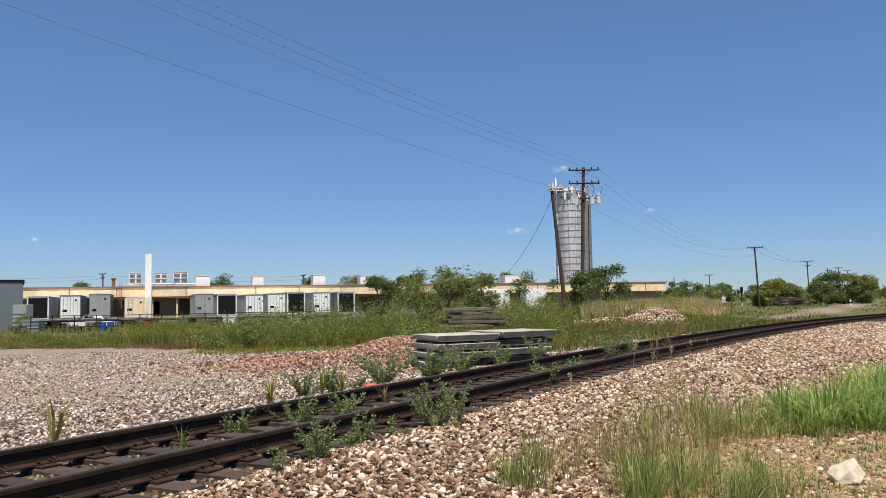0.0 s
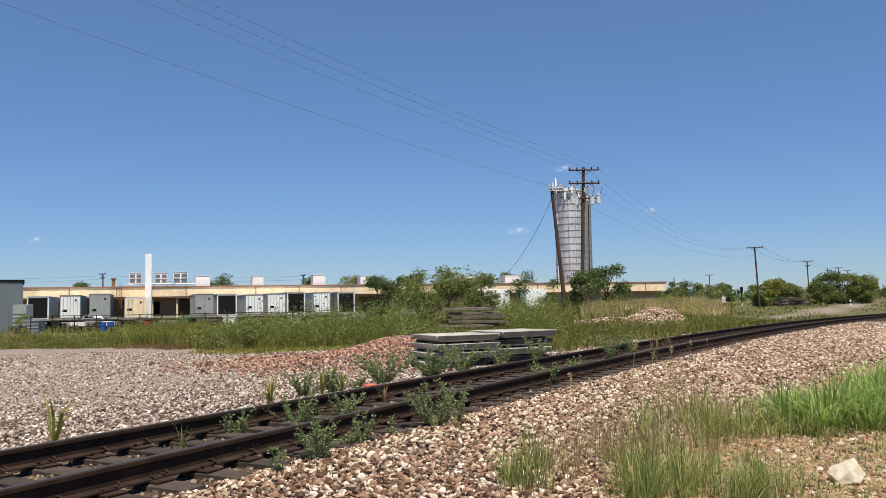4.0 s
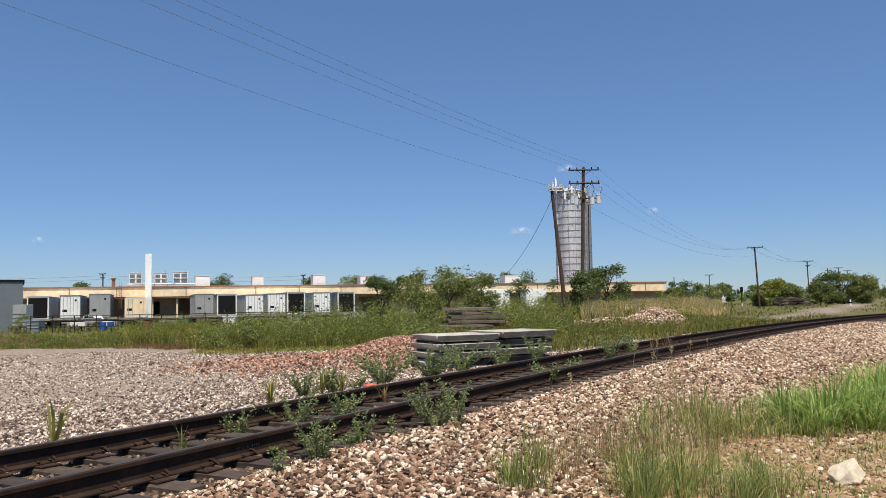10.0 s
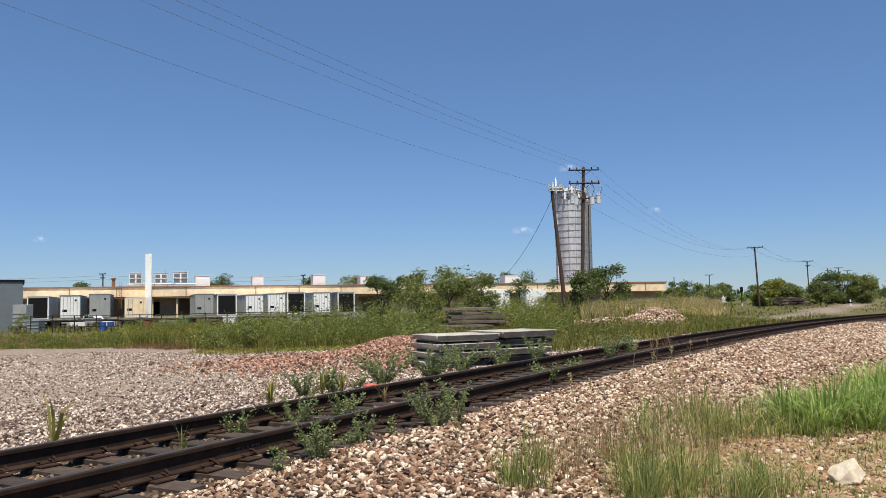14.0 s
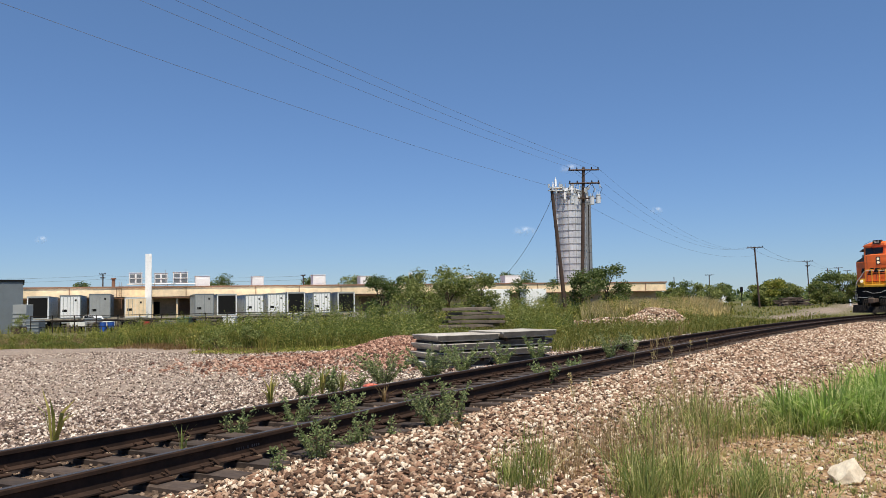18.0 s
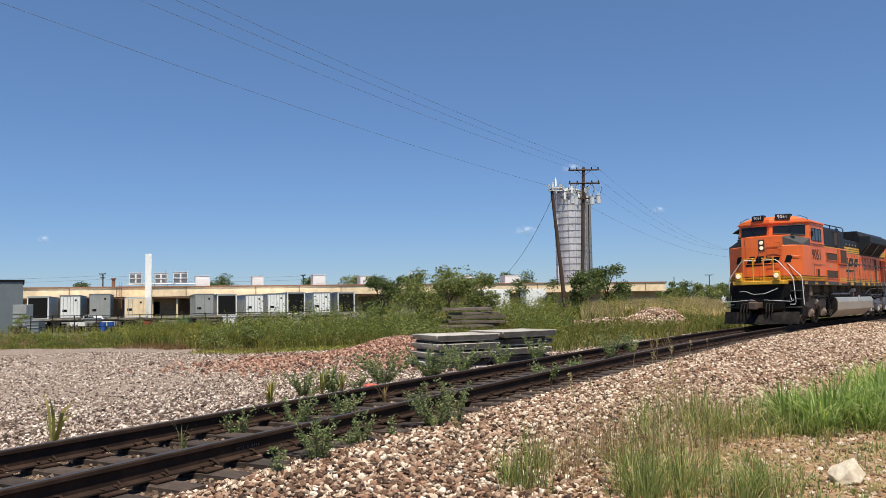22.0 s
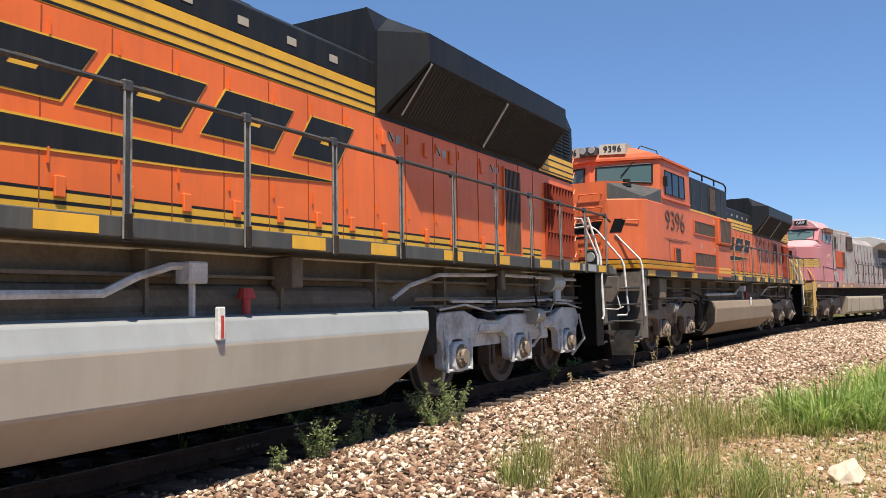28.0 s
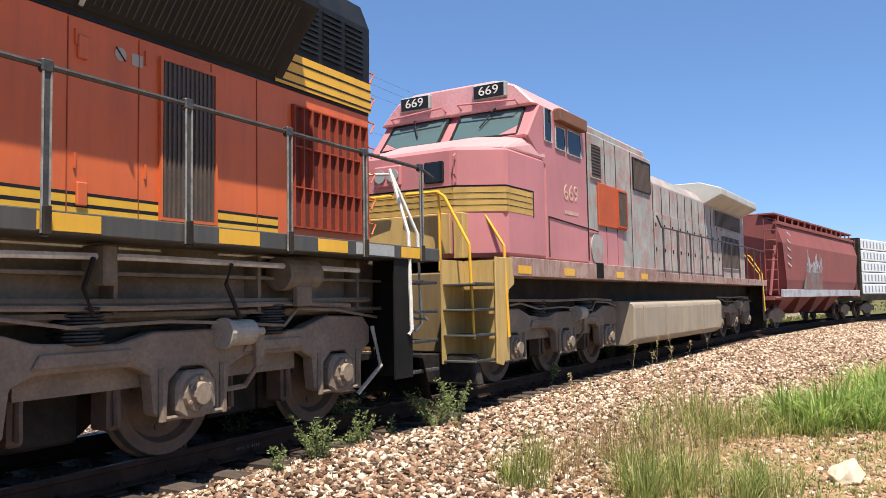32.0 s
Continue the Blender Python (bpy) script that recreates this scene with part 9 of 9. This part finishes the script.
M["field_leaf"] = leafy("field_weed_leaves", (0.066, 0.102, 0.0198), (0.156, 0.203, 0.0405), (0.325, 0.331, 0.081))
M["field_leaf_pale"] = leafy("pale_weed_leaves", (0.108, 0.139, 0.0234), (0.24, 0.267, 0.0495), (0.505, 0.437, 0.117))
M["dry_leaf"] = leafy("dry_brown_leaves", (0.20, 0.12, 0.06), (0.34, 0.20, 0.10), (0.45, 0.32, 0.17))
weed_masses()


def tuft(cx, cy, rx, ry, n, h0, h1, mat, label, seed, w=0.007, droop=0.7, clumps=9):
    """Clumps of arching blades in four joints, the short ones bent low and the tall ones upright."""
    n = int(n * (0.70 if w > 0.015 else 0.50))
    r = np.random.RandomState(seed)
    k = r.randint(0, clumps, n)
    ox, oy = r.uniform(-1, 1, clumps) * rx, r.uniform(-1, 1, clumps) * ry
    dx, dy = r.normal(0, 0.05 + rx * 0.11, n), r.normal(0, 0.05 + ry * 0.11, n)
    x, y = cx + ox[k] + dx, cy + oy[k] + dy
    root = np.stack([x, y, ground_z(x, y) - 0.02], 1)
    tall = r.uniform(0, 1, n) ** 0.8
    h = (h0 * 0.5 + (h1 - h0 * 0.5) * tall) * (0.6 + 0.5 * r.uniform(0, 1, clumps))[k]
    a = np.arctan2(dy, dx) + r.normal(0, 0.8, n)
    d = np.stack([np.cos(a), np.sin(a), np.zeros(n)], 1)
    side = np.stack([-np.sin(a + r.normal(0, 0.9, n)), np.cos(a), np.zeros(n)], 1)
    side /= np.linalg.norm(side, axis=1, keepdims=True)
    lean = r.uniform(0.05, 1.25, n) ** 1.2 * droop
    hw = (r.uniform(0.5, 1.3, n) * w / 2)[:, None]
    rings = []
    for q, ww in ((0.0, 0.7), (0.35, 1.0), (0.7, 0.8), (1.0, 0.0)):
        c = root + d * (h * lean * q ** 2)[:, None] + np.array([0, 0, 1.0]) * (h * (q - 0.42 * lean * q ** 3))[:, None]
        rings += [c - side * hw * ww, c + side * hw * ww] if ww else [c]
    v = np.stack(rings, 1).reshape(-1, 3)
    base = np.arange(n)[:, None] * 7
    faces = (base + np.array([0, 1, 3, 2])).tolist() + (base + np.array([2, 3, 5, 4])).tolist() + (base + np.array([4, 5, 6])).tolist()
    return soup("grass_tuft", v.tolist(), faces, mat, label, "grass", "near grass")


M["grass_mixed"] = leafy("green_and_straw_grass", (0.10, 0.145, 0.03), (0.29, 0.345, 0.085), (0.68, 0.60, 0.27))
M["grass_brown"] = leafy("brown_seeding_grass", (0.20, 0.13, 0.06), (0.42, 0.30, 0.14), (0.70, 0.56, 0.30))
BRIGHT = "bright green broad-bladed grass tuft"
for x, y, rx, ry, n, h0, h1, mat, label, w, droop, clumps in (
        (5.15, 11.0, 0.6, 0.45, 1500, 0.4, 0.95, "grass_bright", BRIGHT, 0.019, 1.0, 8), (6.1, 11.4, 0.6, 0.5, 1700, 0.45, 1.0, "grass_bright", BRIGHT, 0.019, 0.95, 9),
        (7.1, 12.2, 0.8, 0.8, 1900, 0.45, 1.05, "grass_bright", BRIGHT, 0.019, 0.95, 10), (8.3, 13.6, 1.0, 0.9, 1500, 0.45, 1.05, "grass_bright", BRIGHT, 0.02, 0.95, 9),
        (5.6, 10.6, 0.9, 0.3, 900, 0.15, 0.5, "grass_mixed", "short pale-bladed grass at the foot of a tuft", 0.010, 1.1, 12),
        (4.35, 10.5, 0.4, 0.4, 800, 0.25, 0.65, "grass_mixed", "green grass tuft with pale dead blades", 0.010, 1.2, 8),
        (3.45, 10.5, 0.55, 0.5, 1700, 0.3, 0.85, "grass_mixed", "olive and straw grass clump", 0.008, 1.0, 12), (3.3, 10.9, 0.6, 0.5, 700, 0.5, 1.0, "grass_brown", "brown seeding stalks in a grass clump", 0.005, 0.6, 10),
        (2.75, 9.6, 0.5, 0.5, 800, 0.25, 0.75, "grass_mixed", "olive and straw grass clump", 0.008, 1.0, 9), (2.2, 8.6, 0.5, 0.5, 600, 0.4, 0.9, "grass_brown", "thin straw grass stalks on gravel", 0.005, 0.6, 9),
        (2.0, 7.5, 0.42, 0.5, 1700, 0.25, 0.72, "grass_mixed", "green grass clump on gravel", 0.007, 0.7, 12), (2.15, 7.3, 0.5, 0.4, 1100, 0.2, 0.60, "grass", "green grass clump on gravel", 0.008, 0.7, 12),
        (2.85, 7.5, 0.3, 0.35, 1100, 0.2, 0.52, "grass", "green grass clump on gravel", 0.008, 0.8, 8), (1.55, 8.4, 0.35, 0.4, 500, 0.3, 0.75, "grass_brown", "thin straw grass stalks on gravel", 0.005, 0.6, 8),
        (0.68, 7.30, 0.16, 0.25, 900, 0.25, 0.60, "grass_mixed", "slim green grass clump on gravel", 0.006, 0.45, 6), (0.80, 7.9, 0.14, 0.2, 450, 0.25, 0.52, "grass_mixed", "slim green grass clump on gravel", 0.006, 0.5, 5),
        (1.15, 7.8, 0.25, 0.3, 380, 0.15, 0.45, "grass_brown", "thin straw grass stalks on gravel", 0.005, 0.8, 8),
        (3.3, 7.9, 0.45, 0.4, 500, 0.05, 0.16, "grass", "low creeping green weed on soil", 0.012, 1.5, 14), (4.5, 8.7, 0.4, 0.3, 500, 0.05, 0.14, "grass", "low creeping green weed on soil", 0.012, 1.5, 12),
        (4.9, 9.5, 0.6, 0.35, 500, 0.06, 0.2, "grass", "low creeping green weed on soil", 0.012, 1.5, 14), (3.0, 6.9, 0.35, 0.3, 500, 0.06, 0.2, "grass", "low creeping green weed on soil", 0.012, 1.5, 12),
        (3.75, 9.0, 0.5, 0.5, 420, 0.05, 0.2, "grass_brown", "low dry weed on bare soil", 0.009, 1.4, 14)):
    tuft(x, y, rx, ry, int(n * 0.68) if mat == "grass_mixed" else n, h0, h1, M[mat], label, 400 + int(x * 100), w, droop, clumps)


# ---- weeds along the rails ----
def weed(x, y, h, spread, stems, seed, leaf=0.028, mat="leaf", z=None, lab="leafy green weed growing through the ballast"):
    r = random.Random(seed)
    z = float(ground_z(x, y)) if z is None else z
    w = empty("weed", lab, "weed", "weeds along the track")
    pts, sizes = [], []
    for k in range(stems):
        a, l = r.uniform(0, 6.28), r.uniform(0.15, 1.0)
        hh = h * r.uniform(0.55, 1.05)
        bx_, by_ = x + 0.04 * math.cos(a), y + 0.04 * math.sin(a)
        path = []
        for i in range(5):
            q = i / 4
            path.append(Vector((bx_ + math.cos(a) * spread * l * q ** 1.2 + r.uniform(-0.012, 0.012), by_ + math.sin(a) * spread * l * q ** 1.2 + r.uniform(-0.012, 0.012), z - 0.02 + hh * q)))
        bm = bmesh.new()
        rod(bm, path, 0.005 + 0.004 * h, 4, 0.002)
        part("stem", bm, M["stem"], w)
        m = int(16 + hh * 130)
        for i in range(m):
            q = r.uniform(0.12, 1.0) * 4
            i0 = min(3, int(q))
            p = path[i0].lerp(path[i0 + 1], q - i0)
            pts.append((p.x + r.gauss(0, 0.018), p.y + r.gauss(0, 0.018), p.z + r.gauss(0, 0.012)))
            sizes.append(leaf * r.uniform(0.6, 1.25))
    leaf_cloud("leaves", np.array(pts), np.array(sizes), M[mat], "", seed, w)
    return w


for i, (x, y, h, sp, n) in enumerate(((-1.25, 7.85, 0.40, 0.20, 14), (-0.13, 9.75, 0.50, 0.32, 20), (0.12, 9.95, 0.55, 0.2, 8), (-1.92, 10.25, 0.34, 0.30, 16), (-1.37, 10.7, 0.36, 0.24, 14), (-2.43, 9.45, 0.30, 0.18, 9), (-0.92, 8.85, 0.32, 0.14, 8),
                                      (-0.64, 9.25, 0.22, 0.06, 3), (-1.54, 7.25, 0.24, 0.05, 3), (-1.0, 8.55, 0.2, 0.1, 5), (1.79, 14.5, 0.42, 0.22, 10), (-1.2, 15.9, 0.58, 0.62, 26), (-0.3, 16.3, 0.62, 0.62, 26), (0.35, 17.3, 0.60, 0.55, 22), (1.3, 18.6, 0.55, 0.3, 12),
                                      (2.2, 19.4, 0.60, 0.40, 14), (-2.45, 14.1, 0.42, 0.45, 16), (-2.0, 14.3, 0.45, 0.35, 14), (-1.6, 14.4, 0.3, 0.2, 6), (2.6, 16.4, 0.4, 0.3, 10), (4.2, 20.5, 0.6, 0.4, 12), (5.2, 22.6, 0.6, 0.5, 14))):
    weed(x, y, h * 1.08, sp * 1.25, n, 100 + i, 0.019 if y < 13 else 0.024)


def sprig(x, y, h, n, seed, mat="grass", w=0.016, bend=0.8, lab="single tuft of grass blades in the gravel"):
    r = np.random.RandomState(seed)
    xx, yy = x + r.normal(0, 0.015, n), y + r.normal(0, 0.015, n)
    p = np.stack([xx, yy, ground_z(xx, yy) - 0.01], 1)
    v, f = blades(p, r.uniform(0.5, 1.0, n) * h, r.uniform(0.6, 1.2, n) * w, bend, seed)
    soup("grass_sprig", v, f, M[mat], lab, "grass", "grass sprigs")


for i, (x, y, h, n, w, m) in enumerate(((-4.5, 9.3, 0.70, 9, 0.045, "grass_field"), (-2.75, 12.7, 0.60, 16, 0.025, "grass_field"), (-2.1, 13.8, 0.62, 18, 0.03, "grass_field"), (-1.8, 13.95, 0.55, 14, 0.028, "grass_field"), (-0.92, 12.1, 0.40, 14, 0.016, "grass_tan"), (-2.8, 8.6, 0.36, 9, 0.016, "grass"),
                                        (0.49, 12.5, 0.32, 10, 0.012, "grass_dry"), (8.6, 29.4, 0.9, 16, 0.02, "grass_tan"), (5.1, 20.0, 0.7, 12, 0.012, "grass_tan"), (6.0, 21.8, 0.8, 12, 0.012, "grass_tan"), (1.95, 12.4, 0.3, 8, 0.01, "grass_dry"))):
    sprig(x, y, h, n, 200 + i, m, w)


rnd = random.Random(77)
for i in range(46):
    y = rnd.uniform(7.0, 13.0)
    x = rnd.uniform(0.30, 0.58) * y
    sprig(x, y, rnd.uniform(0.08, 0.26), rnd.randint(10, 26), 230 + i, rnd.choice(("grass", "grass_olive", "grass_dry", "grass_dry")), 0.009, 1.1, "small dry and green tuft on bare soil")


# tall thin seed stalks standing before the train
def stalk(x, y, h, seed, lab="tall thin dry seed stalk"):
    r = random.Random(seed)
    z = float(ground_z(x, y))
    s = empty("seed_stalk", lab, "grass", "seed stalks")
    path = [Vector((x, y, z - 0.02))]
    a = r.uniform(0, 6.28)
    for k in range(1, 6):
        path.append(Vector((x + math.cos(a) * 0.10 * h * (k / 5) ** 2, y + math.sin(a) * 0.10 * h * (k / 5) ** 2, z + h * k / 5)))
    bm = bmesh.new()
    rod(bm, path, 0.005, 5, 0.0025)
    part("stem", bm, M["stem_dry"], s)
    pts = np.array([list(path[4].lerp(path[5], r.random() ** 0.5) + Vector((r.gauss(0, 0.012), r.gauss(0, 0.012), 0))) for _ in range(50)])
    leaf_cloud("seed_head", pts, np.array([r.uniform(0.008, 0.016) for _ in range(50)]), M["grass_dry"], "", seed, s, up=1.0)
    for k in range(3):
        bm = bmesh.new()
        q = path[1 + k]
        b = r.uniform(0, 6.28)
        rod(bm, [q, q + Vector((math.cos(b) * 0.06, math.sin(b) * 0.06, 0.10)), q + Vector((math.cos(b) * 0.14, math.sin(b) * 0.14, 0.12))], 0.004, 4, 0.001)
        part("blade", bm, M["stem_dry"], s)


M["stem_dry"] = worn("dry_straw_stem", (0.30, 0.24, 0.13), (0.42, 0.35, 0.20), 0.8)
for i, (x, y, h) in enumerate(((1.30, 8.0, 0.95), (1.75, 9.5, 0.7), (2.9, 12.6, 0.85), (3.35, 13.2, 0.7), (3.5, 13.4, 0.95), (4.1, 14.6, 0.7), (4.3, 15.2, 0.9), (0.12, 8.1, 0.35), (2.3, 8.1, 0.95), (1.95, 7.7, 0.9), (2.75, 9.6, 1.0), (5.3, 17.5, 0.6), (6.0, 18.4, 0.6))):
    stalk(x, y, h, 300 + i)


# ---- bushes and trees ----
def tree(x, y, h, w, seed, leaf, n, mat="leaf_dark", lab="green leafy tree", name="tree", trunk=0.35, open_=0.5, cat="tree"):
    r = random.Random(seed)
    rr = np.random.RandomState(seed)
    z = float(ground_z(x, y))
    t = empty(name, lab, cat)
    bm = bmesh.new()
    rod(bm, [(x, y, z - 0.1), (x + 0.05 * w, y, z + h * trunk * 0.6), (x, y, z + h * 0.6)], 0.028 * h, 7, 0.010 * h)
    part("trunk", bm, M["pole"], t)
    centres = []
    limbs = max(6, int(7 + w))
    for k in range(limbs):
        a = 6.28 * k / limbs + r.uniform(-0.5, 0.5)
        q = r.uniform(0.35, 1.0)
        hz = h * r.uniform(trunk, 0.93)
        fall = math.sqrt(max(0.05, 1 - ((hz / h - 0.55) / 0.5) ** 2)) if name == "tree" else math.sqrt(max(0.1, 1 - (hz / h) ** 2))
        e = Vector((x + math.cos(a) * w / 2 * q * fall, y + math.sin(a) * w / 2 * q * fall, z + hz))
        s = Vector((x, y, z + hz * 0.45))
        bm = bmesh.new()
        rod(bm, [s, s.lerp(e, 0.5) + Vector((0, 0, 0.06 * h)), e], 0.010 * h, 5, 0.003 * h)
        part("limb", bm, M["pole"], t)
        centres.append((e, r.uniform(0.14, 0.26) * (w * 0.5 + h * 0.4)))
    centres.append((Vector((x, y, z + h * 0.82)), 0.2 * h))
    per = n // len(centres)
    pts = []
    for c, rad in centres:
        d = rr.normal(0, 1, (per, 3))
        d /= np.linalg.norm(d, axis=1, keepdims=True)
        k = rr.uniform(0, 1, per) ** open_ * rad * (1 + 0.35 * np.sin(d[:, 0] * 5 + seed) * np.cos(d[:, 2] * 6))
        q = np.array(c) + d * k[:, None] * np.array([1.15, 1.15, 0.8])
        pts.append(q)
    pts = np.concatenate(pts)
    pts = pts[pts[:, 2] > z + 0.1]
    leaf_cloud("crown", pts, rr.uniform(0.6, 1.25, len(pts)) * leaf, M[mat], "leafy crown with gaps", seed, t, up=0.2)
    return t


bush = dict(name="bush", cat="bush", trunk=0.05)
tree(-4.1, 52, 3.3, 3.2, 1, 0.08, 5200, "leaf_dark", "dark green bush in the field", **bush)
tree(0.2, 48, 3.6, 4.8, 2, 0.075, 9000, "leaf_mid", "airy green shrub with thin branches in the field", open_=0.75, **bush)
tree(-1.6, 49, 3.3, 3.0, 3, 0.07, 4600, "leaf_mid", "airy green shrub with thin branches in the field", open_=0.75, **bush)
tree(2.0, 47, 3.0, 3.0, 4, 0.07, 4600, "leaf_mid", "green shrub in the field", **bush)
tree(10.3, 60, 2.9, 3.6, 5, 0.085, 5600, "leaf_dark", "dense green bush round the poles", **bush)
tree(12.3, 60.5, 3.6, 3.4, 6, 0.085, 5600, "leaf_dark", "dense green bush round the poles", **bush)
tree(6.6, 70, 3.3, 2.2, 7, 0.09, 1800, "leaf_dark", "dark bush before the white container", **bush)
tree(8.9, 66, 2.8, 2.2, 8, 0.09, 1600, "leaf_dark", "dark bush before the white container", **bush)
tree(-30.5, 58, 1.7, 1.6, 9, 0.06, 900, "leaf_mid", "small green bush by the yard fence", **bush)
tree(-7.5, 31.0, 0.9, 1.5, 10, 0.04, 1200, "leaf_mid", "low green weed clump at the field's edge", **bush)
tree(-8.6, 30.2, 0.75, 1.2, 11, 0.04, 900, "leaf_mid", "low green weed clump at the field's edge", **bush)
tree(0.8, 42.5, 1.5, 1.8, 12, 0.05, 1200, "leaf_mid", "green shrub behind stacked timber", **bush)
tree(3.0, 41.5, 1.2, 1.6, 13, 0.05, 1000, "leaf_mid", "green shrub behind stacked timber", **bush)
M_far = (
    (-49, 178, 10.2, 6.5, "dark"), (-30, 185, 8.4, 5, "dark"), (-20.5, 182, 9.4, 6.5, "mid"), (-14.5, 182, 8.4, 6, "dark"), (-9.0, 182, 9.0, 4.5, "dark"), (14.5, 184, 9.4, 6, "dark"), (19.0, 184, 9.8, 4.5, "dark"), (-82, 180, 8.2, 6, "dark"), (9.5, 184, 8.4, 4, "mid"),
    (66, 200, 5.0, 9, "mid"), (61, 205, 6.2, 7, "dark"), (56.5, 200, 4.6, 7, "mid"), (53, 205, 4.0, 6, "mid"), (74, 215, 4.6, 8, "dark"))
SCRUB = (
    (54.5, 138, 3.6, 4.6, "mid"), (57.5, 142, 4.6, 5.0, "pale"), (62, 150, 4.4, 5.5, "dark"), (66, 152, 4.0, 5, "mid"), (71, 152, 4.6, 4.5, "mid"),
    (73, 153, 6.4, 5.5, "dark"), (77, 155, 6.0, 6.5, "mid"), (80.5, 155, 5.6, 6, "mid"), (84, 160, 5.0, 5, "mid"), (90, 160, 5.6, 5.5, "mid"), (94.5, 162, 5.6, 6, "dark"), (100, 165, 5.2, 7, "mid"))
for i, (x, y, h, w, m) in enumerate(SCRUB):
    tree(x, y, h, w, 150 + i, 0.17, 5200, {"pale": "field_leaf_pale", "mid": "leaf_mid", "dark": "leaf_dark"}[m], "rounded dark green tree beyond the lane" if m == "dark" else "rounded yellow-green scrub tree beyond the lane", trunk=0.06, open_=0.4)
for i, (x, y, h, w, m) in enumerate(M_far):
    tree(x, y, h, w, 50 + i, 0.24, 3200, "leaf_" + m, "distant dark green tree" if m == "dark" else "distant green scrub tree", trunk=0.12)
# woods that close the horizon
def far_woods():
    r = np.random.RandomState(90)
    n = 26000
    a = r.uniform(-1.15, 1.3, n)
    d = r.uniform(330, 480, n)
    x, y = d * np.sin(a), d * np.cos(a)
    top = 4.5 + 2.2 * lumps(x, y, 0.05, 91) + 1.2 * lumps(x, y, 0.2, 92)
    p = np.stack([x, y, -1.2 + r.uniform(0, 1, n) ** 0.7 * top], 1)
    leaf_cloud("far_woods", p, r.uniform(0.6, 1.3, n), M["leaf_dark"], "low woods along the horizon", 93, kind="stuff", category="woods")


far_woods()
# ---- what moves ----
def motions():
    for car, at in TRAIN:
        walk(car, [(k * 0.25, at(k * 0.25)) for k in range(129)])
    for ws, r in SPINNING:
        step = 0.1 if r > 0.5 else 1 / 15
        n = round(32 / step)
        base = ws.location.copy()
        s0 = train_arc(0)
        walk(ws, [(k * step, Matrix.Translation(base) @ Matrix.Rotation((s0 - train_arc(k * step)) / r, 4, "Y")) for k in range(n + 1)])
    for c, x, z in CLOUDS:
        walk(c, [(0.0, pose(x, 2000, z)), (32.0, pose(x + 36, 2000, z + 4))])


motions()
